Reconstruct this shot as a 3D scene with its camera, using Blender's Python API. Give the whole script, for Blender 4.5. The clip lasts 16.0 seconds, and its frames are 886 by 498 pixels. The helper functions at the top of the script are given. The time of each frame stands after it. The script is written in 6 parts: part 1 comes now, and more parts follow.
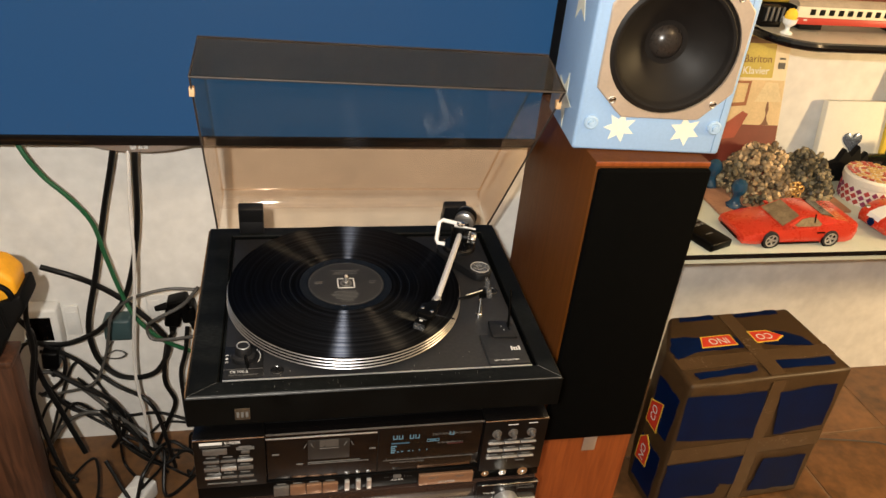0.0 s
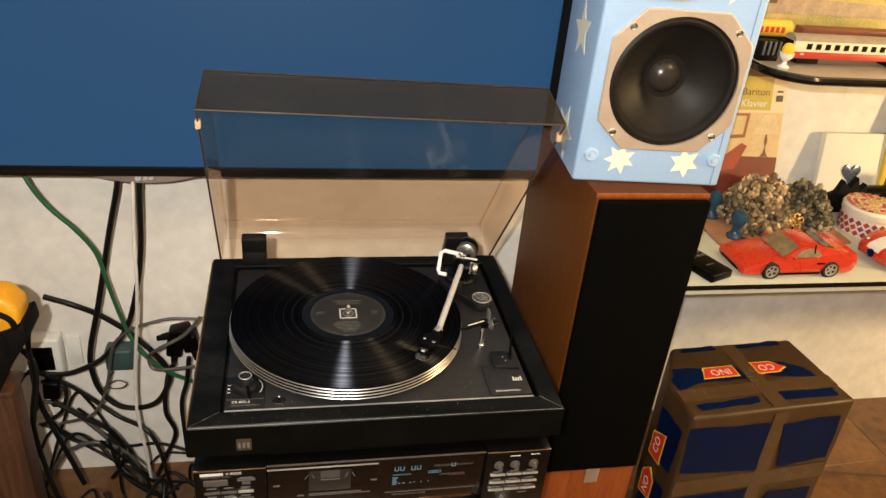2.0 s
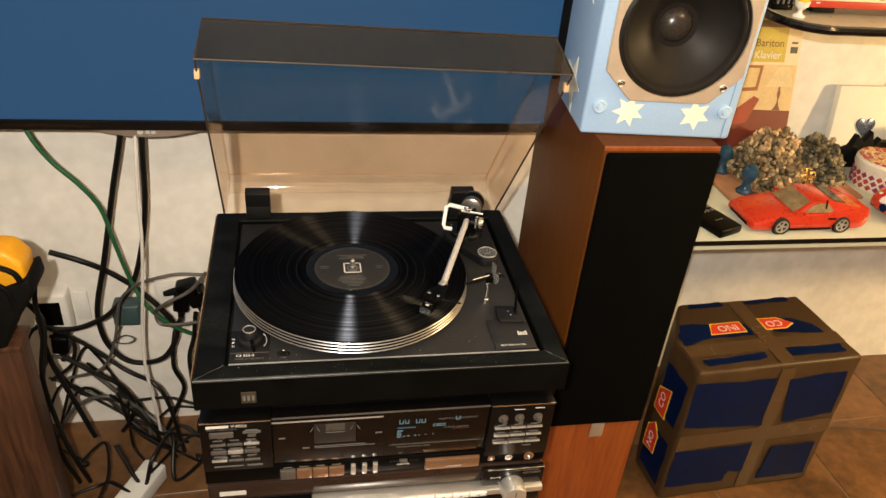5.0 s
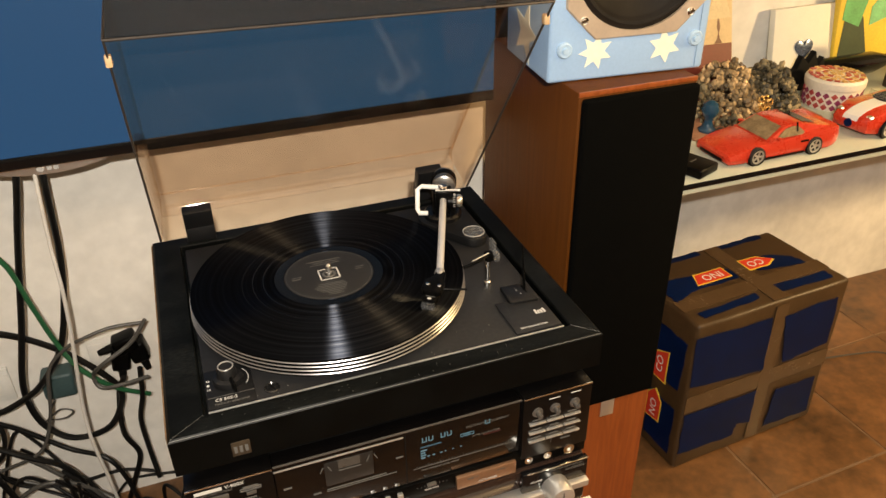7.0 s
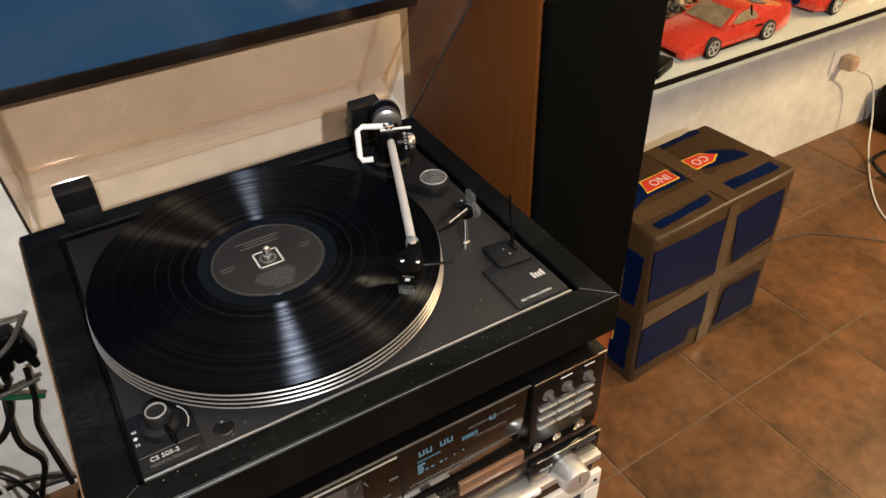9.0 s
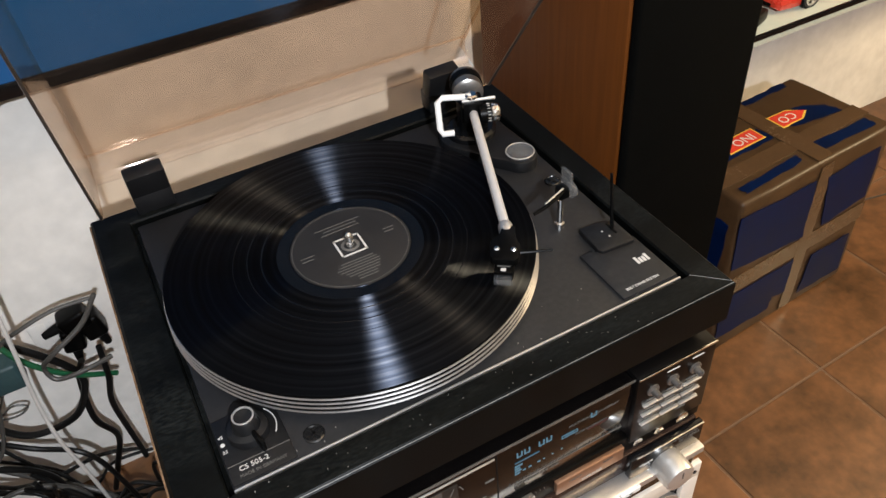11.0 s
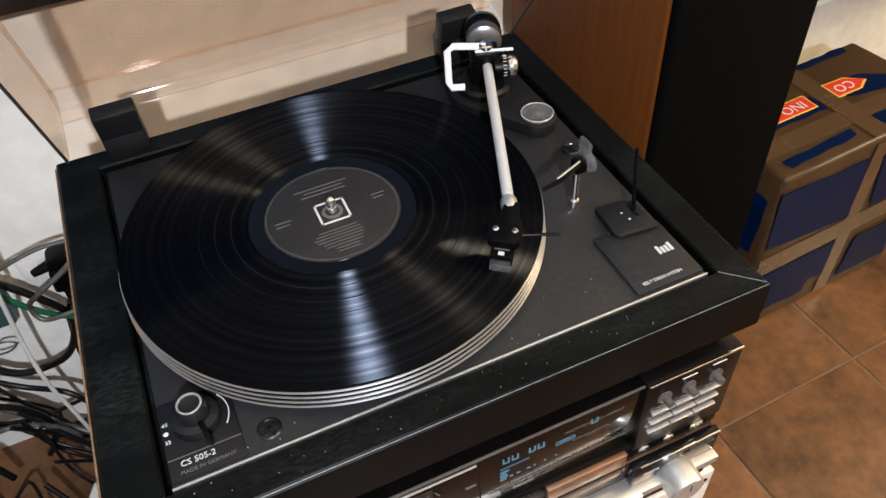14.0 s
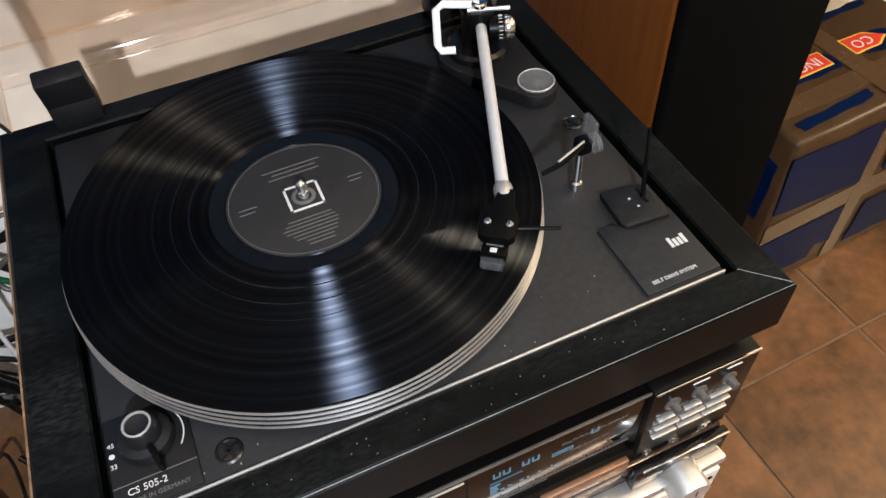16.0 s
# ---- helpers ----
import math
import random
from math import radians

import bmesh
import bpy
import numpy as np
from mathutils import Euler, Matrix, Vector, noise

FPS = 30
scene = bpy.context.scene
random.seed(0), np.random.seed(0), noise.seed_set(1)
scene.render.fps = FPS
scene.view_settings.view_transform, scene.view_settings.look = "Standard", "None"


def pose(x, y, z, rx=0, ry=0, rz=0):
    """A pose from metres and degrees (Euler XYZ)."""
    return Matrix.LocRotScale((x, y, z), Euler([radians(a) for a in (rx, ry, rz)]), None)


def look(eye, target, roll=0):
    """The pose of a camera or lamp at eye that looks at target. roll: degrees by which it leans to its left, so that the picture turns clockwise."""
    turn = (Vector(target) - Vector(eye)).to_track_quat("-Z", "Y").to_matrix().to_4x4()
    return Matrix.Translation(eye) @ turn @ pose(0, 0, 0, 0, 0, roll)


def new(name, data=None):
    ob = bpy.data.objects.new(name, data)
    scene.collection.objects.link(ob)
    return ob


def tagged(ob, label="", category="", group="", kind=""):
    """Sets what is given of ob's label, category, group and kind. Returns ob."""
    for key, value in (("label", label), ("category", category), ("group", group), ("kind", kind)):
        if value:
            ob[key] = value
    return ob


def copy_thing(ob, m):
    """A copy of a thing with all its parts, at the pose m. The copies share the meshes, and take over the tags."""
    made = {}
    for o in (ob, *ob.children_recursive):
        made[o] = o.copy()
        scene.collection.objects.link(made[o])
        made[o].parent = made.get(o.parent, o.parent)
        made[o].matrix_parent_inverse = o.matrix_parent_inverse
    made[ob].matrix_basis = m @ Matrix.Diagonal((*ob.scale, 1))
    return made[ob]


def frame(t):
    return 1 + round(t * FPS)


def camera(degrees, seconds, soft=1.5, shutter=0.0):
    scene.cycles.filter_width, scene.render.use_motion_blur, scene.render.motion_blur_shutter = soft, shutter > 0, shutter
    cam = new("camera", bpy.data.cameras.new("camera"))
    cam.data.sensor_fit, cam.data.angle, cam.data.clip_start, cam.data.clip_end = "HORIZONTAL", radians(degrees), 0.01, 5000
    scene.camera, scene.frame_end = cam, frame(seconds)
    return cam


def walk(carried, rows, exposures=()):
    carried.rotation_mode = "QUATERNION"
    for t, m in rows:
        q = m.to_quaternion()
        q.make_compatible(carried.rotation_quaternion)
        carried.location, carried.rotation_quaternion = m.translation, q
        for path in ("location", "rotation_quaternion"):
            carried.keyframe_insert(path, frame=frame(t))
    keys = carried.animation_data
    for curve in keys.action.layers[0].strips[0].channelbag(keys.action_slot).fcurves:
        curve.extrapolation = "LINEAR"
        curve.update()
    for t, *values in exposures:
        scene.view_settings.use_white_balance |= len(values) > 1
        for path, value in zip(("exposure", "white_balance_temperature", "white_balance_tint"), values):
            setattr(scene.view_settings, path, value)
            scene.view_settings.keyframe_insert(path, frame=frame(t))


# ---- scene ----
cam = camera(60.3, 16.0)
PATH = [
    (0, (-0.072, -0.844, 1.346), (0.321, 0.819, 0.307), 5.8),
    (0.5, (-0.069, -0.843, 1.345), (0.323, 0.82, 0.305), 5.9),
    (1, (-0.07, -0.845, 1.349), (0.32, 0.822, 0.316), 6.0),
    (1.5, (-0.071, -0.85, 1.348), (0.324, 0.834, 0.343), 6.2),
    (2, (-0.074, -0.849, 1.35), (0.317, 0.855, 0.378), 5.7),
    (2.5, (-0.069, -0.85, 1.354), (0.317, 0.869, 0.407), 5.1),
    (3, (-0.07, -0.854, 1.354), (0.329, 0.864, 0.411), 5.3),
    (3.5, (-0.07, -0.854, 1.353), (0.327, 0.863, 0.407), 5.4),
    (4, (-0.069, -0.857, 1.351), (0.327, 0.864, 0.412), 5.4),
    (4.5, (-0.068, -0.853, 1.349), (0.319, 0.821, 0.325), 5.7),
    (4.7, (-0.067, -0.85, 1.348), (0.309, 0.798, 0.279), 5.9),
    (6.8, (-0.109, -0.745, 1.239), (0.38, 0.905, 0.221), -1.3),
    (7, (-0.12, -0.727, 1.238), (0.451, 0.885, 0.201), -1.1),
    (7.5, (-0.167, -0.683, 1.24), (0.494, 0.838, 0.122), -2.2),
    (8, (-0.193, -0.651, 1.239), (0.525, 0.814, 0.082), -1.8),
    (8.5, (-0.188, -0.61, 1.226), (0.588, 0.781, 0.016), -1.1),
    (9, (-0.122, -0.529, 1.193), (0.644, 0.825, -0.064), -1.7),
    (9.5, (-0.102, -0.492, 1.175), (0.622, 0.847, -0.123), -2.5),
    (10, (-0.119, -0.481, 1.184), (0.545, 0.859, -0.144), -4.1),
    (10.2, (-0.129, -0.475, 1.184), (0.501, 0.876, -0.149), -5.5),
    (12.3, (-0.101, -0.43, 1.165), (0.453, 0.893, -0.228), -4.1),
    (12.5, (-0.094, -0.419, 1.161), (0.431, 0.9, -0.248), -4.5),
    (13, (-0.086, -0.41, 1.153), (0.434, 0.892, -0.273), -4.4),
    (13.5, (-0.082, -0.416, 1.149), (0.423, 0.884, -0.284), -4.9),
    (14, (-0.072, -0.409, 1.144), (0.42, 0.887, -0.298), -4.5),
    (14.5, (-0.064, -0.394, 1.137), (0.393, 0.896, -0.322), -5.0),
    (15, (-0.059, -0.381, 1.137), (0.392, 0.893, -0.337), -5.3),
    (15.5, (-0.057, -0.372, 1.131), (0.466, 0.84, -0.372), -5.1),
    (16, (-0.042, -0.353, 1.119), (0.415, 0.843, -0.418), -4.1),
]
walk(cam, [(t, look(eye, target, roll)) for t, eye, target, roll in PATH],
     exposures=[(0.0, 0.37, 6650, 10), (3.5, 0.4, 7150, 10), (4.7, 0.42, 7300, 10), (7.2, 0.36, 7050, 10), (9.5, 0.36, 5800, 10), (12.5, 0.51, 5550, 10), (16.0, 0.55, 5350, 10)])

# ---- world and lamps ----
world = bpy.data.worlds.new("room_world")
scene.world = world
world.use_nodes = True
world.node_tree.nodes["Background"].inputs[0].default_value = (1.0, 0.75, 0.5, 1)
world.node_tree.nodes["Background"].inputs[1].default_value = 0.008


def point_lamp(name, at, watts, color, radius):
    data = bpy.data.lights.new(name, "POINT")
    data.energy, data.color, data.shadow_soft_size = watts, color, radius
    ob = new(name, data)
    ob.location = at
    return ob


# the small white light held beside the camera, and the warm lamp of the room
point_lamp("hand_light", (-0.135, -0.93, 1.43), 62.0, (1.0, 0.95, 0.87), 0.012)
point_lamp("room_lamp", (1.35, -1.0, 2.3), 25.0, (1.0, 0.66, 0.33), 0.09)
point_lamp("shelf_side_lamp", (2.05, -0.35, 1.16), 58.0, (1.0, 0.70, 0.34), 0.06)


# ---- materials ----
def mat(name, col, rough=0.5, metal=0.0, var=0.15, scale=30.0, fine=220.0, bump=0.0, coat=0.0, spec=0.5, rvar=0.1, tint=None):
    """A surface with variation at two scales, in metres, on the object's own coordinates."""
    m = bpy.data.materials.new(name)
    m.use_nodes = True
    nt = m.node_tree
    b = nt.nodes["Principled BSDF"]
    co = nt.nodes.new("ShaderNodeTexCoord")
    n1, n2 = nt.nodes.new("ShaderNodeTexNoise"), nt.nodes.new("ShaderNodeTexNoise")
    n1.inputs["Scale"].default_value, n1.inputs["Detail"].default_value = scale, 5
    n2.inputs["Scale"].default_value, n2.inputs["Detail"].default_value = fine, 3
    for n in (n1, n2):
        nt.links.new(co.outputs["Object"], n.inputs["Vector"])
    mix = nt.nodes.new("ShaderNodeMix")
    mix.data_type = "FLOAT"
    mix.inputs[0].default_value = 0.4
    nt.links.new(n1.outputs["Fac"], mix.inputs[2])
    nt.links.new(n2.outputs["Fac"], mix.inputs[3])
    ramp = nt.nodes.new("ShaderNodeValToRGB")
    lo = tint if tint else [c * (1 - var) for c in col]
    hi = [min(1.0, c * (1 + var)) for c in col]
    ramp.color_ramp.elements[0].position, ramp.color_ramp.elements[1].position = 0.32, 0.68
    ramp.color_ramp.elements[0].color, ramp.color_ramp.elements[1].color = (*lo, 1), (*hi, 1)
    nt.links.new(mix.outputs[0], ramp.inputs[0])
    nt.links.new(ramp.outputs[0], b.inputs["Base Color"])
    mr = nt.nodes.new("ShaderNodeMapRange")
    mr.inputs[3].default_value, mr.inputs[4].default_value = max(0.02, rough - rvar), min(1.0, rough + rvar)
    nt.links.new(mix.outputs[0], mr.inputs[0])
    nt.links.new(mr.outputs[0], b.inputs["Roughness"])
    b.inputs["Metallic"].default_value = metal
    b.inputs["Specular IOR Level"].default_value = spec
    b.inputs["Coat Weight"].default_value = coat
    if bump:
        bp = nt.nodes.new("ShaderNodeBump")
        bp.inputs["Strength"].default_value, bp.inputs["Distance"].default_value = 0.6, bump
        nt.links.new(mix.outputs[0], bp.inputs["Height"])
        nt.links.new(bp.outputs[0], b.inputs["Normal"])
    return m


def wood(name, dark, light, rough, stretch, scale=14.0, coat=0.0):
    """Straight-grained wood; stretch: how the grain is drawn out along x, y, z."""
    m = mat(name, light, rough, coat=coat)
    nt = m.node_tree
    b = nt.nodes["Principled BSDF"]
    co, mp, n = nt.nodes.new("ShaderNodeTexCoord"), nt.nodes.new("ShaderNodeMapping"), nt.nodes.new("ShaderNodeTexNoise")
    mp.inputs["Scale"].default_value = stretch
    n.inputs["Scale"].default_value, n.inputs["Detail"].default_value, n.inputs["Distortion"].default_value = scale, 8, 0.6
    r = nt.nodes.new("ShaderNodeValToRGB")
    r.color_ramp.elements[0].position, r.color_ramp.elements[1].position = 0.35, 0.66
    r.color_ramp.elements[0].color, r.color_ramp.elements[1].color = (*dark, 1), (*light, 1)
    nt.links.new(co.outputs["Object"], mp.inputs[0])
    nt.links.new(mp.outputs[0], n.inputs["Vector"])
    nt.links.new(n.outputs["Fac"], r.inputs[0])
    nt.links.new(r.outputs[0], b.inputs["Base Color"])
    bp = nt.nodes.new("ShaderNodeBump")
    bp.inputs["Strength"].default_value, bp.inputs["Distance"].default_value = 0.35, 0.0006
    nt.links.new(n.outputs["Fac"], bp.inputs["Height"])
    nt.links.new(bp.outputs[0], b.inputs["Normal"])
    return m


def glow(name, col, strength):
    m = bpy.data.materials.new(name)
    m.use_nodes = True
    b = m.node_tree.nodes["Principled BSDF"]
    b.inputs["Base Color"].default_value = (0.01, 0.01, 0.01, 1)
    b.inputs["Roughness"].default_value = 0.3
    b.inputs["Specular IOR Level"].default_value = 0.2
    b.inputs["Emission Color"].default_value = (*col, 1)
    b.inputs["Emission Strength"].default_value = strength
    return m


def acrylic(name, clear, gloss_rough=0.03, haze=0.04, haze_col=(0.3, 0.24, 0.19), gloss=0.022):
    """Thin tinted sheet: lets light through, mirrors a little, with dust on it."""
    m = bpy.data.materials.new(name)
    m.use_nodes = True
    nt = m.node_tree
    nt.nodes.remove(nt.nodes["Principled BSDF"])
    out = nt.nodes["Material Output"]
    tr, gl, df = nt.nodes.new("ShaderNodeBsdfTransparent"), nt.nodes.new("ShaderNodeBsdfGlossy"), nt.nodes.new("ShaderNodeBsdfDiffuse")
    tr.inputs[0].default_value = (*clear, 1)
    gl.inputs["Roughness"].default_value = gloss_rough
    df.inputs[0].default_value = (*haze_col, 1)
    lw, m1, m2 = nt.nodes.new("ShaderNodeLayerWeight"), nt.nodes.new("ShaderNodeMixShader"), nt.nodes.new("ShaderNodeMixShader")
    lw.inputs[0].default_value = 0.5
    pw, fr = nt.nodes.new("ShaderNodeMath"), nt.nodes.new("ShaderNodeMapRange")
    pw.operation, pw.inputs[1].default_value = "POWER", 4.0
    nt.links.new(lw.outputs["Facing"], pw.inputs[0])
    nt.links.new(pw.outputs[0], fr.inputs[0])
    fr.inputs[3].default_value, fr.inputs[4].default_value = gloss, 0.6
    co, n = nt.nodes.new("ShaderNodeTexCoord"), nt.nodes.new("ShaderNodeTexNoise")
    n.inputs["Scale"].default_value, n.inputs["Detail"].default_value = 11, 6
    mr = nt.nodes.new("ShaderNodeMapRange")
    mr.inputs[1].default_value, mr.inputs[2].default_value = 0.3, 0.75
    mr.inputs[3].default_value, mr.inputs[4].default_value = haze * 0.4, haze * 1.7
    nt.links.new(co.outputs["Object"], n.inputs["Vector"])
    nt.links.new(n.outputs["Fac"], mr.inputs[0])
    nt.links.new(mr.outputs[0], m1.inputs[0])
    nt.links.new(tr.outputs[0], m1.inputs[1])
    nt.links.new(df.outputs[0], m1.inputs[2])
    nt.links.new(fr.outputs[0], m2.inputs[0])
    nt.links.new(m1.outputs[0], m2.inputs[1])
    nt.links.new(gl.outputs[0], m2.inputs[2])
    nt.links.new(m2.outputs[0], out.inputs[0])
    return m


def vinyl(name):
    """Black record: the two walls of its circular grooves each give a narrow radial streak."""
    m = bpy.data.materials.new(name)
    m.use_nodes = True
    nt = m.node_tree
    N, L = nt.nodes.new, nt.links.new
    b = nt.nodes["Principled BSDF"]
    b.inputs["Base Color"].default_value = (0.0012, 0.0012, 0.0013, 1)
    b.inputs["Roughness"].default_value = 0.22
    b.inputs["Specular IOR Level"].default_value = 0.0
    co, ln, flat_, nm = N("ShaderNodeTexCoord"), N("ShaderNodeVectorMath"), N("ShaderNodeVectorMath"), N("ShaderNodeVectorMath")
    ln.operation, flat_.operation, nm.operation = "LENGTH", "MULTIPLY", "NORMALIZE"
    flat_.inputs[1].default_value = (1, 1, 0)
    L(co.outputs["Object"], ln.inputs[0])
    L(co.outputs["Object"], flat_.inputs[0])
    L(flat_.outputs[0], nm.inputs[0])
    tg = N("ShaderNodeTangent")
    tg.direction_type, tg.axis = "RADIAL", "Z"
    n = N("ShaderNodeTexNoise")
    n.noise_dimensions = "1D"
    n.inputs["Scale"].default_value, n.inputs["Detail"].default_value = 210, 6
    L(ln.outputs["Value"], n.inputs["W"])
    ramp = N("ShaderNodeValToRGB")
    e = ramp.color_ramp.elements
    e[0].position, e[1].position = 0.28, 0.72
    e[0].color, e[1].color = (0.0034, 0.0039, 0.0052, 1), (0.0145, 0.0155, 0.0185, 1)
    mid_ = ramp.color_ramp.elements.new(0.5)
    mid_.color = (0.0070, 0.0080, 0.0106, 1)
    L(n.outputs["Fac"], ramp.inputs[0])
    lobes = []
    for k in (1.0, -1.0):
        sc, ad, no = N("ShaderNodeVectorMath"), N("ShaderNodeVectorMath"), N("ShaderNodeVectorMath")
        sc.operation, ad.operation, no.operation = "SCALE", "ADD", "NORMALIZE"
        sc.inputs["Scale"].default_value = k
        ad.inputs[1].default_value = (0, 0, 1)
        L(nm.outputs[0], sc.inputs[0])
        L(sc.outputs[0], ad.inputs[0])
        L(ad.outputs[0], no.inputs[0])
        g = N("ShaderNodeBsdfAnisotropic")
        g.inputs["Roughness"].default_value, g.inputs["Anisotropy"].default_value, g.inputs["Rotation"].default_value = 0.335, 0.56, 0.0
        g.distribution = "BECKMANN"
        L(ramp.outputs[0], g.inputs["Color"])
        L(no.outputs[0], g.inputs["Normal"])
        L(tg.outputs[0], g.inputs["Tangent"])
        lobes.append(g)
    a1, a2 = N("ShaderNodeAddShader"), N("ShaderNodeAddShader")
    L(lobes[0].outputs[0], a1.inputs[0])
    L(lobes[1].outputs[0], a1.inputs[1])
    L(b.outputs[0], a2.inputs[0])
    L(a1.outputs[0], a2.inputs[1])
    L(a2.outputs[0], nt.nodes["Material Output"].inputs[0])
    return m


M_ALU = mat("satin_aluminium", (0.62, 0.61, 0.60), 0.38, 0.35, var=0.06)
M_LAND = mat("smooth_vinyl", (0.003, 0.003, 0.003), 0.09, var=0.1, rvar=0.02, spec=0.5)
M_WALL = mat("white_plaster", (0.76, 0.74, 0.70), 0.85, var=0.16, scale=4.5, fine=30, bump=0.0008, rvar=0.05)
M_CEIL = mat("ceiling_paint", (0.78, 0.76, 0.72), 0.9, var=0.04, scale=2)
M_TILE = mat("terracotta_tile", (0.150, 0.068, 0.025), 0.34, var=0.4, scale=6.5, fine=45, bump=0.0006, tint=(0.050, 0.026, 0.011))
_n = M_TILE.node_tree
_oi, _ad = _n.nodes.new("ShaderNodeObjectInfo"), _n.nodes.new("ShaderNodeVectorMath")
_sc = _n.nodes.new("ShaderNodeMath")
_sc.operation, _sc.inputs[1].default_value = "MULTIPLY", 37.0
_n.links.new(_oi.outputs["Random"], _sc.inputs[0])
_n.links.new(_sc.outputs[0], _ad.inputs[1])
for _l in [l for l in _n.links if l.from_node.type == "TEX_COORD"]:
    _n.links.new(_l.from_socket, _ad.inputs[0])
    _n.links.new(_ad.outputs[0], _l.to_socket)
M_GROUT = mat("grey_grout", (0.150, 0.092, 0.052), 0.9, var=0.2)
M_BLACK = mat("black_plastic", (0.0014, 0.0014, 0.0014), 0.38, var=0.3, spec=0.10)
M_BLACK_GLOSS = mat("black_gloss", (0.004, 0.004, 0.0045), 0.15, var=0.3, rvar=0.05, spec=0.35)
M_PLINTH = mat("black_ash_veneer", (0.0015, 0.0017, 0.0016), 0.40, var=0.55, scale=25, fine=400, bump=0.0002, spec=0.08)
M_RIM = mat("turned_metal_rim", (0.46, 0.45, 0.45), 0.3, 0.9, var=0.1, fine=400)
M_COVER = mat("satin_black_cover", (0.0055, 0.0055, 0.006), 0.4, var=0.3, scale=20, fine=700, spec=0.28)
# darker copy of the lid's acrylic: its dim steep look put into the tint
M_LIDFRONT = acrylic("smoked_acrylic_dimmed", (0.60, 0.54, 0.49), 0.14, haze=0.006, haze_col=(0.5, 0.45, 0.4))


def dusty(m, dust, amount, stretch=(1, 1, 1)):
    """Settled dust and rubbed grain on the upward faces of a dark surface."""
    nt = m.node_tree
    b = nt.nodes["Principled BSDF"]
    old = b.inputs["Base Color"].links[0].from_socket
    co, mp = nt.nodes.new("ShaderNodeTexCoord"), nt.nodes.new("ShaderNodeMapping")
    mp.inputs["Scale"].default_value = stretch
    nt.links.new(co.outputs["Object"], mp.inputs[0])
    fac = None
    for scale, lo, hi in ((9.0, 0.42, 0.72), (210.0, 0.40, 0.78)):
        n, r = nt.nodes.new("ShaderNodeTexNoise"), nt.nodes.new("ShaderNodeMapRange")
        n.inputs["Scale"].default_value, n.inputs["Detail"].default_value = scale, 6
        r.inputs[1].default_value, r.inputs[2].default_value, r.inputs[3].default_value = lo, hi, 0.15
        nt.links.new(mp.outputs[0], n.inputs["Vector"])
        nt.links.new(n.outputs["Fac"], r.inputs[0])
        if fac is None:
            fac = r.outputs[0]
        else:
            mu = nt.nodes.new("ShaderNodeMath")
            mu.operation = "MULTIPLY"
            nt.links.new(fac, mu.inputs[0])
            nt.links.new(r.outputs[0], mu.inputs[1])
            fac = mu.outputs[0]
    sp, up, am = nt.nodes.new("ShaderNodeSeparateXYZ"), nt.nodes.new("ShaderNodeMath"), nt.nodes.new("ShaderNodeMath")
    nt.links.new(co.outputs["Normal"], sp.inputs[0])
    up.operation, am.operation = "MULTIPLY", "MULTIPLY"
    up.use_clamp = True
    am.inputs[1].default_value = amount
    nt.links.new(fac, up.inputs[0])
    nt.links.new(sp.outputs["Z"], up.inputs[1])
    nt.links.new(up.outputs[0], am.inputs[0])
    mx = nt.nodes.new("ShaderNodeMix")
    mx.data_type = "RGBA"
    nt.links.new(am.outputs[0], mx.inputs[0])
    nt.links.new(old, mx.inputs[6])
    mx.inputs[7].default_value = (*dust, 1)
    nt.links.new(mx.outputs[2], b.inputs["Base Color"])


M_PLATE = mat("graphite_deck", (0.011, 0.011, 0.012), 0.42, var=0.3, scale=14, fine=900, rvar=0.12, spec=0.28)
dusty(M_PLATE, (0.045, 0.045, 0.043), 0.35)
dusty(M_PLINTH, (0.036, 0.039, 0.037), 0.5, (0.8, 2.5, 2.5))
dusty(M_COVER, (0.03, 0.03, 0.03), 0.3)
M_RUBBER = mat("dark_rubber", (0.002, 0.002, 0.002), 0.7, var=0.3, spec=0.15)
M_SILVER = mat("brushed_silver", (0.74, 0.73, 0.71), 0.34, 0.85, var=0.08, fine=600)
M_CHROME = mat("chrome", (0.8, 0.8, 0.8), 0.1, 1.0, var=0.05, rvar=0.04)
M_WHITE = mat("white_plastic", (0.72, 0.71, 0.68), 0.4, var=0.05)
M_INK = mat("pale_print", (0.48, 0.47, 0.45), 0.6, var=0.05)
M_DUST = mat("pale_dust", (0.26, 0.25, 0.23), 0.8)
M_INK_DIM = mat("dim_print", (0.085, 0.082, 0.076), 0.6, var=0.1)
M_VINYL = vinyl("record_vinyl")
M_LID = acrylic("smoked_acrylic", (0.985, 0.90, 0.815), 0.10, haze=0.010, haze_col=(0.5, 0.42, 0.36))
# the lid's back has a paler tint than its panel
M_LID_BACK = acrylic("smoked_acrylic_back", (1.0, 0.95, 0.89), 0.08, haze=0.015, haze_col=(0.55, 0.48, 0.4))
M_LID_BEND = acrylic("smoked_acrylic_bend", (0.98, 0.91, 0.84), 0.035, haze=0.02, haze_col=(0.5, 0.44, 0.38), gloss=0.07)
M_GUARD = acrylic("glinting_clear_plastic", (0.85, 0.87, 0.9), 0.06, haze=0.03, haze_col=(0.7, 0.72, 0.75))
M_CLEAR = acrylic("clear_plastic", (0.93, 0.93, 0.93), haze=0.07, haze_col=(0.5, 0.5, 0.5))
# the cabinet's cherry is set darker than that of the baffle and top edge
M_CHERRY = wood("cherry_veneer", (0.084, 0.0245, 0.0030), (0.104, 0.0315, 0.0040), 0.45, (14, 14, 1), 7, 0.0)
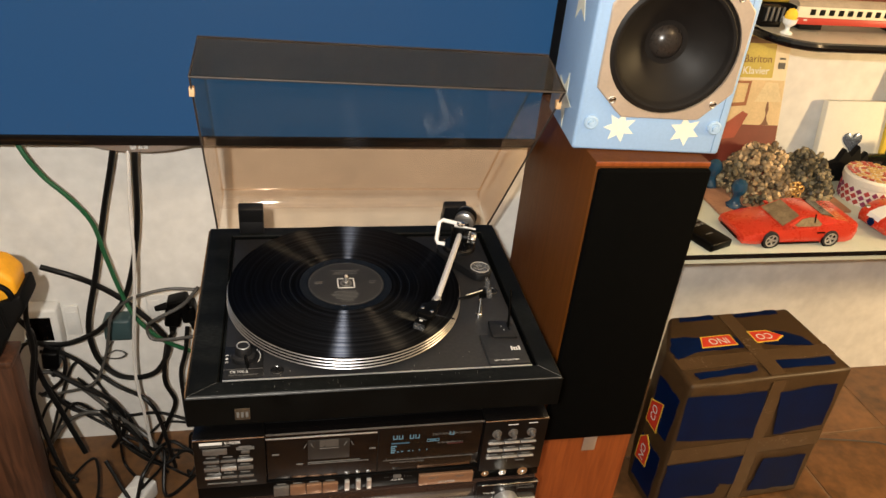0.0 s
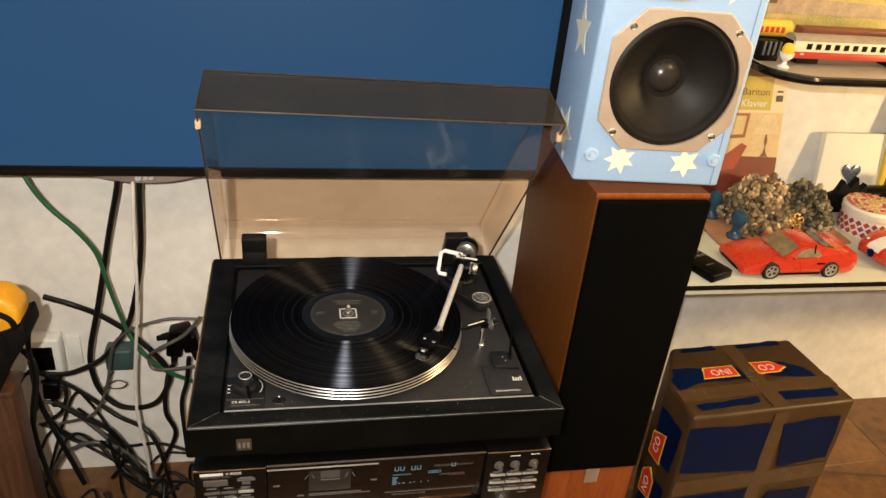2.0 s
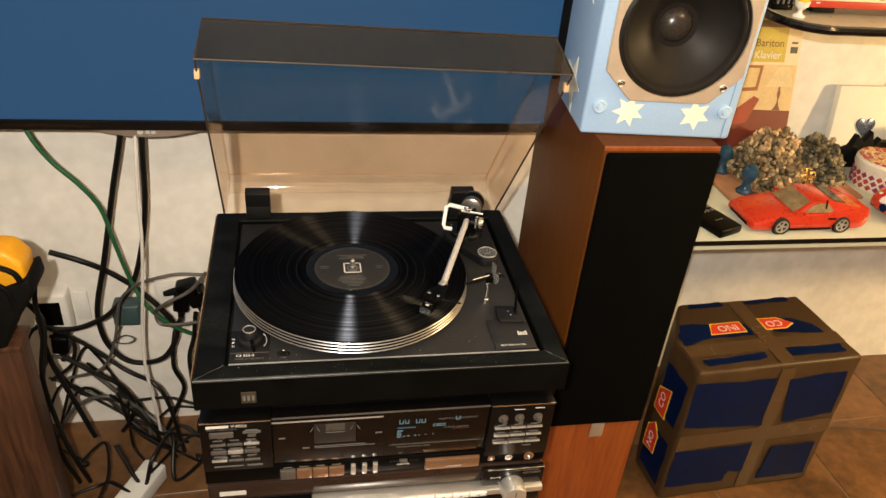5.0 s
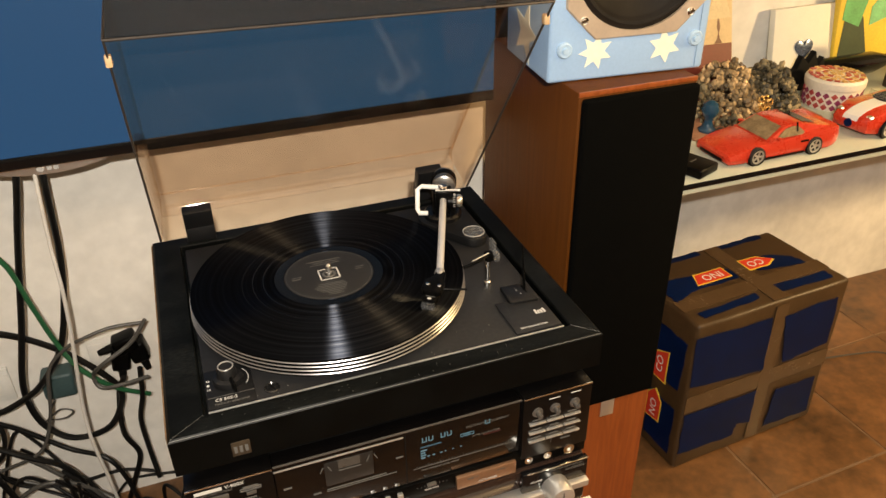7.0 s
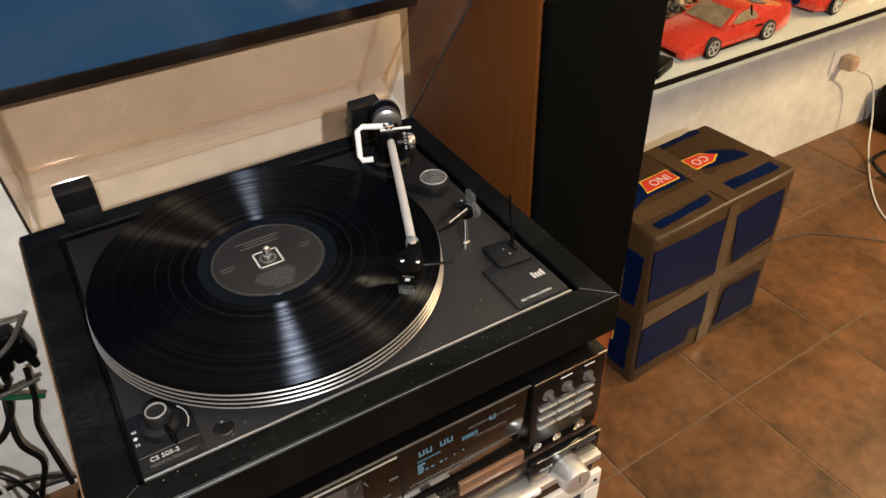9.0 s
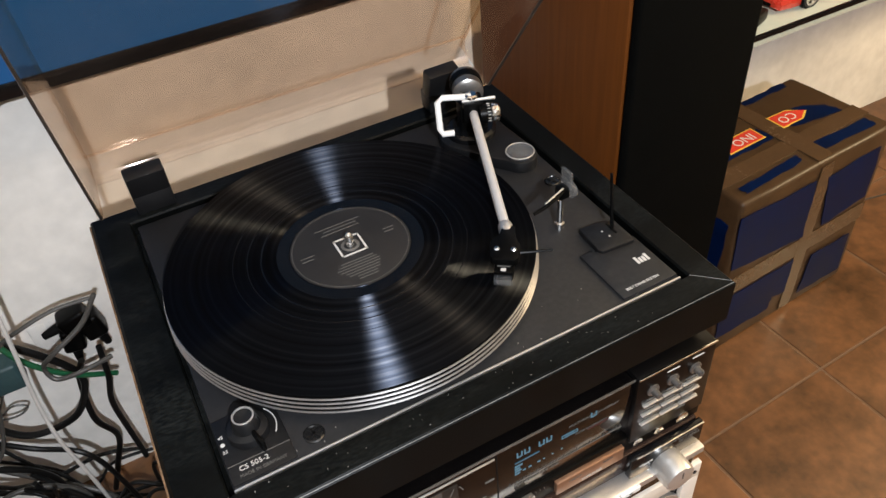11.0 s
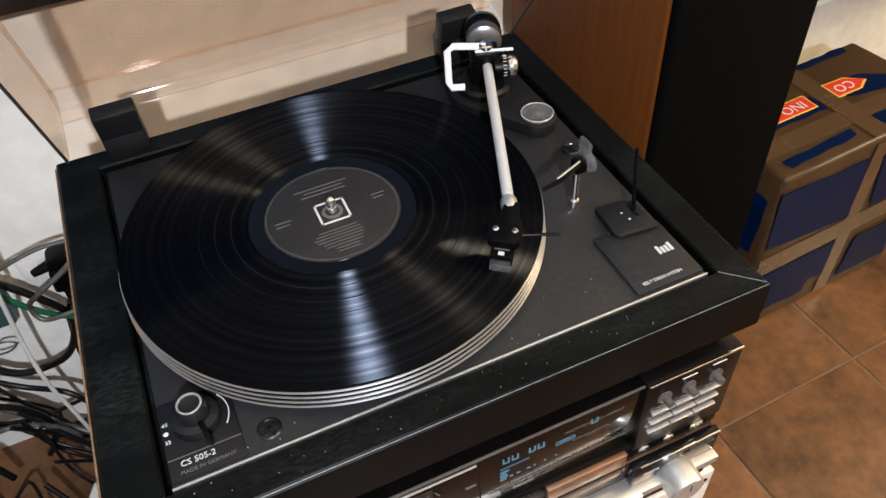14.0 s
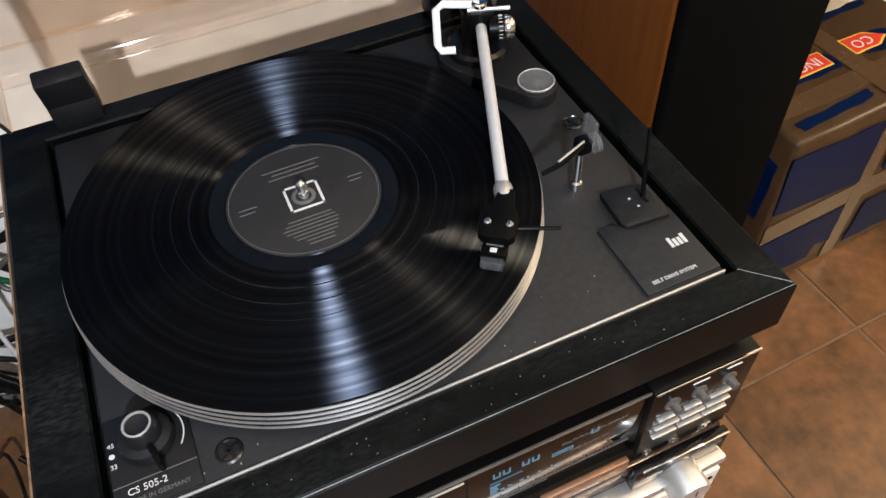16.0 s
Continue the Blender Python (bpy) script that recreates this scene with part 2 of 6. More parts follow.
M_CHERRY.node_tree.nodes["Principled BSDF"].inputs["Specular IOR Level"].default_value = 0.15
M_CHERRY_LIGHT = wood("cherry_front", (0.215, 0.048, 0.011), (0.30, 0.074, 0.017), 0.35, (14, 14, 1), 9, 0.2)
M_GRILLE = mat("black_grille_cloth", (0.0013, 0.0013, 0.0011), 0.95, var=0.35, scale=60, fine=1500, bump=0.0006, spec=0.05)
M_BLUE = mat("pale_blue_paint", (0.33, 0.50, 0.74), 0.42, var=0.07, scale=9, bump=0.0002)
M_STAR = mat("cream_star_paint", (0.84, 0.83, 0.68), 0.5, var=0.06)
M_SCREEN = glow("blue_screen", (0.016, 0.10, 0.25), 0.52)
M_CARD = mat("brown_packing_tape", (0.058, 0.033, 0.0145), 0.40, var=0.25, scale=12, fine=120, bump=0.0005, spec=0.3)
M_NAVY = mat("navy_carton_print", (0.0011, 0.0080, 0.043), 0.45, var=0.3, scale=18, spec=0.1)
M_RED = mat("red_print", (0.62, 0.045, 0.02), 0.45, var=0.1)
M_YELLOW = mat("yellow_print", (0.75, 0.5, 0.06), 0.5, var=0.1)
M_GLASS_SHELF = mat("pale_shelf_top", (0.50, 0.52, 0.42), 0.12, var=0.05, scale=5, rvar=0.05)


# ---- building helpers ----
ORIGIN = {}


def thing(name, at, label, category, group="", kind=""):
    ob = new(name)
    ob.empty_display_size = 0.05
    ob.location = at
    ORIGIN[ob.name] = Vector(at)
    return tagged(ob, label, category, group, kind)


def smooth(me, angle=35):
    for p in me.polygons:
        p.use_smooth = True
    me.set_sharp_from_angle(angle=radians(angle))


def part(name, bm, material, parent=None, label="", angle=35):
    """One bmesh, drawn in the place's metres, as one mesh object under a thing or a part."""
    me = bpy.data.meshes.new(name)
    bmesh.ops.recalc_face_normals(bm, faces=bm.faces)
    o = ORIGIN.get(parent.name, Vector((0, 0, 0))) if parent else Vector((0, 0, 0))
    bm.transform(Matrix.Translation(-o))
    bm.to_mesh(me)
    bm.free()
    smooth(me, angle)
    me.materials.append(material)
    ob = new(name, me)
    if parent:
        ob.parent = parent
        ORIGIN[ob.name] = o
    if label:
        ob["label"] = label
    return ob


def put(bm, tmp, m=None):
    """Adds the bmesh tmp to bm."""
    if m is not None:
        tmp.transform(m)
    me = bpy.data.meshes.new("tmp")
    tmp.to_mesh(me)
    tmp.free()
    bm.from_mesh(me)
    bpy.data.meshes.remove(me)
    return bm


def box(x0, x1, y0, y1, z0, z1, bevel=0.0, seg=2, bm=None, m=None):
    t = bmesh.new()
    bmesh.ops.create_cube(t, size=1)
    t.transform(Matrix.Translation(((x0 + x1) / 2, (y0 + y1) / 2, (z0 + z1) / 2)) @ Matrix.Diagonal((x1 - x0, y1 - y0, z1 - z0, 1)))
    if bevel:
        bmesh.ops.bevel(t, geom=t.edges[:], offset=bevel, segments=seg, affect="EDGES", profile=0.5)
    if bm is None:
        if m is not None:
            t.transform(m)
        return t
    return put(bm, t, m)


def lathe(profile, at=(0, 0, 0), seg=48, axis="z", bm=None, m=None):
    """A turned form from (radius, height) pairs, closed where the radius is 0."""
    t = bmesh.new()
    rings = []
    for r, h in profile:
        if r <= 1e-6:
            rings.append([t.verts.new((0, 0, h))])
        else:
            rings.append([t.verts.new((r * math.cos(2 * math.pi * k / seg), r * math.sin(2 * math.pi * k / seg), h)) for k in range(seg)])
    for a, b in zip(rings, rings[1:]):
        for k in range(seg):
            q = [a[k % len(a)], a[(k + 1) % len(a)], b[(k + 1) % len(b)], b[k % len(b)]]
            q = list(dict.fromkeys(q))
            if len(q) > 2:
                t.faces.new(q)
    for ring in (rings[0], rings[-1]):
        if len(ring) > 2 and profile[0] != profile[-1]:
            t.faces.new(ring)
    turn = {"z": Matrix(), "y": Matrix.Rotation(radians(90), 4, "X"), "x": Matrix.Rotation(radians(90), 4, "Y")}[axis]
    t.transform((m if m is not None else Matrix()) @ Matrix.Translation(at) @ turn)
    return t if bm is None else put(bm, t)


def prism(pts, z0, z1, bevel=0.0, bm=None, m=None, seg=2):
    """A flat form: an outline in x, y, from z0 to z1."""
    t = bmesh.new()
    f = t.faces.new([t.verts.new((x, y, z0)) for x, y in pts])
    r = bmesh.ops.extrude_face_region(t, geom=[f])
    bmesh.ops.translate(t, vec=(0, 0, z1 - z0), verts=[v for v in r["geom"] if isinstance(v, bmesh.types.BMVert)])
    if bevel:
        bmesh.ops.bevel(t, geom=t.edges[:], offset=bevel, segments=seg, affect="EDGES", profile=0.5)
    if m is not None:
        t.transform(m)
    return t if bm is None else put(bm, t)


def spline(pts, n=8):
    """Points of a smooth line through pts."""
    p = [Vector(q) for q in pts]
    p = [p[0] * 2 - p[1]] + p + [p[-1] * 2 - p[-2]]
    out = []
    for i in range(1, len(p) - 2):
        a, b, c, d = p[i - 1:i + 3]
        for k in range(n):
            t = k / n
            out.append(0.5 * (2 * b + (c - a) * t + (2 * a - 5 * b + 4 * c - d) * t * t + (3 * b - a - 3 * c + d) * t ** 3))
    return out + [p[-2]]


def tube(pts, r, seg=8, n=8, bm=None, curved=True, r_end=None):
    line = spline(pts, n) if curved else [Vector(q) for q in pts]
    t = bmesh.new()
    rings, up = [], Vector((0.13, 0.21, 0.97))
    for i, q in enumerate(line):
        d = (line[min(i + 1, len(line) - 1)] - line[max(i - 1, 0)]).normalized()
        s = d.cross(up)
        if s.length < 0.05:
            s = d.cross(Vector((1, 0, 0)))
        s.normalize()
        w = s.cross(d)
        up = w
        k = i / (len(line) - 1)
        rr = r if r_end is None else r + (r_end - r) * k
        rings.append([t.verts.new(q + (s * math.cos(a) + w * math.sin(a)) * rr) for a in (2 * math.pi * j / seg for j in range(seg))])
    for a, b in zip(rings, rings[1:]):
        for k in range(seg):
            t.faces.new((a[k], a[(k + 1) % seg], b[(k + 1) % seg], b[k]))
    t.faces.new(rings[0])
    t.faces.new(rings[-1])
    return t if bm is None else put(bm, t)


def lettering(name, text, size, m, material, parent, align="LEFT"):
    """Words as a thin mesh; m places the text's own x, y plane."""
    cu = bpy.data.curves.new(name, "FONT")
    cu.body, cu.size, cu.extrude, cu.align_x, cu.align_y = text, size, 0.00015, align, "CENTER"
    cu.resolution_u = 3
    tmp = bpy.data.objects.new("tmp", cu)
    scene.collection.objects.link(tmp)
    me = bpy.data.meshes.new_from_object(tmp.evaluated_get(bpy.context.evaluated_depsgraph_get()))
    bpy.data.objects.remove(tmp)
    bpy.data.curves.remove(cu)
    bm = bmesh.new()
    bm.from_mesh(me)
    bpy.data.meshes.remove(me)
    bm.transform(m)
    return part(name, bm, material, parent)


FRONT = Matrix.Rotation(radians(90), 4, "X")


def flat(x, y, z, rz=0):
    return Matrix.Translation((x, y, z)) @ Matrix.Rotation(radians(rz), 4, "Z")


def facing(x, y, z, rx=90):
    """Upright, read from the -y side."""
    return Matrix.Translation((x, y, z)) @ Matrix.Rotation(radians(rx), 4, "X")


# ---- the room ----
def structure(name, bm, material, label, category):
    return tagged(part(name, bm, material), label, category, kind="structure")


structure("floor", box(-4.2, 4.6, -5.0, 0.9, -0.12, -0.0018), M_GROUT, "terracotta tiled floor with grey joints", "floor")
structure("wall_north", box(-4.2, 0.52, 0.53, 0.75, 0, 2.7), M_WALL, "white plastered wall behind the television", "wall")
structure("wall_north_2", box(0.52, 4.6, 0.612, 0.752, 0, 2.7), M_WALL, "white plastered wall with scuffs under the shelf", "wall")
# unseen walls and ceiling, added far out so that less light bounces back
structure("wall_west", box(-4.32, -4.2, -5.0, 0.75, 0, 2.7), M_WALL, "plain white wall out of view", "wall")
structure("wall_east", box(4.6, 4.72, -5.0, 0.75, 0, 2.7), M_WALL, "plain white wall out of view", "wall")
structure("wall_south", box(-4.32, 4.72, -5.12, -5.0, 0, 2.7), M_WALL, "plain white wall out of view", "wall")
structure("ceiling", box(-4.32, 4.72, -5.12, 0.752, 2.7, 2.8), M_CEIL, "plain white ceiling out of view", "ceiling")


# ---- turntable ----
ZP = 0.74          # top of the deck plate
ZR = 0.768         # top of the record
tt = thing("turntable", (0.03, 0.01, 0.683), "black belt-drive turntable with its smoked lid raised", "turntable")


def plinth():
    """Hollow frame: a wide bevelled top rim over a narrower body."""
    bm = bmesh.new()
    outer = [(-0.19, -0.180), (0.251, -0.180), (0.251, 0.194), (-0.19, 0.194)]
    inner = [(-0.1555, -0.1545), (0.2245, -0.1545), (0.2245, 0.169), (-0.1555, 0.169)]
    levels = [(outer, 0.0, 0.700), (outer, 0.0, 0.741), (outer, 0.0025, 0.7435), (inner, -0.0015, 0.7435), (inner, 0.0, 0.742), (inner, 0.0, 0.730)]
    rings = []
    for pts, inset, z in levels:
        ring = []
        for x, y in pts:
            sx, sy = (1 if x < 0.03 else -1), (1 if y < 0 else -1)
            ring.append(bm.verts.new((x + sx * inset, y + sy * inset, z)))
        rings.append(ring)
    low = [bm.verts.new((x, y, 0.690)) for x, y in ((-0.183, -0.158), (0.244, -0.158), (0.244, 0.186), (-0.183, 0.186))]
    rings = [low] + rings
    for a, b in zip(rings, rings[1:]):
        for k in range(4):
            bm.faces.new((a[k], a[(k + 1) % 4], b[(k + 1) % 4], b[k]))
    bm.faces.new(rings[-1])
    bm.faces.new(rings[0])
    return bm


pl = part("plinth", plinth(), M_PLINTH, tt, angle=20)
for fx, fy in ((-0.15, -0.13), (0.21, -0.13), (-0.15, 0.16), (0.21, 0.16)):
    part("foot", lathe([(0, 0), (0.016, 0), (0.018, 0.003), (0.018, 0.009), (0, 0.009)], (fx, fy, 0.682), 24), M_RUBBER, pl)
plate = part("deck_plate", box(-0.1520, 0.2205, -0.151, 0.1655, 0.732, ZP, 0.0018), M_PLATE, tt, "dusty graphite deck plate")
part("trim_strip", box(-0.1515, 0.2200, -0.1522, -0.1506, 0.7335, 0.7415, 0.0004), M_SILVER, plate, "bright metal front edge")

# platter with its ribbed rim
platter = part("platter", lathe([(0, 0.746), (0.150, 0.746), (0.1530, 0.7490), (0.1535, 0.7505), (0.1520, 0.7665), (0, 0.7665)], seg=128), M_BLACK, tt)
for k in range(4):
    z = 0.7502 + k * 0.0042
    r = 0.1538 - k * 0.0004
    part("rim_band", lathe([(r - 0.003, z), (r, z + 0.0006), (r + 0.0006, z + 0.0013), (r, z + 0.0021), (r - 0.003, z + 0.0025), (r - 0.003, z)], seg=128), M_RIM, platter, "bright metal rim band" if not k else "")
part("spindle", lathe([(0.0036, 0.75), (0.0036, 0.778), (0.0028, 0.7805), (0.0012, 0.782), (0, 0.7823)], seg=24), M_CHROME, platter, "chrome centre spindle")

# record
rec = thing("vinyl_record", (0, 0, 0.7665), "black long-playing record with a dark label on the platter", "record")


def record():
    prof = [(0.0037, 0.7666), (0.0505, 0.7666), (0.1490, 0.7668), (0.1517, 0.7672), (0.1520, 0.7676), (0.1517, 0.7680), (0.1500, 0.7682)]
    prof += [(0.0510, 0.7680), (0.0037, 0.7680), (0.0037, 0.7666)]
    return lathe(prof, seg=160)


disc = part("disc", record(), M_VINYL, rec)
for g, w in ((0.1502, 0.0012), (0.1330, 0.0006), (0.1215, 0.0006), (0.1090, 0.0007), (0.0965, 0.0006), (0.0850, 0.0006), (0.0735, 0.0007)):
    part("track_gap", lathe([(g - w, 0.76798), (g - w * 0.5, 0.76808), (g, 0.76811), (g + w * 0.5, 0.76808), (g + w, 0.76798), (g - w, 0.76798)], seg=128), M_LAND, disc)
part("run_out", lathe([(0.0505, 0.76798), (0.0515, 0.76806), (0.0560, 0.76808), (0.0605, 0.76806), (0.0612, 0.76798), (0.0505, 0.76798)], seg=128), M_LAND, disc, "smooth run-out band")
M_LABEL = mat("dark_paper_label", (0.010, 0.010, 0.0105), 0.55, var=0.15)
lab = part("paper_label", lathe([(0.0037, 0.7681), (0.0037, 0.76825), (0.0495, 0.76825), (0.0500, 0.7681)], seg=96), M_LABEL, rec, "dark grey paper label with pale print")


def frame_square(c, outer, inner, z0, z1, turn=0):
    bm = bmesh.new()
    for a in range(4):
        w = box(-outer, outer, inner, outer, z0, z1)
        w.transform(Matrix.Rotation(radians(90 * a + turn), 4, "Z"))
        put(bm, w)
    return bm


part("label_emblem", frame_square(0, 0.0115, 0.0098, 0.7683, 0.7685), M_INK, lab)
part("label_emblem_ring", lathe([(0.0052, 0.7683), (0.0052, 0.7685), (0.0078, 0.7685), (0.0078, 0.7683), (0.0052, 0.7683)], seg=40), M_INK_DIM, lab)
part("label_ring", lathe([(0.0480, 0.7683), (0.0480, 0.76845), (0.0484, 0.76845), (0.0484, 0.7683), (0.0480, 0.7683)], seg=96), M_INK_DIM, lab)
rng = random.Random(5)
for k in range(8):
    w = 0.024 - 0.0022 * abs(k - 2) + rng.uniform(-0.002, 0.002)
    part("label_line", box(-w + 0.004, w * 0.6, -0.0195 - 0.0031 * k, -0.0187 - 0.0031 * k, 0.7683, 0.76845), M_INK_DIM, lab)
for x0, x1, y in ((-0.020, 0.020, 0.030), (-0.014, 0.016, 0.026), (-0.042, -0.030, 0.004), (-0.042, -0.032, 0.000), (0.031, 0.041, 0.003), (0.031, 0.039, -0.001), (-0.017, 0.017, 0.022)):
    part("label_line", box(x0, x1, y, y + 0.0009, 0.7683, 0.76845), M_INK_DIM, lab)


# lid: smoked box of thin sheets, opened about 53 degrees
def lid_place(u, d):
    """A point of the lid's section: u along its opening from the hinge, d outward."""
    return (0.1815 - 0.6 * u + 0.8 * d, 0.750 + 0.8 * u + 0.6 * d)


def sheet(p0, p1, xl0, xr0, xl1, xr1, th):
    """A sheet across the lid between two points of its section."""
    y0, z0 = p0
    y1, z1 = p1
    n = Vector((0, -(z1 - z0), y1 - y0)).normalized() * th
    bm = bmesh.new()
    a = [bm.verts.new(v) for v in ((xl0, y0, z0), (xr0, y0, z0), (xr1, y1, z1), (xl1, y1, z1))]
    b = [bm.verts.new(v.co + n) for v in a]
    bm.faces.new(a)
    bm.faces.new(b)
    for k in range(4):
        bm.faces.new((a[k], a[(k + 1) % 4], b[(k + 1) % 4], b[k]))
    return bm


def lid_part(name, bm, material, parent, label=""):
    """A piece of the lid, which stands a little higher at its far left corner."""
    for v in bm.verts:
        k = max(0.0, min(1.0, (v.co.z - 0.75) / 0.33)) * (0.24 - v.co.x) / 0.42
        v.co.x += 0.008 * k
        v.co.z += 0.009 * k
    return part(name, bm, material, parent, label)


LL, LR, TL, TR, LD, LU = -0.178, 0.240, -0.172, 0.228, 0.052, 0.384
BEND = 0.022
lid = lid_part("lid_panel", sheet(lid_place(0.004 + BEND, LD), lid_place(LU - 0.004, LD), TL, TR, TL, TR, 0.003), M_LID, tt, "large panel of the smoked acrylic lid")
lid_part("lid_front", sheet(lid_place(LU, 0), lid_place(LU - 0.004, LD - 0.001), LL, LR, TL, TR, 0.003), M_LIDFRONT, lid)
lid_part("lid_back", sheet(lid_place(0.0, 0), lid_place(0.004, LD - BEND), LL, LR, TL, TR, -0.003), M_LID_BACK, lid)
for xr, xp, s in ((LL, TL, 0.003), (LR, TR, -0.003)):
    bm = bmesh.new()
    q = [(xr, *lid_place(0.0035, 0)), (xr, *lid_place(LU - 0.0035, 0)), (xp, *lid_place(LU - 0.0075, LD - 0.001)), (xp, *lid_place(0.0075, LD - 0.001))]
    a = [bm.verts.new(v) for v in q]
    b = [bm.verts.new((v.co.x + s, v.co.y, v.co.z)) for v in a]
    bm.faces.new(a)
    bm.faces.new(b)
    for k in range(4):
        bm.faces.new((a[k], a[(k + 1) % 4], b[(k + 1) % 4], b[k]))
    lid_part("lid_side", bm, M_LID, lid)
M_EDGE = mat("dark_lid_edge", (0.03, 0.024, 0.02), 0.3, var=0.2)
edge = 0.0016
y0, z0 = lid_place(0.0, 0)
y1, z1 = lid_place(LU, 0)
y2, z2 = lid_place(LU - 0.004, LD)
lid_part("lid_edge", tube([(LL, y0, z0), (LL, y1, z1), (LR, y1, z1), (LR, y0, z0)], edge, 6, curved=False), M_EDGE, lid, "dark polished rim of the lid")
lid_part("lid_edge", tube([(LL, y1, z1), (TL, y2, z2), (TR, y2, z2), (LR, y1, z1)], edge, 6, curved=False), M_EDGE, lid)
M_TAB = mat("amber_tab", (0.45, 0.3, 0.16), 0.5)
for x in (LL, LR):
    yy, zz = lid_place(LU - 0.026, 0)
    lid_part("lid_tab", box(x - 0.003, x + 0.003, yy - 0.004, yy + 0.004, zz - 0.005, zz + 0.005, 0.001), M_TAB, lid, "small amber pad on the lid rim")
bm = bmesh.new()
rows = []
for rad in (BEND, BEND - 0.003):
    row = []
    for k in range(11):
        a = math.pi / 2 * k / 10
        y, z = lid_place(0.004 + BEND - rad * math.cos(a), LD - BEND + rad * math.sin(a))
        row.append((bm.verts.new((TL, y, z)), bm.verts.new((TR, y, z))))
    rows.append(row)
for row in rows:
    for p, q in zip(row, row[1:]):
        bm.faces.new((p[0], p[1], q[1], q[0]))
for k in (0, 10):
    bm.faces.new((rows[0][k][0], rows[0][k][1], rows[1][k][1], rows[1][k][0]))
for e in (0, 1):
    for k in range(10):
        bm.faces.new((rows[0][k][e], rows[0][k + 1][e], rows[1][k + 1][e], rows[1][k][e]))
lid_part("lid_bend", bm, M_LID_BEND, lid, "rounded edge of the lid")
for x in (-0.128, 0.182):
    h = part("hinge", box(x - 0.018, x + 0.018, 0.176, 0.197, 0.7425, 0.764, 0.002), M_COVER, tt, "black plastic lid hinge")
    bm = box(-0.018, 0.018, -0.004, 0.012, 0, 0.033, 0.002)
    part("hinge_clip", bm if bm.transform(Matrix.Translation((x, 0.182, 0.757)) @ Matrix.Rotation(radians(16), 4, "X")) is None else bm, M_COVER, h)

M_RAW = wood("raw_brown_edge", (0.10, 0.055, 0.025), (0.20, 0.12, 0.06), 0.7, (1, 8, 20), 12)
part("raw_side", box(-0.1915, -0.1902, -0.170, 0.190, 0.7005, 0.7405), M_RAW, pl, "worn bare brown side")
# edge highlight put into colour: pale lines on the worn front edge and mitres
M_EDGE_HIGHLIGHT = mat("edge_highlight", (0.10, 0.10, 0.095), 0.5, var=0.6, scale=60, fine=500)
part("mitre_line", tube([(0.2252, -0.1552, 0.7434), (0.2485, -0.1775, 0.7434)], 0.0003, 5, curved=False), M_EDGE_HIGHLIGHT, pl)
part("mitre_line", tube([(-0.1562, -0.1552, 0.7434), (-0.1875, -0.1775, 0.7434)], 0.00022, 5, curved=False), M_EDGE_HIGHLIGHT, pl)
part("edge_highlight", tube([(-0.1885, -0.1788, 0.7422), (0.2495, -0.1788, 0.7422)], 0.00035, 5, curved=False), M_EDGE_HIGHLIGHT, pl, "pale highlight line along the worn front edge")

# tonearm
M_STEEL_RING = mat("pale_ring", (0.42, 0.42, 0.41), 0.3, 0.5)
PV = Vector((0.177, 0.106, 0.781))
TD = Vector((-0.364, -0.931, 0.0))      # along the arm to the head
TP = Vector((0.931, -0.364, 0.0))       # to its right


def along(at, d):
    """A frame at a place whose z axis points along d."""
    return Matrix.Translation(at) @ Vector(d).to_track_quat("Z", "Y").to_matrix().to_4x4()


def hull_outline(circles, n=18):
    pts = [Vector((cx + r * math.cos(a), cy + r * math.sin(a))) for cx, cy, r in circles for a in (2 * math.pi * k / n for k in range(n))]
    pts = sorted(pts, key=lambda p: (p.x, p.y))

    def half(seq):
        h = []
        for p in seq:
            while len(h) > 1 and (h[-1] - h[-2]).cross(p - h[-2]) <= 0:
                h.pop()
            h.append(p)
        return h[:-1]
    return [(p.x, p.y) for p in half(pts) + half(pts[::-1])]


arm_base = part("tonearm_base", prism(hull_outline([(0.177, 0.110, 0.033), (0.197, 0.050, 0.0165)]), 0.7402, 0.7525, 0.002), M_COVER, tt, "black tonearm base")
part("bearing_ring", lathe([(0.0, 0.7525), (0.025, 0.7525), (0.025, 0.7575), (0.022, 0.760), (0, 0.760)], (0.177, 0.110, 0), 40), M_BLACK_GLOSS, arm_base)
part("rest_dish", lathe([(0, 0.7527), (0.0135, 0.7527), (0.0142, 0.7545), (0.0128, 0.7552), (0.006, 0.7540), (0.003, 0.7562), (0, 0.7564)], (0.197, 0.0505, 0), 40), M_CLEAR, arm_base, "clear plastic dish")
part("dish_ring", lathe([(0.0130, 0.7550), (0.0136, 0.7555), (0.0142, 0.7550), (0.0136, 0.7546), (0.0130, 0.7550)], (0.197, 0.0505, 0), 40), M_STEEL_RING, arm_base)
for k in (-1, 1):
    q = PV + TP * 0.010 * k
    part("bearing_post", box(q.x - 0.0035, q.x + 0.0035, q.y - 0.005, q.y + 0.005, 0.757, 0.790, 0.001), M_BLACK, arm_base)
arm = part("tonearm", tube([PV + TD * 0.004, PV + TD * 0.1850 + Vector((0, 0, 0.0))], 0.0042, 16, curved=False), M_ALU, tt, "slim satin metal tonearm tube")
part("collar", lathe([(0, 0), (0.0056, 0), (0.006, 0.002), (0.006, 0.009), (0.0054, 0.011), (0, 0.011)], seg=24, m=along(PV + TD * 0.1790, TD)), M_SILVER, arm)
part("bearing_block", box(-0.011, 0.011, -0.010, 0.010, -0.010, 0.012, 0.002, m=along(PV, Vector((0, 0, 1))) @ Matrix.Rotation(math.atan2(TD.y, TD.x), 4, "Z")), M_BLACK, arm)
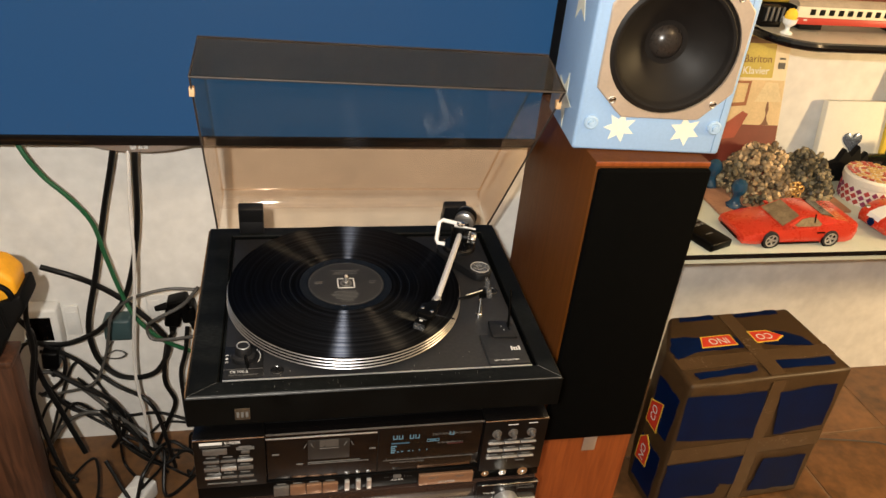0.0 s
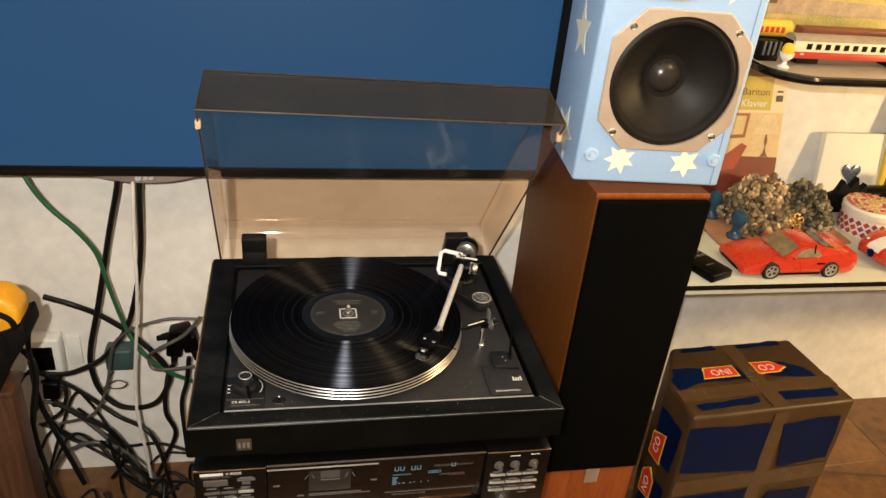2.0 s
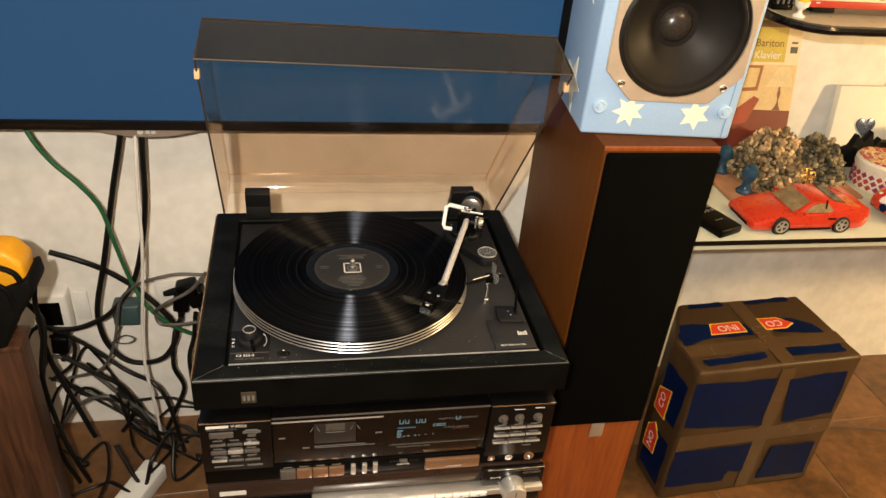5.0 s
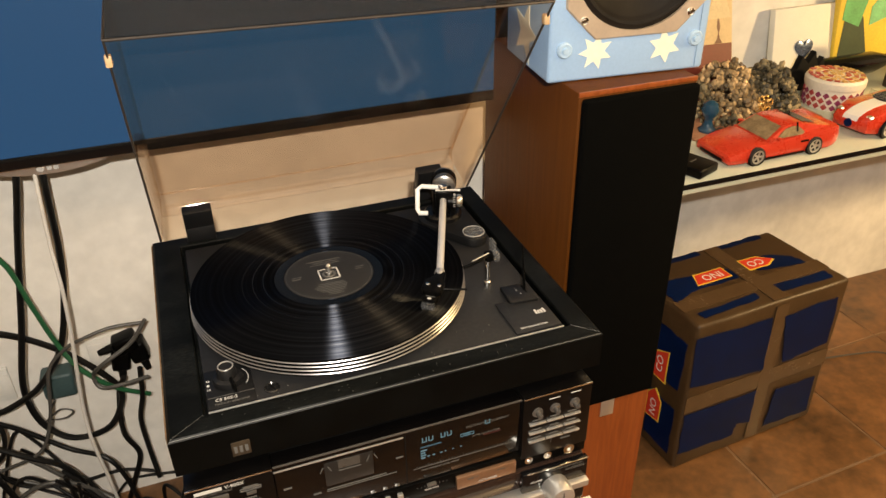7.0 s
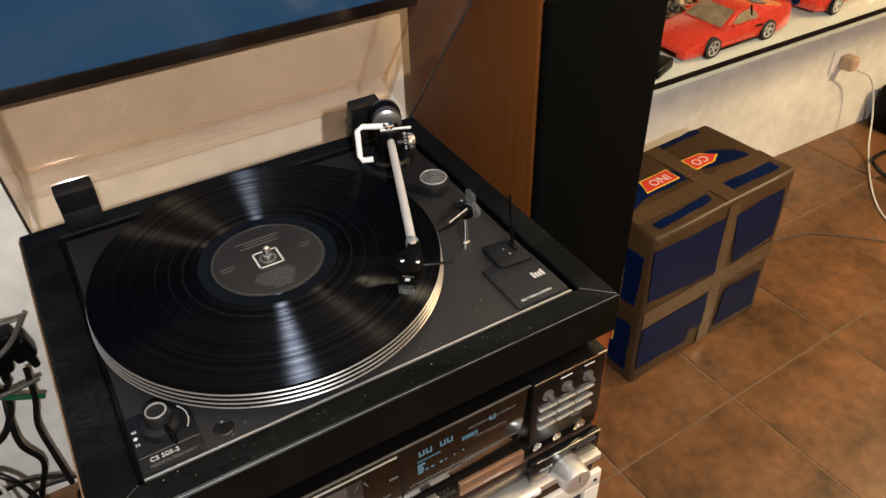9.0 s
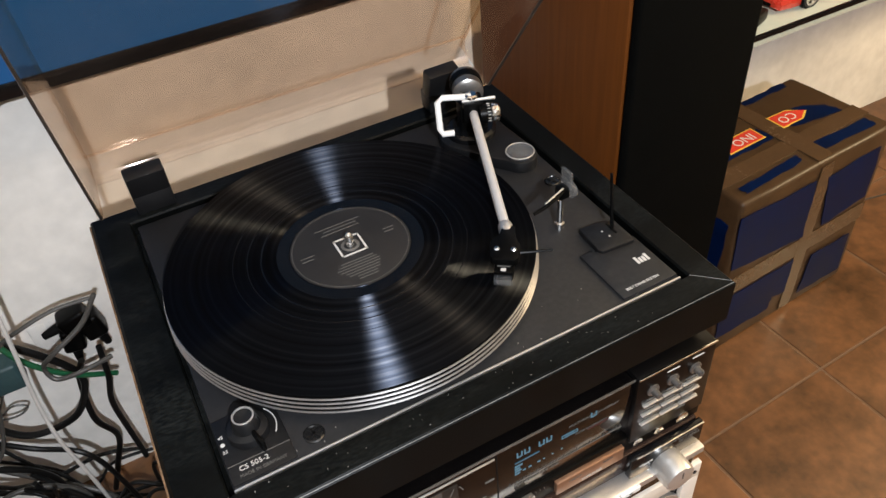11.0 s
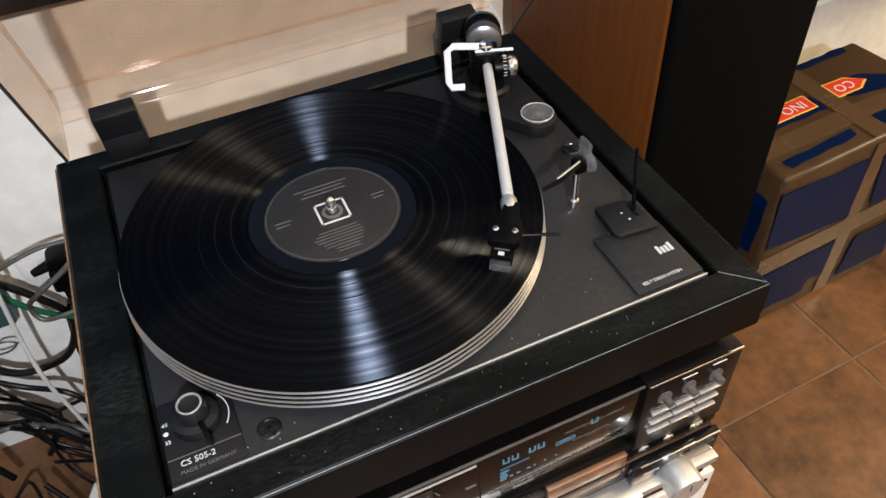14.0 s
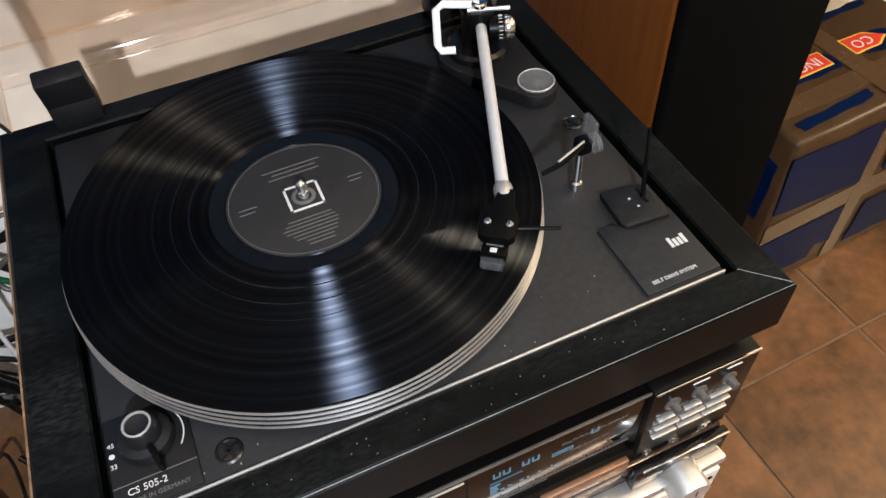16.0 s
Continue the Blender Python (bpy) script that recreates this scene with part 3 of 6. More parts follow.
M_CWT = mat("dull_steel", (0.34, 0.33, 0.32), 0.3, 0.9, var=0.12, fine=500)
cw = part("counterweight", lathe([(0, 0), (0.0125, 0), (0.0155, 0.002), (0.0155, 0.012), (0.0148, 0.0125), (0.0148, 0.014), (0.0158, 0.0145), (0.0158, 0.028), (0.0135, 0.031), (0, 0.031)], seg=40, m=along(PV - TD * 0.022 + Vector((0, 0, 0.003)), -TD)), M_CWT, arm, "satin counterweight with a black band")
part("weight_ring", lathe([(0.0140, 0), (0.0166, 0.0005), (0.0166, 0.010), (0.0140, 0.0105), (0.0140, 0)], seg=40, m=along(PV - TD * 0.0345 + Vector((0, 0, 0.003)), -TD)), M_BLACK, cw)
part("rear_shaft", tube([PV, PV - TD * 0.03 + Vector((0, 0, 0.003))], 0.004, 12, curved=False), M_BLACK, arm)
dial = part("force_dial", lathe([(0, 0), (0.009, 0), (0.009, 0.011), (0, 0.011)], seg=32, m=along(PV + TD * 0.012 + TP * 0.006, TP)), M_BLACK, arm, "black numbered force dial")
part("dial_knob", lathe([(0, 0), (0.0088, 0), (0.0092, 0.001), (0.0092, 0.005), (0.0075, 0.0075), (0, 0.008)], seg=32, m=along(PV + TD * 0.012 + TP * 0.0175, TP)), M_CHROME, dial, "bright knurled knob")
for k in range(9):
    a = radians(-20 + k * 20)
    q = PV + TD * 0.012 + TP * 0.0145
    v = (Vector((0, 0, 1)) * math.sin(a) + (-TD) * -math.cos(a)) * 0.0092
    part("dial_mark", box(-0.0003, 0.0003, -0.0015, 0.0015, -0.0002, 0.0002, m=Matrix.Translation(q + v) @ TP.to_track_quat("Y", "Z").to_matrix().to_4x4()), M_INK, dial)
part("pivot_screw", lathe([(0, 0), (0.006, 0), (0.0065, 0.001), (0.0065, 0.003), (0.005, 0.004), (0.002, 0.0032), (0, 0.0032)], (PV.x - 0.002, PV.y - 0.003, 0.7955), 28), M_CHROME, arm)
part("anti_skate_strip", tube([PV + TD * 0.008 - TP * 0.010 + Vector((0, 0, 0.0135)), PV + TD * 0.006 + TP * 0.022 + Vector((0, 0, 0.013))], 0.0016, 6, curved=False), M_SILVER, arm)
# white bracket: a flat strip bent into a C
br = [PV + Vector((-0.002, -0.003, 0.0155)), PV - TP * 0.028 + Vector((0, 0, 0.0155)), PV - TP * 0.0335 + TD * 0.002 + Vector((0, 0, 0.0120)), PV - TP * 0.0335 + TD * 0.012 + Vector((0, 0, -0.012)), PV - TP * 0.031 + TD * 0.0135 + Vector((0, 0, -0.0165)), PV - TP * 0.020 + TD * 0.0135 + Vector((0, 0, -0.0165))]
part("bracket", tube(br, 0.0031, 8, curved=False), M_WHITE, arm_base, "pale C-shaped arm bracket")

# headshell and cartridge
HS = PV + TD * 0.1930 + Vector((0, 0, 0.0005))
hm = Matrix.Translation(HS) @ Matrix.Rotation(math.atan2(TD.y, TD.x) + radians(-16), 4, "Z")
hs = part("headshell", prism([(-0.008, -0.005), (0.004, -0.0065), (0.012, -0.0125), (0.029, -0.011), (0.032, -0.008), (0.032, 0.008), (0.029, 0.011), (0.016, 0.0115), (0.004, 0.0065), (-0.008, 0.005)], -0.002, 0.0045, 0.001, m=hm), M_BLACK, arm, "black headshell")
part("finger_lift", tube([hm @ Vector((0.020, 0.010, 0.001)), hm @ Vector((0.018, 0.022, 0.0015)), hm @ Vector((0.0165, 0.036, 0.003))], 0.0015, 8, r_end=0.001), M_BLACK, hs)
for sy in (-0.0065, 0.0065):
    part("screw", lathe([(0, 0), (0.0022, 0), (0.0024, 0.001), (0.0016, 0.002), (0, 0.0021)], seg=16, m=hm @ Matrix.Translation((0.021, sy, 0.0045))), M_CHROME, hs)
ct = part("cartridge", box(0.022, 0.039, -0.0075, 0.0075, -0.0110, -0.0025, 0.001, m=hm), M_BLACK, arm, "black cartridge with a clear stylus guard")
part("stylus_guard", box(0.0365, 0.0435, -0.0068, 0.0068, -0.0122, -0.0055, 0.0008, m=hm), M_GUARD, ct)
part("cartridge_mark", box(0.0345, 0.0375, -0.002, 0.002, -0.0024, -0.0020, m=hm), M_INK, ct)
part("cartridge_mark", box(0.0318, 0.0328, -0.005, 0.005, -0.0024, -0.0020, m=hm), M_INK_DIM, ct)

# arm lift
lift = part("lift_post", lathe([(0, 0.7402), (0.0042, 0.7402), (0.0042, 0.7462), (0.0028, 0.7475), (0.0028, 0.776), (0, 0.776)], (0.1745, -0.0485, 0), 20), M_CHROME, tt, "chrome arm-lift post")
part("lift_head", box(0.170, 0.180, -0.0545, -0.0455, 0.775, 0.786, 0.0015), M_BLACK, lift)
part("lift_bar", tube([(0.172, -0.053, 0.784), (0.154, -0.0605, 0.783), (0.139, -0.062, 0.781)], 0.0022, 8, r_end=0.0014), M_BLACK, lift)
part("lift_pin", tube([(0.173, -0.0535, 0.7872), (0.150, -0.0615, 0.7862)], 0.0008, 6, curved=False), M_SILVER, lift)
part("lift_lever", box(0.1775, 0.1815, -0.056, -0.043, 0.783, 0.801, 0.0012), M_CLEAR, lift, "clear plastic lift lever")
part("lift_disc", lathe([(0, -0.002), (0.007, -0.002), (0.007, 0.002), (0, 0.002)], (0.184, -0.050, 0.779), 20, "x"), M_CLEAR, lift)
M_SCREW = mat("black_steel", (0.045, 0.045, 0.045), 0.25, 0.8, var=0.2)
for sx, sy in ((0.207, 0.010), (-0.090, -0.1365)):
    sc = part("transport_screw", lathe([(0.0078, 0.7402), (0.0078, 0.7408), (0.0066, 0.7416), (0.0058, 0.7406), (0, 0.7406)], (sx, sy, 0), 28), M_SCREW, tt, "sunken black transport screw")
    for a in (25, 115):
        part("screw_slot", box(-0.0055, 0.0055, -0.0008, 0.0008, 0.7407, 0.7418, m=Matrix.Translation((sx, sy, 0)) @ Matrix.Rotation(radians(a), 4, "Z")), M_COVER, sc)

# start switch and badge cover
cover = part("badge_cover", prism([(0.166, -0.0895), (0.1785, -0.0895), (0.1800, -0.0925), (0.2190, -0.0925), (0.2190, -0.1485), (0.166, -0.1485)], 0.7402, 0.7428, 0.0012), M_PLATE, tt, "slightly raised badge cover")
for k in range(4):
    part("maker_mark", box(0.2005 + k * 0.0032, 0.2028 + k * 0.0032, -0.1235, -0.1175 if k % 3 else -0.1155, 0.7429, 0.7431), M_INK, cover)
lettering("words", "BELT DRIVE SYSTEM", 0.0036, flat(0.1735, -0.1420, 0.7430), M_INK, cover)
sw = part("switch_plate", prism([(0.1830, -0.0640), (0.2050, -0.0660), (0.2135, -0.0700), (0.2145, -0.1010), (0.1840, -0.0985), (0.1810, -0.0950)], 0.7402, 0.7462, 0.0018), M_COVER, tt)
part("switch_stick", tube([(0.2065, -0.0800, 0.7455), (0.2055, -0.0780, 0.7700), (0.2035, -0.0765, 0.8040)], 0.0017, 8, r_end=0.0012), M_BLACK, sw, "thin upright start lever")
part("switch_mark", box(0.1965, 0.1980, -0.0790, -0.0775, 0.7463, 0.7465), M_INK, sw)
part("switch_mark", box(0.1985, 0.2000, -0.0870, -0.0855, 0.7463, 0.7465), M_INK, sw)
part("switch_slot", tube([(0.2065, -0.072, 0.7463), (0.2065, -0.086, 0.7463)], 0.0012, 6, curved=False), M_RUBBER, sw)

# speed knob
cs = part("control_plate", box(-0.1510, -0.1060, -0.1485, -0.0905, 0.7401, 0.7416, 0.0006), M_COVER, tt)
kn = part("speed_knob", lathe([(0, 0.7417), (0.0150, 0.7417), (0.0154, 0.7435), (0.0142, 0.7472), (0.0100, 0.7488), (0.0088, 0.7585), (0.0080, 0.7595), (0.0066, 0.7588), (0, 0.7588)], (-0.1290, -0.1110, 0), 48), M_COVER, tt, "black speed knob with a pale ring")
part("knob_ring", lathe([(0.0064, 0.7589), (0.0067, 0.7598), (0.0076, 0.7598), (0.0081, 0.7589), (0.0064, 0.7589)], (-0.1290, -0.1110, 0), 40), M_SILVER, kn)
part("pointer", box(-0.0016, 0.0016, -0.0235, -0.010, 0.7420, 0.7530, 0.0012, m=Matrix.Translation((-0.129, -0.111, 0)) @ Matrix.Rotation(radians(14), 4, "Z")), M_BLACK, kn)
part("divider", box(-0.1507, -0.1063, -0.1332, -0.1326, 0.7417, 0.7419), M_INK_DIM, cs)
lettering("words", "CS 505-2", 0.0056, flat(-0.1440, -0.1378, 0.7418), M_INK, cs)
lettering("words", "MADE IN GERMANY", 0.0037, flat(-0.1450, -0.1436, 0.7418), M_INK_DIM, cs)
for tx, ty, txt in ((-0.1502, -0.1070, "45"), (-0.1502, -0.1200, "33")):
    lettering("words", txt, 0.0038, flat(tx, ty, 0.7418), M_INK, cs)
part("index_dot", lathe([(0, 0.7417), (0.0016, 0.7417), (0.0016, 0.7419), (0, 0.7419)], (-0.1485, -0.1135, 0), 12), M_INK, cs)
arc = bmesh.new()
for k in range(9):
    a = radians(-28 + k * 8)
    box(-0.0004, 0.0004, -0.0016, 0.0016, 0.7417, 0.7419, bm=arc, m=Matrix.Translation((-0.129 + 0.0195 * math.cos(a), -0.111 + 0.0195 * math.sin(a), 0)) @ Matrix.Rotation(a, 4, "Z"))
part("speed_arc", arc, M_INK, cs)
part("front_badge", box(-0.1375, -0.1205, -0.1808, -0.1798, 0.707, 0.724, 0.0003), mat("dim_bronze", (0.06, 0.045, 0.03), 0.45, 0.6, var=0.3), pl, "small dim badge")
for k in range(3):
    part("badge_bar", box(-0.1355 + k * 0.005, -0.1325 + k * 0.005, -0.1812, -0.1809, 0.711, 0.719), M_INK_DIM, pl)
# specks of dust along the deck's front
rng = random.Random(9)
dust = bmesh.new()
for k in range(80):
    x, y = rng.uniform(-0.15, 0.22), -0.1505 + abs(rng.gauss(0, 0.028))
    z = 0.7404
    if rng.random() < 0.35:
        x, y, z = rng.uniform(-0.18, 0.24), rng.uniform(-0.177, -0.157), 0.7438
    if math.hypot(x, y) < 0.156:
        continue
    s = rng.uniform(0.00012, 0.0003)
    box(x - s, x + s, y - s, y + s, z - 0.0004, z + 0.0002, bm=dust)
tagged(part("dust", dust, M_DUST), "pale dust specks lying on the black deck", "dust", kind="stuff")


# ---- television ----
tv = thing("television", (-0.313, 0.43, 0.76), "large wall television with a plain blue screen", "television")
TVX0, TVX1, TVZ0, TVZ1 = -1.03, 0.405, 0.779, 1.60
part("housing", box(TVX0, TVX1, 0.404, 0.452, TVZ0, TVZ1, 0.004), M_BLACK, tv)
scr = part("screen", box(TVX0 + 0.009, TVX1 - 0.024, 0.400, 0.4035, TVZ0 + 0.018, TVZ1 - 0.009), M_SCREEN, tv, "glowing blue screen")
part("bezel", box(TVX0, TVX1, 0.3985, 0.4035, TVZ0, TVZ0 + 0.0178, 0.001), M_BLACK_GLOSS, tv)
# the black strip on the right is made wider than the left one
for x0, w_ in ((TVX0, 0.009), (TVX1 - 0.024, 0.024)):
    part("bezel", box(x0, x0 + w_, 0.3985, 0.4035, TVZ0 + 0.018, TVZ1, 0.001), M_BLACK_GLOSS, tv)
chin = [(-0.425, 0.0)] + [(-0.313 + 0.105 * s, -0.0205 * (1 - abs(s) ** 2.2) - 0.0005) for s in [k / 10 for k in range(-9, 10)]] + [(-0.200, 0.0)]
ch = part("logo_chin", prism([(x, z) for x, z in chin], -0.0225, 0.0035, 0.0008, m=Matrix.Translation((0, 0.4215, TVZ0)) @ Matrix.Rotation(radians(90), 4, "X")), M_SILVER, tv, "curved silver chin under the screen")
part("logo_disc", lathe([(0, 0), (0.0055, 0), (0.0055, 0.001), (0, 0.001)], (-0.324, 0.4180, 0.7685), 24, "y"), M_INK, ch)
for x in (-0.3155, -0.3065):
    part("logo_mark", box(x, x + 0.007, 0.4170, 0.4179, 0.7645, 0.7725), M_INK, ch)
part("wall_bracket", box(-0.55, -0.1, 0.452, 0.53, 1.1, 1.35, 0.004), M_BLACK, tv)
M_SCREEN_TEXT = glow("white_screen_text", (0.8, 0.9, 1.0), 0.8)
lettering("words", "No signal", 0.034, facing(-0.418, 0.3994, 1.0835), M_SCREEN_TEXT, scr, "RIGHT")
tv.location += Vector((-0.006, 0, 0.007))

# ---- tower loudspeaker ----
tower = thing("tower_speaker", (0.455, 0.25, 0), "cherry veneered floor loudspeaker with a long black grille", "speaker")
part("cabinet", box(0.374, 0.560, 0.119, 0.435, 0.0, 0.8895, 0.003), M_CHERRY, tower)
grille = part("grille", box(0.3765, 0.5575, 0.105, 0.1185, 0.330, 0.8825, 0.005, 3), M_GRILLE, tower, "black cloth grille")
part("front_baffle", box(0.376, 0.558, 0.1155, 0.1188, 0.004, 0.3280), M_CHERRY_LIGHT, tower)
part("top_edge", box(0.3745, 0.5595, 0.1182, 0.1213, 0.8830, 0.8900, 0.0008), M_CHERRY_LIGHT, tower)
part("badge", box(0.463, 0.489, 0.1135, 0.1153, 0.289, 0.3270, 0.0005), M_SILVER, tower, "small metal badge")

# ---- blue loudspeaker ----
spk = thing("bookshelf_speaker", (0, 0, 0), "pale blue painted loudspeaker with cream stars on the tower", "speaker")


def cut(ob, tools):
    """Takes the forms in tools, one bmesh each, out of ob's mesh for good."""
    for bm in tools:
        me = bpy.data.meshes.new("tool")
        bm.to_mesh(me)
        bm.free()
        t = new("tool", me)
        mod = ob.modifiers.new("cut", "BOOLEAN")
        mod.operation, mod.object, mod.solver = "DIFFERENCE", t, "EXACT"
        bpy.context.view_layer.update()
        res = bpy.data.meshes.new_from_object(ob.evaluated_get(bpy.context.evaluated_depsgraph_get()))
        ob.modifiers.clear()
        ob.data = res
        bpy.data.objects.remove(t)
        bpy.data.meshes.remove(me)
    smooth(ob.data, 35)


cab = part("cabinet", box(-0.115, 0.115, 0.0, 0.165, 0.0, 0.415, 0.005, 3), M_BLUE, spk)
cut(cab, [lathe([(0, -0.075), (r, -0.075), (r, 0.02), (0, 0.02)], seg=64, m=Matrix.Translation((x, 0, z)) @ Matrix.Rotation(radians(90), 4, "X")) for x, z, r in ((0.006, 0.157, 0.0955), (-0.030, 0.322, 0.0375))])
M_RING = mat("champagne_ring", (0.70, 0.58, 0.46), 0.42, 0.6, var=0.08)
M_CONE = mat("black_paper_cone", (0.010, 0.0085, 0.0075), 0.5, spec=0.2, var=0.25, fine=500)
M_DOME = mat("brown_black_dome", (0.03, 0.024, 0.02), 0.28, var=0.2)


def octagon(cx, cz, h, cut):
    return [(cx - h + cut, cz - h), (cx + h - cut, cz - h), (cx + h, cz - h + cut), (cx + h, cz + h - cut), (cx + h - cut, cz + h), (cx - h + cut, cz + h), (cx - h, cz + h - cut), (cx - h, cz - h + cut)]


UP = Matrix.Rotation(radians(90), 4, "X")    # x, y, z of a flat form become x, z, -y


def driver(cx, cz, half, cut, r):
    w = part("woofer" if r > 0.06 else "tweeter", lathe([(0, -r * 0.42), (r * 0.27, -r * 0.42), (r * 0.55, -r * 0.22), (r * 0.84, -r * 0.055), (r * 0.86, -r * 0.02), (r * 0.90, r * 0.03), (r * 0.94, r * 0.04), (r * 0.985, r * 0.01), (r * 1.02, 0.0), (r * 1.02, -0.01), (0, -r * 0.5)], seg=72, m=Matrix.Translation((cx, 0, cz)) @ UP), M_CONE, spk, "black cone driver in a champagne ring")
    bm = bmesh.new()
    n = 48
    oc = octagon(0, 0, half, cut)
    ring = []
    for k in range(n):
        a = 2 * math.pi * k / n + 0.01
        best = None
        for (x0, y0), (x1, y1) in zip(oc, oc[1:] + oc[:1]):
            d = Vector((math.cos(a), math.sin(a)))
            e, f = Vector((x0, y0)), Vector((x1, y1)) - Vector((x0, y0))
            den = d.cross(f)
            if abs(den) > 1e-9:
                t, u = e.cross(f) / den, e.cross(d) / den
                if t > 0 and -1e-6 <= u <= 1 + 1e-6:
                    best = t if best is None else min(best, t)
        ring.append((a, best))
    loops = []
    for rr, z in ((1, 0.0002), (1, 0.003), (0.985, 0.0045), (None, 0.0045), (None, 0.0005)):
        loops.append([bm.verts.new((math.cos(a) * (b * rr if rr else r * 1.015), math.sin(a) * (b * rr if rr else r * 1.015), z)) for a, b in ring])
    for p, q in zip(loops, loops[1:]):
        for k in range(n):
            bm.faces.new((p[k], p[(k + 1) % n], q[(k + 1) % n], q[k]))
    bm.transform(Matrix.Translation((cx, 0, cz)) @ UP)
    part("ring", bm, M_RING, w, "champagne eight-sided ring")
    part("dome", lathe([(r * 0.27, 0), (r * 0.26, 0.004), (r * 0.2, 0.011), (r * 0.1, 0.0148), (0, 0.016)], seg=40, m=Matrix.Translation((cx, 0, cz)) @ UP @ Matrix.Translation((0, 0, -r * 0.42))), M_DOME, w)
    s = half * 0.745
    for sx in (-1, 1):
        for sz in (-1, 1):
            part("screw", lathe([(0.0054, 0.0042), (0.0054, 0.006), (0.0046, 0.0068), (0.003, 0.0055), (0.0022, 0.0062), (0, 0.0062)], seg=24, m=Matrix.Translation((cx + sx * s, 0, cz + sz * s)) @ UP), M_CHROME, w)


driver(0.006, 0.1570, 0.102, 0.043, 0.0925)
driver(-0.030, 0.322, 0.052, 0.022, 0.036)


def star(r, n, inner=0.48, turn=90):
    return [((r if k % 2 == 0 else r * inner) * math.cos(radians(turn) + math.pi * k / n), (r if k % 2 == 0 else r * inner) * math.sin(radians(turn) + math.pi * k / n)) for k in range(2 * n)]


for sx, sz, r, n, turn in ((-0.049, 0.038, 0.0245, 7, 80), (0.052, 0.037, 0.0245, 6, 100), (0.080, 0.312, 0.048, 5, 98)):
    part("star", prism(star(r, n, 0.52 if n > 5 else 0.42, turn), 0.0002, 0.0008, m=Matrix.Translation((sx, 0, sz)) @ UP), M_STAR, cab, "cream painted star")
SIDE = Matrix.Rotation(radians(-90), 4, "Z")
for sy, sz, r, turn in ((0.086, 0.047, 0.045, 75), (0.080, 0.205, 0.042, 100), (0.130, 0.330, 0.04, 80)):
    part("star", prism(star(r, 5, 0.42, turn), 0.0002, 0.0008, m=Matrix.Translation((-0.115, sy, sz)) @ SIDE @ UP), M_STAR, cab)
M_PAD = mat("blue_clear_pad", (0.40, 0.56, 0.74), 0.15, var=0.1)
for sx in (-0.094, 0.096):
    part("grille_peg", lathe([(0.0105, 0), (0.0105, 0.0035), (0.0085, 0.0055), (0.0045, 0.0045), (0.004, 0.008), (0, 0.0085)], seg=28, m=Matrix.Translation((sx, 0, 0.044)) @ UP), M_PAD, spk, "round painted grille peg")
part("groove", box(0.1015, 0.1025, -0.0006, 0.001, 0.004, 0.41), mat("blue_seam", (0.16, 0.26, 0.42), 0.5), cab)
spk.matrix_basis = Matrix.Translation((0.467, 0.155, 0.8902)) @ Matrix.Rotation(radians(-5), 4, "Z") @ Matrix.Scale(1.02, 4)

# ---- carton ----
carton = thing("carton", (0, 0, 0), "brown taped carton with navy panels and red stickers", "carton")


def carton_body():
    bm = prism([(0.003, 0.0), (0.388, 0.0), (0.377, 0.218), (0.075, 0.222), (0.002, 0.108)], 0, 0.372, 0.009, seg=3)
    bmesh.ops.subdivide_edges(bm, edges=[e for e in bm.edges if e.calc_length() > 0.06], cuts=5, use_grid_fill=True)
    for v in bm.verts:
        n = noise.noise_vector(v.co * 9) * 0.0025
        v.co += Vector((n.x, n.y, 0 if v.co.z < 0.01 else n.z))
    return bm


cb = part("carton_body", carton_body(), M_CARD, carton, angle=60)


def ragged(pts, seed, n=5, amp=0.0022):
    r = random.Random(seed)
    out = []
    for (x0, y0), (x1, y1) in zip(pts, pts[1:] + pts[:1]):
        for k in range(n):
            out.append((x0 + (x1 - x0) * k / n + r.uniform(-amp, amp), y0 + (y1 - y0) * k / n + r.uniform(-amp, amp)))
    return out


def patch(name, pts, material, m, seed, h=0.0012, label="", par=None, amp=0.0022):
    return part(name, prism(ragged(pts, seed, amp=amp), 0.0, h, m=m), material, par or cb, label)


F_ = Matrix.Translation((0, -0.0024, 0)) @ UP
T_ = Matrix.Translation((0, 0, 0.3735))
L_ = Matrix.Translation((0.0004, 0, 0)) @ Matrix.Rotation(radians(-90), 4, "Z") @ UP
for k, p in enumerate(([(0.004, 0.226), (0.195, 0.205), (0.187, 0.338), (0.000, 0.345)], [(0.008, 0.045), (0.150, 0.040), (0.158, 0.070), (0.196, 0.062), (0.190, 0.148), (0.006, 0.152)], [(0.245, 0.205), (0.368, 0.218), (0.362, 0.338), (0.222, 0.332)], [(0.242, 0.030), (0.366, 0.026), (0.362, 0.128), (0.250, 0.128)])):
    patch("navy_panel", p, M_NAVY, F_, k, label="navy printed panel left bare of tape" if not k else "")
for k, p in enumerate(([(0.030, 0.016), (0.170, 0.022), (0.172, 0.040), (0.028, 0.034)], [(0.226, 0.022), (0.358, 0.018), (0.356, 0.042), (0.228, 0.046)], [(0.014, 0.078), (0.060, 0.096), (0.185, 0.098), (0.184, 0.132), (0.075, 0.146), (0.036, 0.148), (0.014, 0.108)], [(0.238, 0.100), (0.352, 0.082), (0.340, 0.112), (0.300, 0.140), (0.240, 0.138)], [(0.085, 0.198), (0.172, 0.198), (0.172, 0.213), (0.094, 0.213)], [(0.225, 0.198), (0.340, 0.198), (0.340, 0.212), (0.225, 0.212)])):
    patch("navy_panel", p, M_NAVY, T_, 20 + k)
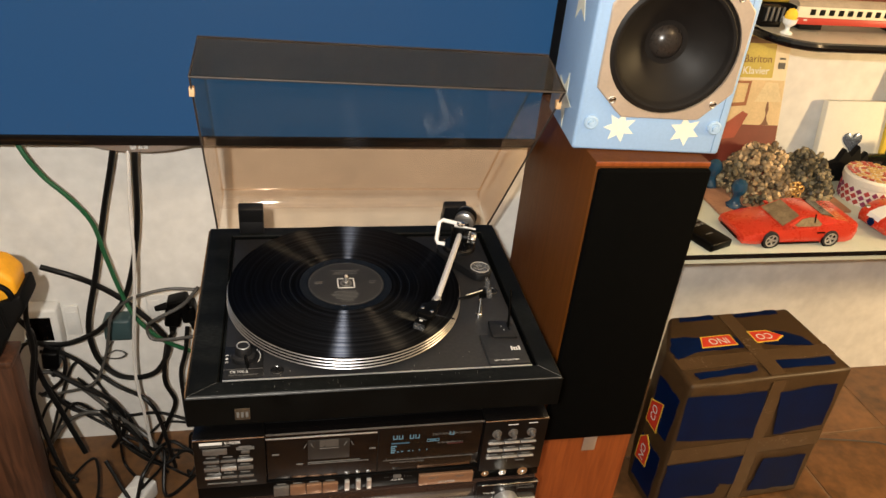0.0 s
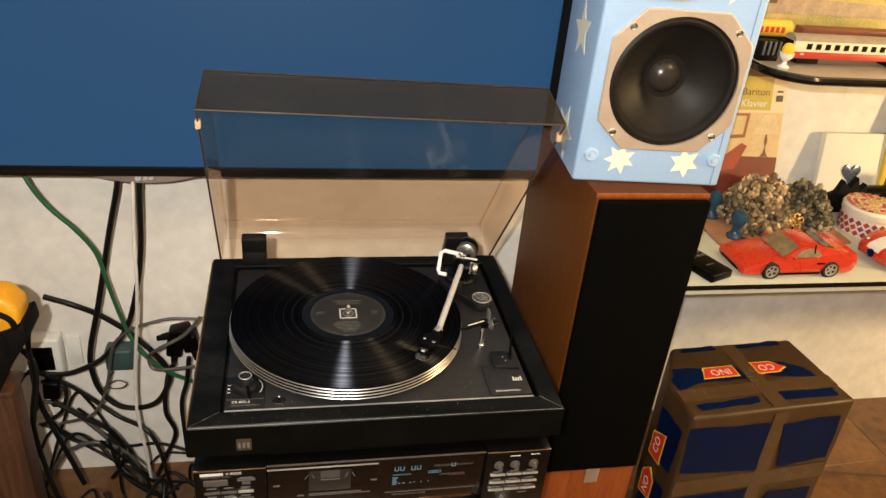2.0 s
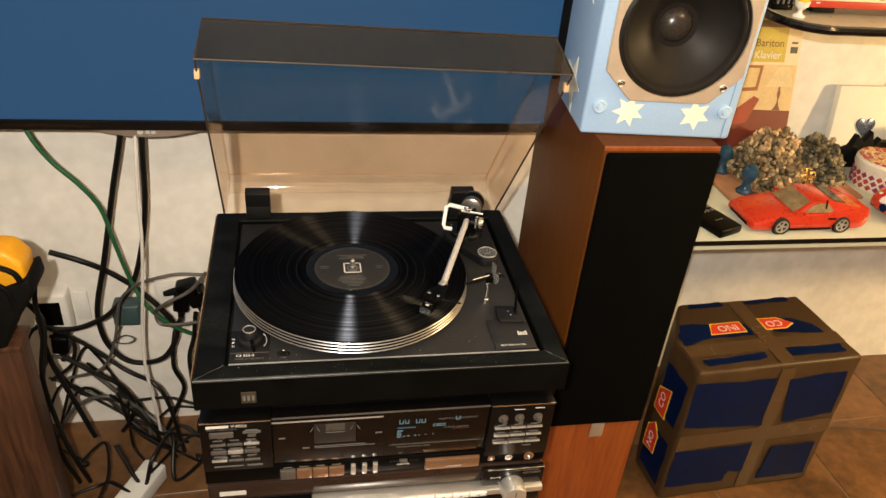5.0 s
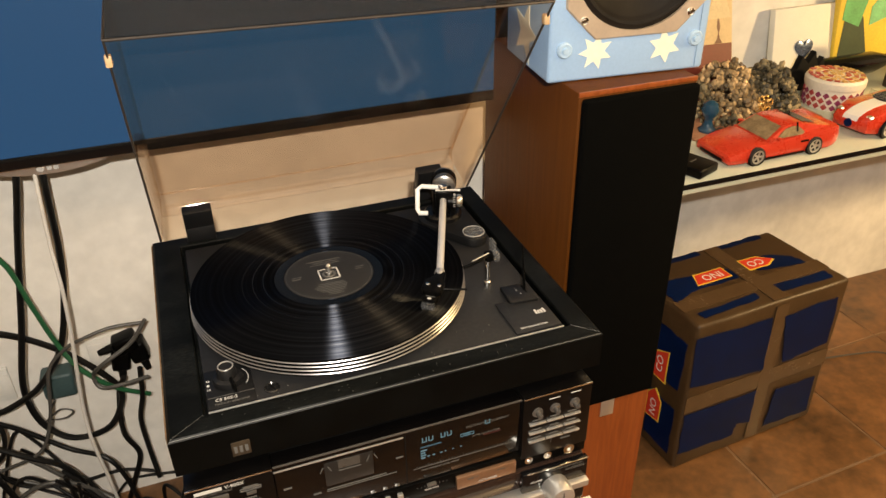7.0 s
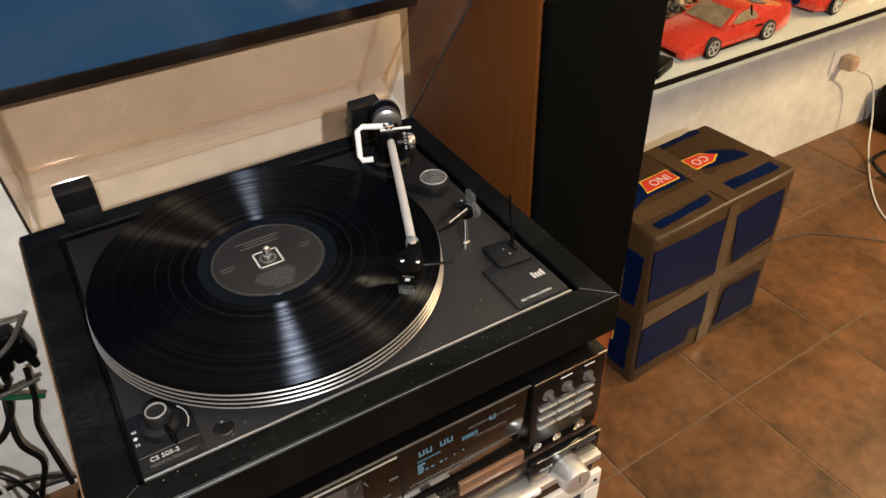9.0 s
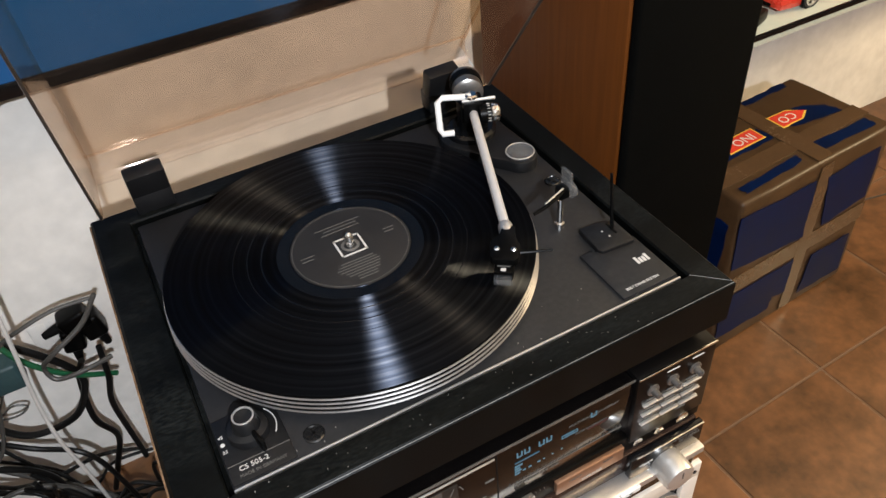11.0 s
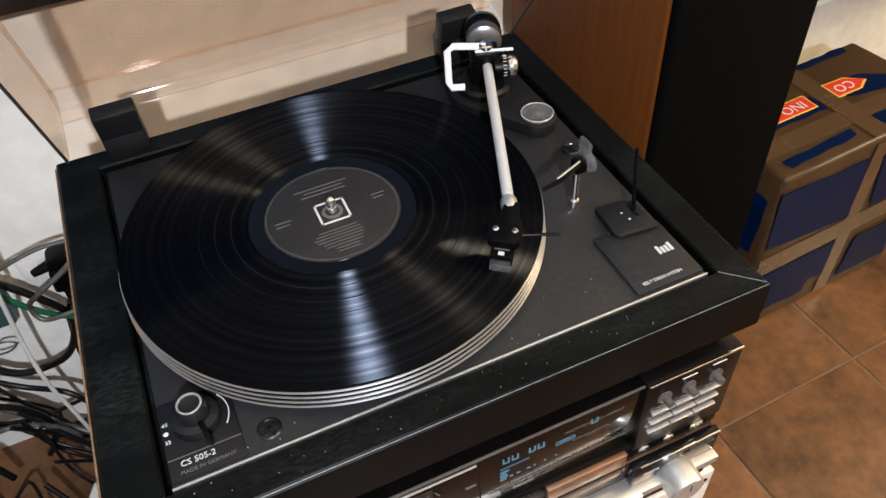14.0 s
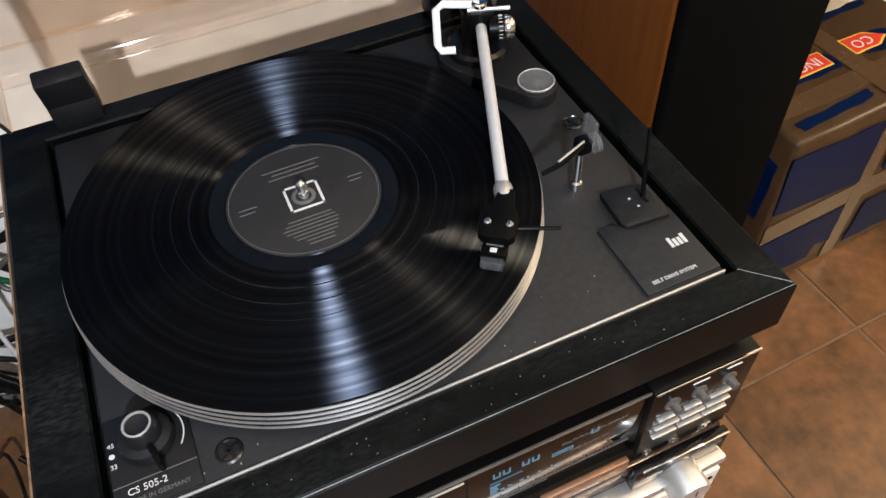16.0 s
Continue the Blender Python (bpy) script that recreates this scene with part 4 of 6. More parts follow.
for k, p in enumerate(([(-0.098, 0.20), (-0.02, 0.20), (-0.02, 0.32), (-0.098, 0.32)], [(-0.098, 0.03), (-0.02, 0.03), (-0.02, 0.15), (-0.098, 0.15)])):
    patch("navy_panel", p, M_NAVY, L_, 40 + k)


def sticker(pts, inner, m, word, wm, seed):
    s = patch("sticker", pts, M_YELLOW, m, seed, 0.0018, "red sticker with a yellow border", amp=0.0003)
    patch("sticker_face", inner, M_RED, m, seed + 1, 0.0022, par=s, amp=0.0003)
    lettering("words", word, 0.027, m @ wm, M_WHITE, s, "CENTER")


def inset(pts, d=0.0028):
    cx, cy = sum(p[0] for p in pts) / len(pts), sum(p[1] for p in pts) / len(pts)
    return [(x + (d if x < cx else -d), y + (d if y < cy else -d) * (1 if abs(y - cy) > 0.004 else 0)) for x, y in pts]


INO = [(0.088, 0.106), (0.176, 0.106), (0.176, 0.142), (0.103, 0.142)]
COS = [(0.222, 0.106), (0.275, 0.106), (0.300, 0.120), (0.270, 0.144), (0.222, 0.146)]
sticker(INO, inset(INO), T_, "INO", flat(0.138, 0.124, 0.0023, 180), 60)
sticker(COS, inset(COS), T_, "CO", flat(0.252, 0.125, 0.0023, 180), 64)
LS1 = [(-0.103, 0.190), (-0.058, 0.190), (-0.058, 0.272), (-0.103, 0.250)]
LS2 = [(-0.103, 0.078), (-0.058, 0.085), (-0.058, 0.140), (-0.080, 0.163), (-0.103, 0.140)]
sticker(LS1, inset(LS1), L_, "CO", flat(-0.080, 0.228, 0.0023, 90), 68)
sticker(LS2, inset(LS2), L_, "NO", flat(-0.080, 0.112, 0.0023, 90), 72)
M_TAPE = mat("shiny_brown_tape", (0.082, 0.048, 0.023), 0.25, var=0.15, scale=20, bump=0.0003)
for x0, x1 in ((0.193, 0.226),):
    part("tape_strip", box(x0, x1, -0.0026, -0.0016, 0.01, 0.362), M_TAPE, cb, "glossy brown tape strip")
    part("tape_strip", box(x0 - 0.004, x1, 0.005, 0.212, 0.3730, 0.3748), M_TAPE, cb)
part("tape_strip", box(0.006, 0.378, 0.048, 0.082, 0.3730, 0.3744), M_TAPE, cb)
part("tape_strip", box(0.004, 0.380, -0.0024, -0.0015, 0.156, 0.198), M_TAPE, cb)
carton.matrix_basis = Matrix.Translation((0.698, 0.177, 0.002)) @ Matrix.Rotation(radians(4), 4, "Z")


# ---- cassette deck ----
deck = thing("cassette_deck", (0.028, 0, 0.574), "black cassette deck under the turntable", "cassette deck")
M_FACE = mat("black_face", (0.0018, 0.0016, 0.0016), 0.3, var=0.3, rvar=0.06, spec=0.3)
M_BRONZE = mat("bronze_button", (0.30, 0.17, 0.10), 0.35, 0.7, var=0.15)
M_STEEL = mat("grey_steel_button", (0.13, 0.12, 0.11), 0.35, 0.6, var=0.15)
M_SMOKE = mat("dark_window", (0.002, 0.0017, 0.0017), 0.10, var=0.2, rvar=0.03, spec=0.5)
M_CYAN = glow("cyan_display", (0.45, 0.85, 1.0), 0.16)
M_CYAN_DIM = glow("dim_cyan_display", (0.12, 0.3, 0.4), 0.22)
part("case", box(-0.184, 0.240, -0.160, 0.13, 0.578, 0.679, 0.002), M_BLACK, deck)
left = part("left_panel", box(-0.187, -0.1055, -0.183, -0.159, 0.6005, 0.681, 0.0012), M_FACE, deck)
right = part("right_panel", box(0.1605, 0.243, -0.183, -0.159, 0.592, 0.681, 0.0012), M_FACE, deck)
# highlights of the panels' top front edges, put in as thin chrome strips
part("bright_edge", box(-0.1868, -0.1060, -0.1838, -0.1822, 0.6795, 0.6815, 0.0003), M_CHROME, left, "highlight along the top edge, made as a bright strip")
part("bright_edge", box(0.1610, 0.2428, -0.1838, -0.1822, 0.6795, 0.6815, 0.0003), M_CHROME, right, "highlight along the top edge, made as a bright strip")
mid = part("window_panel", box(-0.1052, 0.1602, -0.179, -0.159, 0.6015, 0.6785, 0.0012), M_SMOKE, deck, "dark glass door and display window")
part("bright_edge", box(-0.1050, 0.0270, -0.1800, -0.1786, 0.6705, 0.6722, 0.0003), M_SILVER, mid)
part("top_trim", box(-0.1050, 0.1600, -0.1804, -0.1788, 0.6775, 0.6795, 0.0003), M_STEEL, mid)
part("door_gap", box(0.0285, 0.0295, -0.1793, -0.1780, 0.603, 0.674), M_RUBBER, mid)
low = part("lower_strip", box(-0.187, 0.243, -0.1805, -0.159, 0.5765, 0.6000, 0.001), M_BLACK, deck)


def bar(x0, x1, z0, z1, y, material, parent, name="print_bar", h=0.0006):
    return part(name, box(x0, x1, y - h, y + 0.0004, z0, z1), material, parent)


bar(-0.1795, -0.1540, 0.6725, 0.6760, -0.1832, M_INK, left)                   # maker's mark
lettering("words", "V-900X", 0.0058, facing(-0.1515, -0.1834, 0.6742), M_INK, left)
lettering("words", "STEREO CASSETTE DECK", 0.0031, facing(-0.1795, -0.1834, 0.6697), M_INK_DIM, left)
part("power_button", box(-0.1765, -0.1490, -0.1852, -0.1828, 0.6575, 0.6660, 0.0008), M_STEEL, left, "grey power button")
lettering("words", "POWER", 0.0026, facing(-0.1680, -0.1834, 0.6555), M_INK_DIM, left)
for r, z in enumerate((0.6445, 0.6310, 0.6180)):
    for c in range(3):
        x = -0.1765 + c * 0.0192
        part("button", box(x, x + 0.0178, -0.1858, -0.1828, z, z + (0.0024 if r != 1 else 0.0048), 0.0005), M_SILVER if (r + c) % 3 == 2 else M_STEEL, left)
        bar(x + 0.003, x + 0.014, z + 0.0068, z + 0.0080, -0.1832, M_INK_DIM, left)
for k, z in enumerate((0.6665, 0.6645, 0.6620)):
    bar(-0.1385 + 0.003 * (k == 0), -0.1180 - 0.003 * (k == 0), z, z + 0.0012, -0.1832, M_INK_DIM, left)
part("button", box(-0.1330, -0.1235, -0.1850, -0.1828, 0.6570, 0.6605, 0.0005), M_STEEL, left)
bar(-0.1745, -0.1400, 0.6075, 0.6092, -0.1832, M_INK_DIM, left)
bar(-0.1360, -0.1175, 0.6070, 0.6096, -0.1832, M_INK_DIM, left)

for k, (x, w) in enumerate(((0.1775, 0.006), (0.1985, 0.006), (0.2225, 0.006))):
    kb = part("level_knob", lathe([(0, 0), (0.0062, 0), (0.0062, 0.0012), (0.0034, 0.002), (0.0030, 0.0085), (0, 0.009)], seg=24, m=Matrix.Translation((x, -0.183, 0.6585)) @ UP), M_STEEL, right, "small grey level knob" if not k else "")
    part("knob_mark", box(x - 0.0005, x + 0.0005, -0.1924, -0.1918, 0.6585, 0.6625), M_INK_DIM, kb)
bar(0.1905, 0.2035, 0.6725, 0.6731, -0.1832, M_INK, right)
bar(0.2170, 0.2290, 0.6735, 0.6741, -0.1832, M_INK, right)
for r, z in enumerate((0.6420, 0.6290, 0.6165)):
    for c in range(3):
        x = 0.1680 + c * 0.0212
        part("button", box(x, x + 0.0200, -0.1862, -0.1828, z, z + 0.0019, 0.0005), M_SILVER, right)
        bar(x + 0.004, x + 0.015, z + 0.0046, z + 0.0058, -0.1832, M_INK_DIM, right)
bar(0.1960, 0.1964, 0.6075, 0.6130, -0.1832, M_INK_DIM, right)
bar(0.2080, 0.2200, 0.6085, 0.6097, -0.1832, M_INK_DIM, right)
for x, r in ((0.1700, 0.0050), (0.1935, 0.0050), (0.2205, 0.0068)):
    jk = part("socket", lathe([(r * 0.5, 0.001), (r * 0.5, 0.003), (r, 0.003), (r, 0), (r * 0.5, 0)], seg=28, m=Matrix.Translation((x, -0.1806, 0.5880)) @ UP), M_CHROME, low, "round chrome socket")
    part("socket_hole", lathe([(0, 0.0006), (r * 0.55, 0.0006), (r * 0.55, 0), (0, 0)], seg=20, m=Matrix.Translation((x, -0.1806, 0.5880)) @ UP), M_RUBBER, jk)

# display
DX, DZ = 0.0345, 0.664


def seven(x, z, w, h, on, parent):
    t = 0.0011
    segs = {"t": (x, x + w, z + h - t, z + h), "m": (x, x + w, z + h / 2, z + h / 2 + t), "b": (x, x + w, z, z + t), "l": (x - t / 2, x + t / 2, z, z + h), "r": (x + w - t / 2, x + w + t / 2, z, z + h)}
    bm = bmesh.new()
    for k in on:
        a = segs[k]
        box(a[0], a[1], -0.1796, -0.1788, a[2], a[3], bm=bm)
    part("display_digit", bm, M_CYAN, parent)


for k, x in enumerate((0.0475, 0.0545, 0.0680, 0.0750)):
    seven(x, 0.6565, 0.0042, 0.0066, "lrb", mid)
seven(0.1180, 0.6585, 0.0046, 0.0060, "lrb", mid)
bar(0.0450, 0.0680, 0.6490, 0.6506, -0.1790, M_CYAN_DIM, mid, "display_bar")
for z, w in ((0.6440, 0.007), (0.6405, 0.005), (0.6370, 0.006), (0.6335, 0.005)):
    bar(0.0450, 0.0450 + w, z, z + 0.0018, -0.1790, M_CYAN, mid, "display_bar")
for k, x in enumerate((0.0525, 0.0580, 0.0665, 0.0720, 0.0805, 0.0895)):
    bar(x, x + (0.0028 if k < 3 else 0.0014), 0.6345 + k * 0.0002, 0.6358 + k * 0.0002, -0.1790, M_CYAN, mid, "display_bar")
part("display_frame", frame_square(0, 0.5, 0.4, 0, 1) if False else box(0.0895, 0.1050, -0.1796, -0.1789, 0.6495, 0.6500, bm=box(0.0895, 0.1050, -0.1796, -0.1789, 0.6530, 0.6535, bm=box(0.0895, 0.0900, -0.1796, -0.1789, 0.6500, 0.6530, bm=box(0.1045, 0.1050, -0.1796, -0.1789, 0.6500, 0.6530)))), M_CYAN, mid)
bar(0.0930, 0.1010, 0.6508, 0.6522, -0.1790, M_CYAN_DIM, mid, "display_bar")
lettering("words", "MULTI-FUNCTION DISPLAY", 0.0040, facing(0.0960, -0.1792, 0.6610), M_INK_DIM, mid)
lettering("words", "AUTO CALIBRATION", 0.0034, facing(0.1030, -0.1792, 0.6460), M_INK_DIM, mid)
lettering("words", "PEAK PROGRAM LEVEL METER", 0.0032, facing(0.0450, -0.1792, 0.6165), M_INK_DIM, mid)
ticks = bmesh.new()
for k in range(34):
    x = 0.0400 + k * 0.0033
    box(x, x + 0.0005, -0.1794, -0.1788, 0.6215, 0.6230 + (0.0014 if k % 4 == 0 else 0), bm=ticks)
box(0.0360, 0.1520, -0.1794, -0.1788, 0.6205, 0.6211, bm=ticks)
part("meter_scale", ticks, M_INK_DIM, mid)
M_RED_DIM = glow("dim_red_display", (0.35, 0.02, 0.01), 0.10)
bar(0.1160, 0.1360, 0.6430, 0.6448, -0.1790, M_RED_DIM, mid, "display_bar")
# cassette behind the door
cs2 = part("cassette", box(-0.0560, -0.0060, -0.1797, -0.1788, 0.6330, 0.6650, 0.0002), mat("dim_cassette", (0.012, 0.011, 0.010), 0.4), mid)
part("cassette_window", box(-0.0420, -0.0195, -0.1800, -0.1797, 0.6535, 0.6650), mat("dim_tape_window", (0.05, 0.045, 0.04), 0.3), cs2)
part("cassette_line", box(-0.0420, -0.0190, -0.1802, -0.1797, 0.6505, 0.6515), M_INK_DIM, cs2)
for s in (-1, 1):
    for k in (0, 1):
        part("cassette_mark", box(-0.0005, 0.0005, -0.1800, -0.1797, -0.004, 0.004, m=Matrix.Translation((-0.031 + s * (0.020 + 0.008 * k), 0, 0.657)) @ Matrix.Rotation(radians(25 if (s > 0) == (k == 0) else -25), 4, "Y")), M_INK_DIM, cs2)
bar(-0.0700, -0.0620, 0.6255, 0.6275, -0.1790, M_INK_DIM, mid)
bar(-0.0560, 0.0070, 0.6275, 0.6285, -0.1790, M_INK_DIM, mid)
bar(-0.0560, 0.0180, 0.6250, 0.6258, -0.1790, M_INK_DIM, mid)
bar(-0.0980, -0.0900, 0.6440, 0.6460, -0.1790, M_INK_DIM, mid)
bar(0.0180, 0.0260, 0.6440, 0.6460, -0.1790, M_INK_DIM, mid)
# transport keys
for k in range(4):
    x = -0.0980 + k * 0.0198
    part("transport_key", box(x, x + 0.0190, -0.1845, -0.1800, 0.5775, 0.5935, 0.001), M_BRONZE if k else M_STEEL, low, "bronze transport key" if k == 1 else "")
    bar(x + 0.004, x + 0.015, 0.5950, 0.5961, -0.1808, M_INK_DIM, low)
for x in (-0.0110, 0.0030, 0.0165):
    part("small_key", box(x, x + 0.0058, -0.1850, -0.1800, 0.5785, 0.5945, 0.0008), M_SILVER, low)
part("fade_slider", box(0.0500, 0.0600, -0.1840, -0.1800, 0.5935, 0.5965, 0.0005), M_STEEL, low)
lettering("words", "FADE TIME", 0.0034, facing(0.0470, -0.1808, 0.5870), M_INK, low)
for k in range(9):
    bar(0.0390 + k * 0.0042, 0.0394 + k * 0.0042, 0.5920, 0.5940, -0.1808, M_INK_DIM, low)
fd = part("fader_panel", box(0.0830, 0.1540, -0.1850, -0.1800, 0.5770, 0.5945, 0.001), M_BRONZE, low, "bronze fader panel")
lettering("words", "AUTO FADER", 0.0036, facing(0.1085, -0.1853, 0.5815), M_INK, fd)
lettering("words", "FADE OUT", 0.0028, facing(0.0950, -0.1853, 0.5895), M_INK_DIM, fd)
lettering("words", "FADE IN", 0.0028, facing(0.1310, -0.1853, 0.5900), M_INK_DIM, fd)

# ---- receiver ----
rcv = thing("receiver", (0.028, 0, 0.5), "black and silver home theatre receiver under the cassette deck", "receiver")
part("case", box(-0.184, 0.240, -0.165, 0.15, 0.508, 0.574, 0.002), M_BLACK, rcv)
M_MIRROR = mat("dark_mirror_face", (0.03, 0.018, 0.014), 0.12, 0.3, var=0.15, rvar=0.03)
part("face", box(-0.186, 0.242, -0.183, -0.1645, 0.545, 0.574, 0.003), M_MIRROR, rcv)
band = part("key_band", box(-0.06, 0.243, -0.1985, -0.180, 0.5345, 0.5445, 0.002), M_SILVER, rcv, "silver band of keys")
for k in range(6):
    x = 0.028 + k * 0.0232
    part("key", box(x, x + 0.0218, -0.2005, -0.1975, 0.5365, 0.5435, 0.0006), M_WHITE, band)
    bar(x + 0.009, x + 0.0125, 0.5392, 0.5405, -0.2004, M_INK_DIM, band)
part("lower_face", box(-0.186, 0.242, -0.192, -0.1645, 0.507, 0.5340, 0.004), M_BLACK_GLOSS, rcv)
part("silver_corner", prism([(0.160, 0.5445), (0.243, 0.5345), (0.243, 0.574), (0.160, 0.574)], 0.1835, 0.1905, 0.001, m=UP), M_BLACK_GLOSS, rcv)
part("bright_edge", box(0.1655, 0.2428, -0.1912, -0.1895, 0.5728, 0.5742, 0.0003), M_CHROME, rcv)
vk = part("volume_knob", lathe([(0, 0), (0.0160, 0), (0.0165, 0.002), (0.0160, 0.020), (0.0150, 0.0235), (0.012, 0.0245), (0, 0.0250)], seg=48, m=Matrix.Translation((0.2005, -0.190, 0.5445)) @ UP), M_SILVER, rcv, "large satin silver volume knob")
part("knob_line", box(0.2000, 0.2010, -0.2155, -0.2148, 0.547, 0.556), M_STEEL, vk)
part("maker_mark", box(-0.172, -0.140, -0.1838, -0.1826, 0.556, 0.563), M_INK, rcv)
lettering("words", "VOLUME", 0.0040, facing(0.1690, -0.1912, 0.5590), M_INK, rcv)
lettering("words", "DVD HOME THEATRE SYSTEM", 0.0030, facing(0.1950, -0.1912, 0.5700), M_INK_DIM, rcv)
lettering("words", "DAV-DZ555", 0.0046, facing(0.2140, -0.1912, 0.5650), M_INK_DIM, rcv)

# ---- amplifier ----
amp = thing("amplifier", (0.028, 0, 0.35), "old amplifier with a pale metal front and a dark opening", "amplifier")
M_PALE = mat("pale_front", (0.72, 0.66, 0.58), 0.35, 0.2, var=0.05)
part("case", box(-0.19, 0.25, -0.175, 0.15, 0.36, 0.499, 0.002), M_BLACK, amp)
fp = bmesh.new()
box(-0.2, 0.254, -0.192, -0.186, 0.476, 0.500, 0.0008, bm=fp)
box(0.234, 0.254, -0.192, -0.186, 0.36, 0.4755, 0.0008, bm=fp)
box(-0.2, 0.2335, -0.192, -0.186, 0.36, 0.430, 0.0008, bm=fp)
box(-0.2, 0.050, -0.192, -0.186, 0.4305, 0.4755, 0.0008, bm=fp)
part("front_plate", fp, M_PALE, amp, "pale metal front plate")
part("recess", box(0.045, 0.238, -0.1855, -0.176, 0.42, 0.48), M_BLACK_GLOSS, amp)
dk = part("tuning_disc", lathe([(0, 0), (0.030, 0), (0.031, 0.002), (0.031, 0.006), (0, 0.006)], seg=48, m=Matrix.Translation((0.205, -0.1855, 0.437)) @ UP), M_SILVER, amp, "part-sunk silver disc")
part("plate_screw", lathe([(0, 0), (0.0022, 0), (0.0022, 0.001), (0, 0.001)], seg=14, m=Matrix.Translation((0.246, -0.192, 0.488)) @ UP), M_BLACK, amp)
stand = thing("hifi_stand", (0.028, 0, 0), "plain dark low stand under the stack", "stand")
part("top_board", box(-0.2, 0.26, -0.18, 0.2, 0.34, 0.358, 0.002), M_BLACK, stand)
for x in (-0.2, 0.242):
    part("side_board", box(x, x + 0.018, -0.18, 0.2, 0.0, 0.3395, 0.002), M_BLACK, stand)
part("back_board", box(-0.1815, 0.2415, 0.185, 0.195, 0.0, 0.3395), M_BLACK, stand)


# ---- shelves ----
shelf = thing("shelf", (1.3, 0.4, 0.64), "wall shelf with a pale top and black front edge", "shelf")
part("board", box(0.564, 2.5, 0.207, 0.611, 0.646, 0.665, 0.001), M_GLASS_SHELF, shelf)
part("edge_strip", box(0.564, 2.5, 0.2035, 0.2068, 0.657, 0.6655, 0.0005), M_BLACK_GLOSS, shelf, "black front edge")
ZS = 0.6652
upper = thing("upper_shelf", (1.4, 0.45, 1.02), "upper shelf with a rounded corner and black edge", "shelf")
outline = [(0.738, 0.611), (0.738, 0.372)] + [(0.823 - 0.085 * math.cos(a), 0.372 - 0.085 * math.sin(a)) for a in (radians(k * 10) for k in range(1, 9))] + [(0.823, 0.287), (2.5, 0.287), (2.5, 0.611)]
part("board", prism(outline, 1.016, 1.030), mat("grey_shelf_top", (0.40, 0.36, 0.28), 0.3, var=0.1), upper)
part("edge_strip", tube([(0.737, 0.60, 1.0225)] + [(x, y, 1.0225) for x, y in outline[1:-2]] + [(2.49, 0.2865, 1.0225)], 0.0078, 8, curved=False), M_BLACK_GLOSS, upper, "black rounded edge")

# ---- model cars ----
M_CARRED = mat("red_car_paint", (0.50, 0.034, 0.016), 0.28, var=0.08, coat=0.5)
M_CARGLASS = mat("tan_car_interior", (0.22, 0.16, 0.09), 0.2, var=0.4, scale=60)
M_TYRE = mat("black_tyre", (0.015, 0.015, 0.015), 0.7)


def loft(sections, bevel=0.0):
    """A skin over cross-sections, each a list of points."""
    bm = bmesh.new()
    rings = [[bm.verts.new(p) for p in s] for s in sections]
    n = len(rings[0])
    for a, b in zip(rings, rings[1:]):
        for k in range(n):
            bm.faces.new((a[k], a[(k + 1) % n], b[(k + 1) % n], b[k]))
    bm.faces.new(rings[0])
    bm.faces.new(rings[-1])
    return bm


def body_section(x, w, z0, z1, waist):
    """Half-width w at the waist, drawn in towards the top."""
    return [(x, -w * 0.94, z0), (x, -w, waist), (x, -w * 0.93, z1 - 0.002), (x, -w * 0.80, z1), (x, w * 0.80, z1), (x, w * 0.93, z1 - 0.002), (x, w, waist), (x, w * 0.94, z0)]


def wheel(parent, x, y, r, w, side):
    t = part("wheel", lathe([(0.0, -w / 2), (r * 0.7, -w / 2), (r * 0.95, -w / 2), (r, -w / 4), (r, w / 4), (r * 0.95, w / 2), (r * 0.76, w / 2), (r * 0.73, w * 0.3), (0, w * 0.3)], (0, 0, 0), 28, m=Matrix.Translation((x, y, r)) @ Matrix.Rotation(radians(90 if side < 0 else -90), 4, "X")), M_TYRE, parent)
    bm = bmesh.new()
    for k in range(5):
        box(r * 0.08, r * 0.7, -r * 0.11, r * 0.11, w * 0.36, w * 0.46, bm=bm, m=Matrix.Rotation(radians(72 * k), 4, "Z"))
    lathe([(r * 0.6, w * 0.34), (r * 0.6, w * 0.5), (r * 0.75, w * 0.53), (r * 0.75, w * 0.34), (r * 0.6, w * 0.34)], seg=28, bm=bm)
    lathe([(0, w * 0.34), (r * 0.16, w * 0.34), (r * 0.14, w * 0.5), (0, w * 0.52)], seg=14, bm=bm)
    bm.transform(Matrix.Translation((x, y, r)) @ Matrix.Rotation(radians(90 if side < 0 else -90), 4, "X"))
    part("rim", bm, M_SILVER, t)


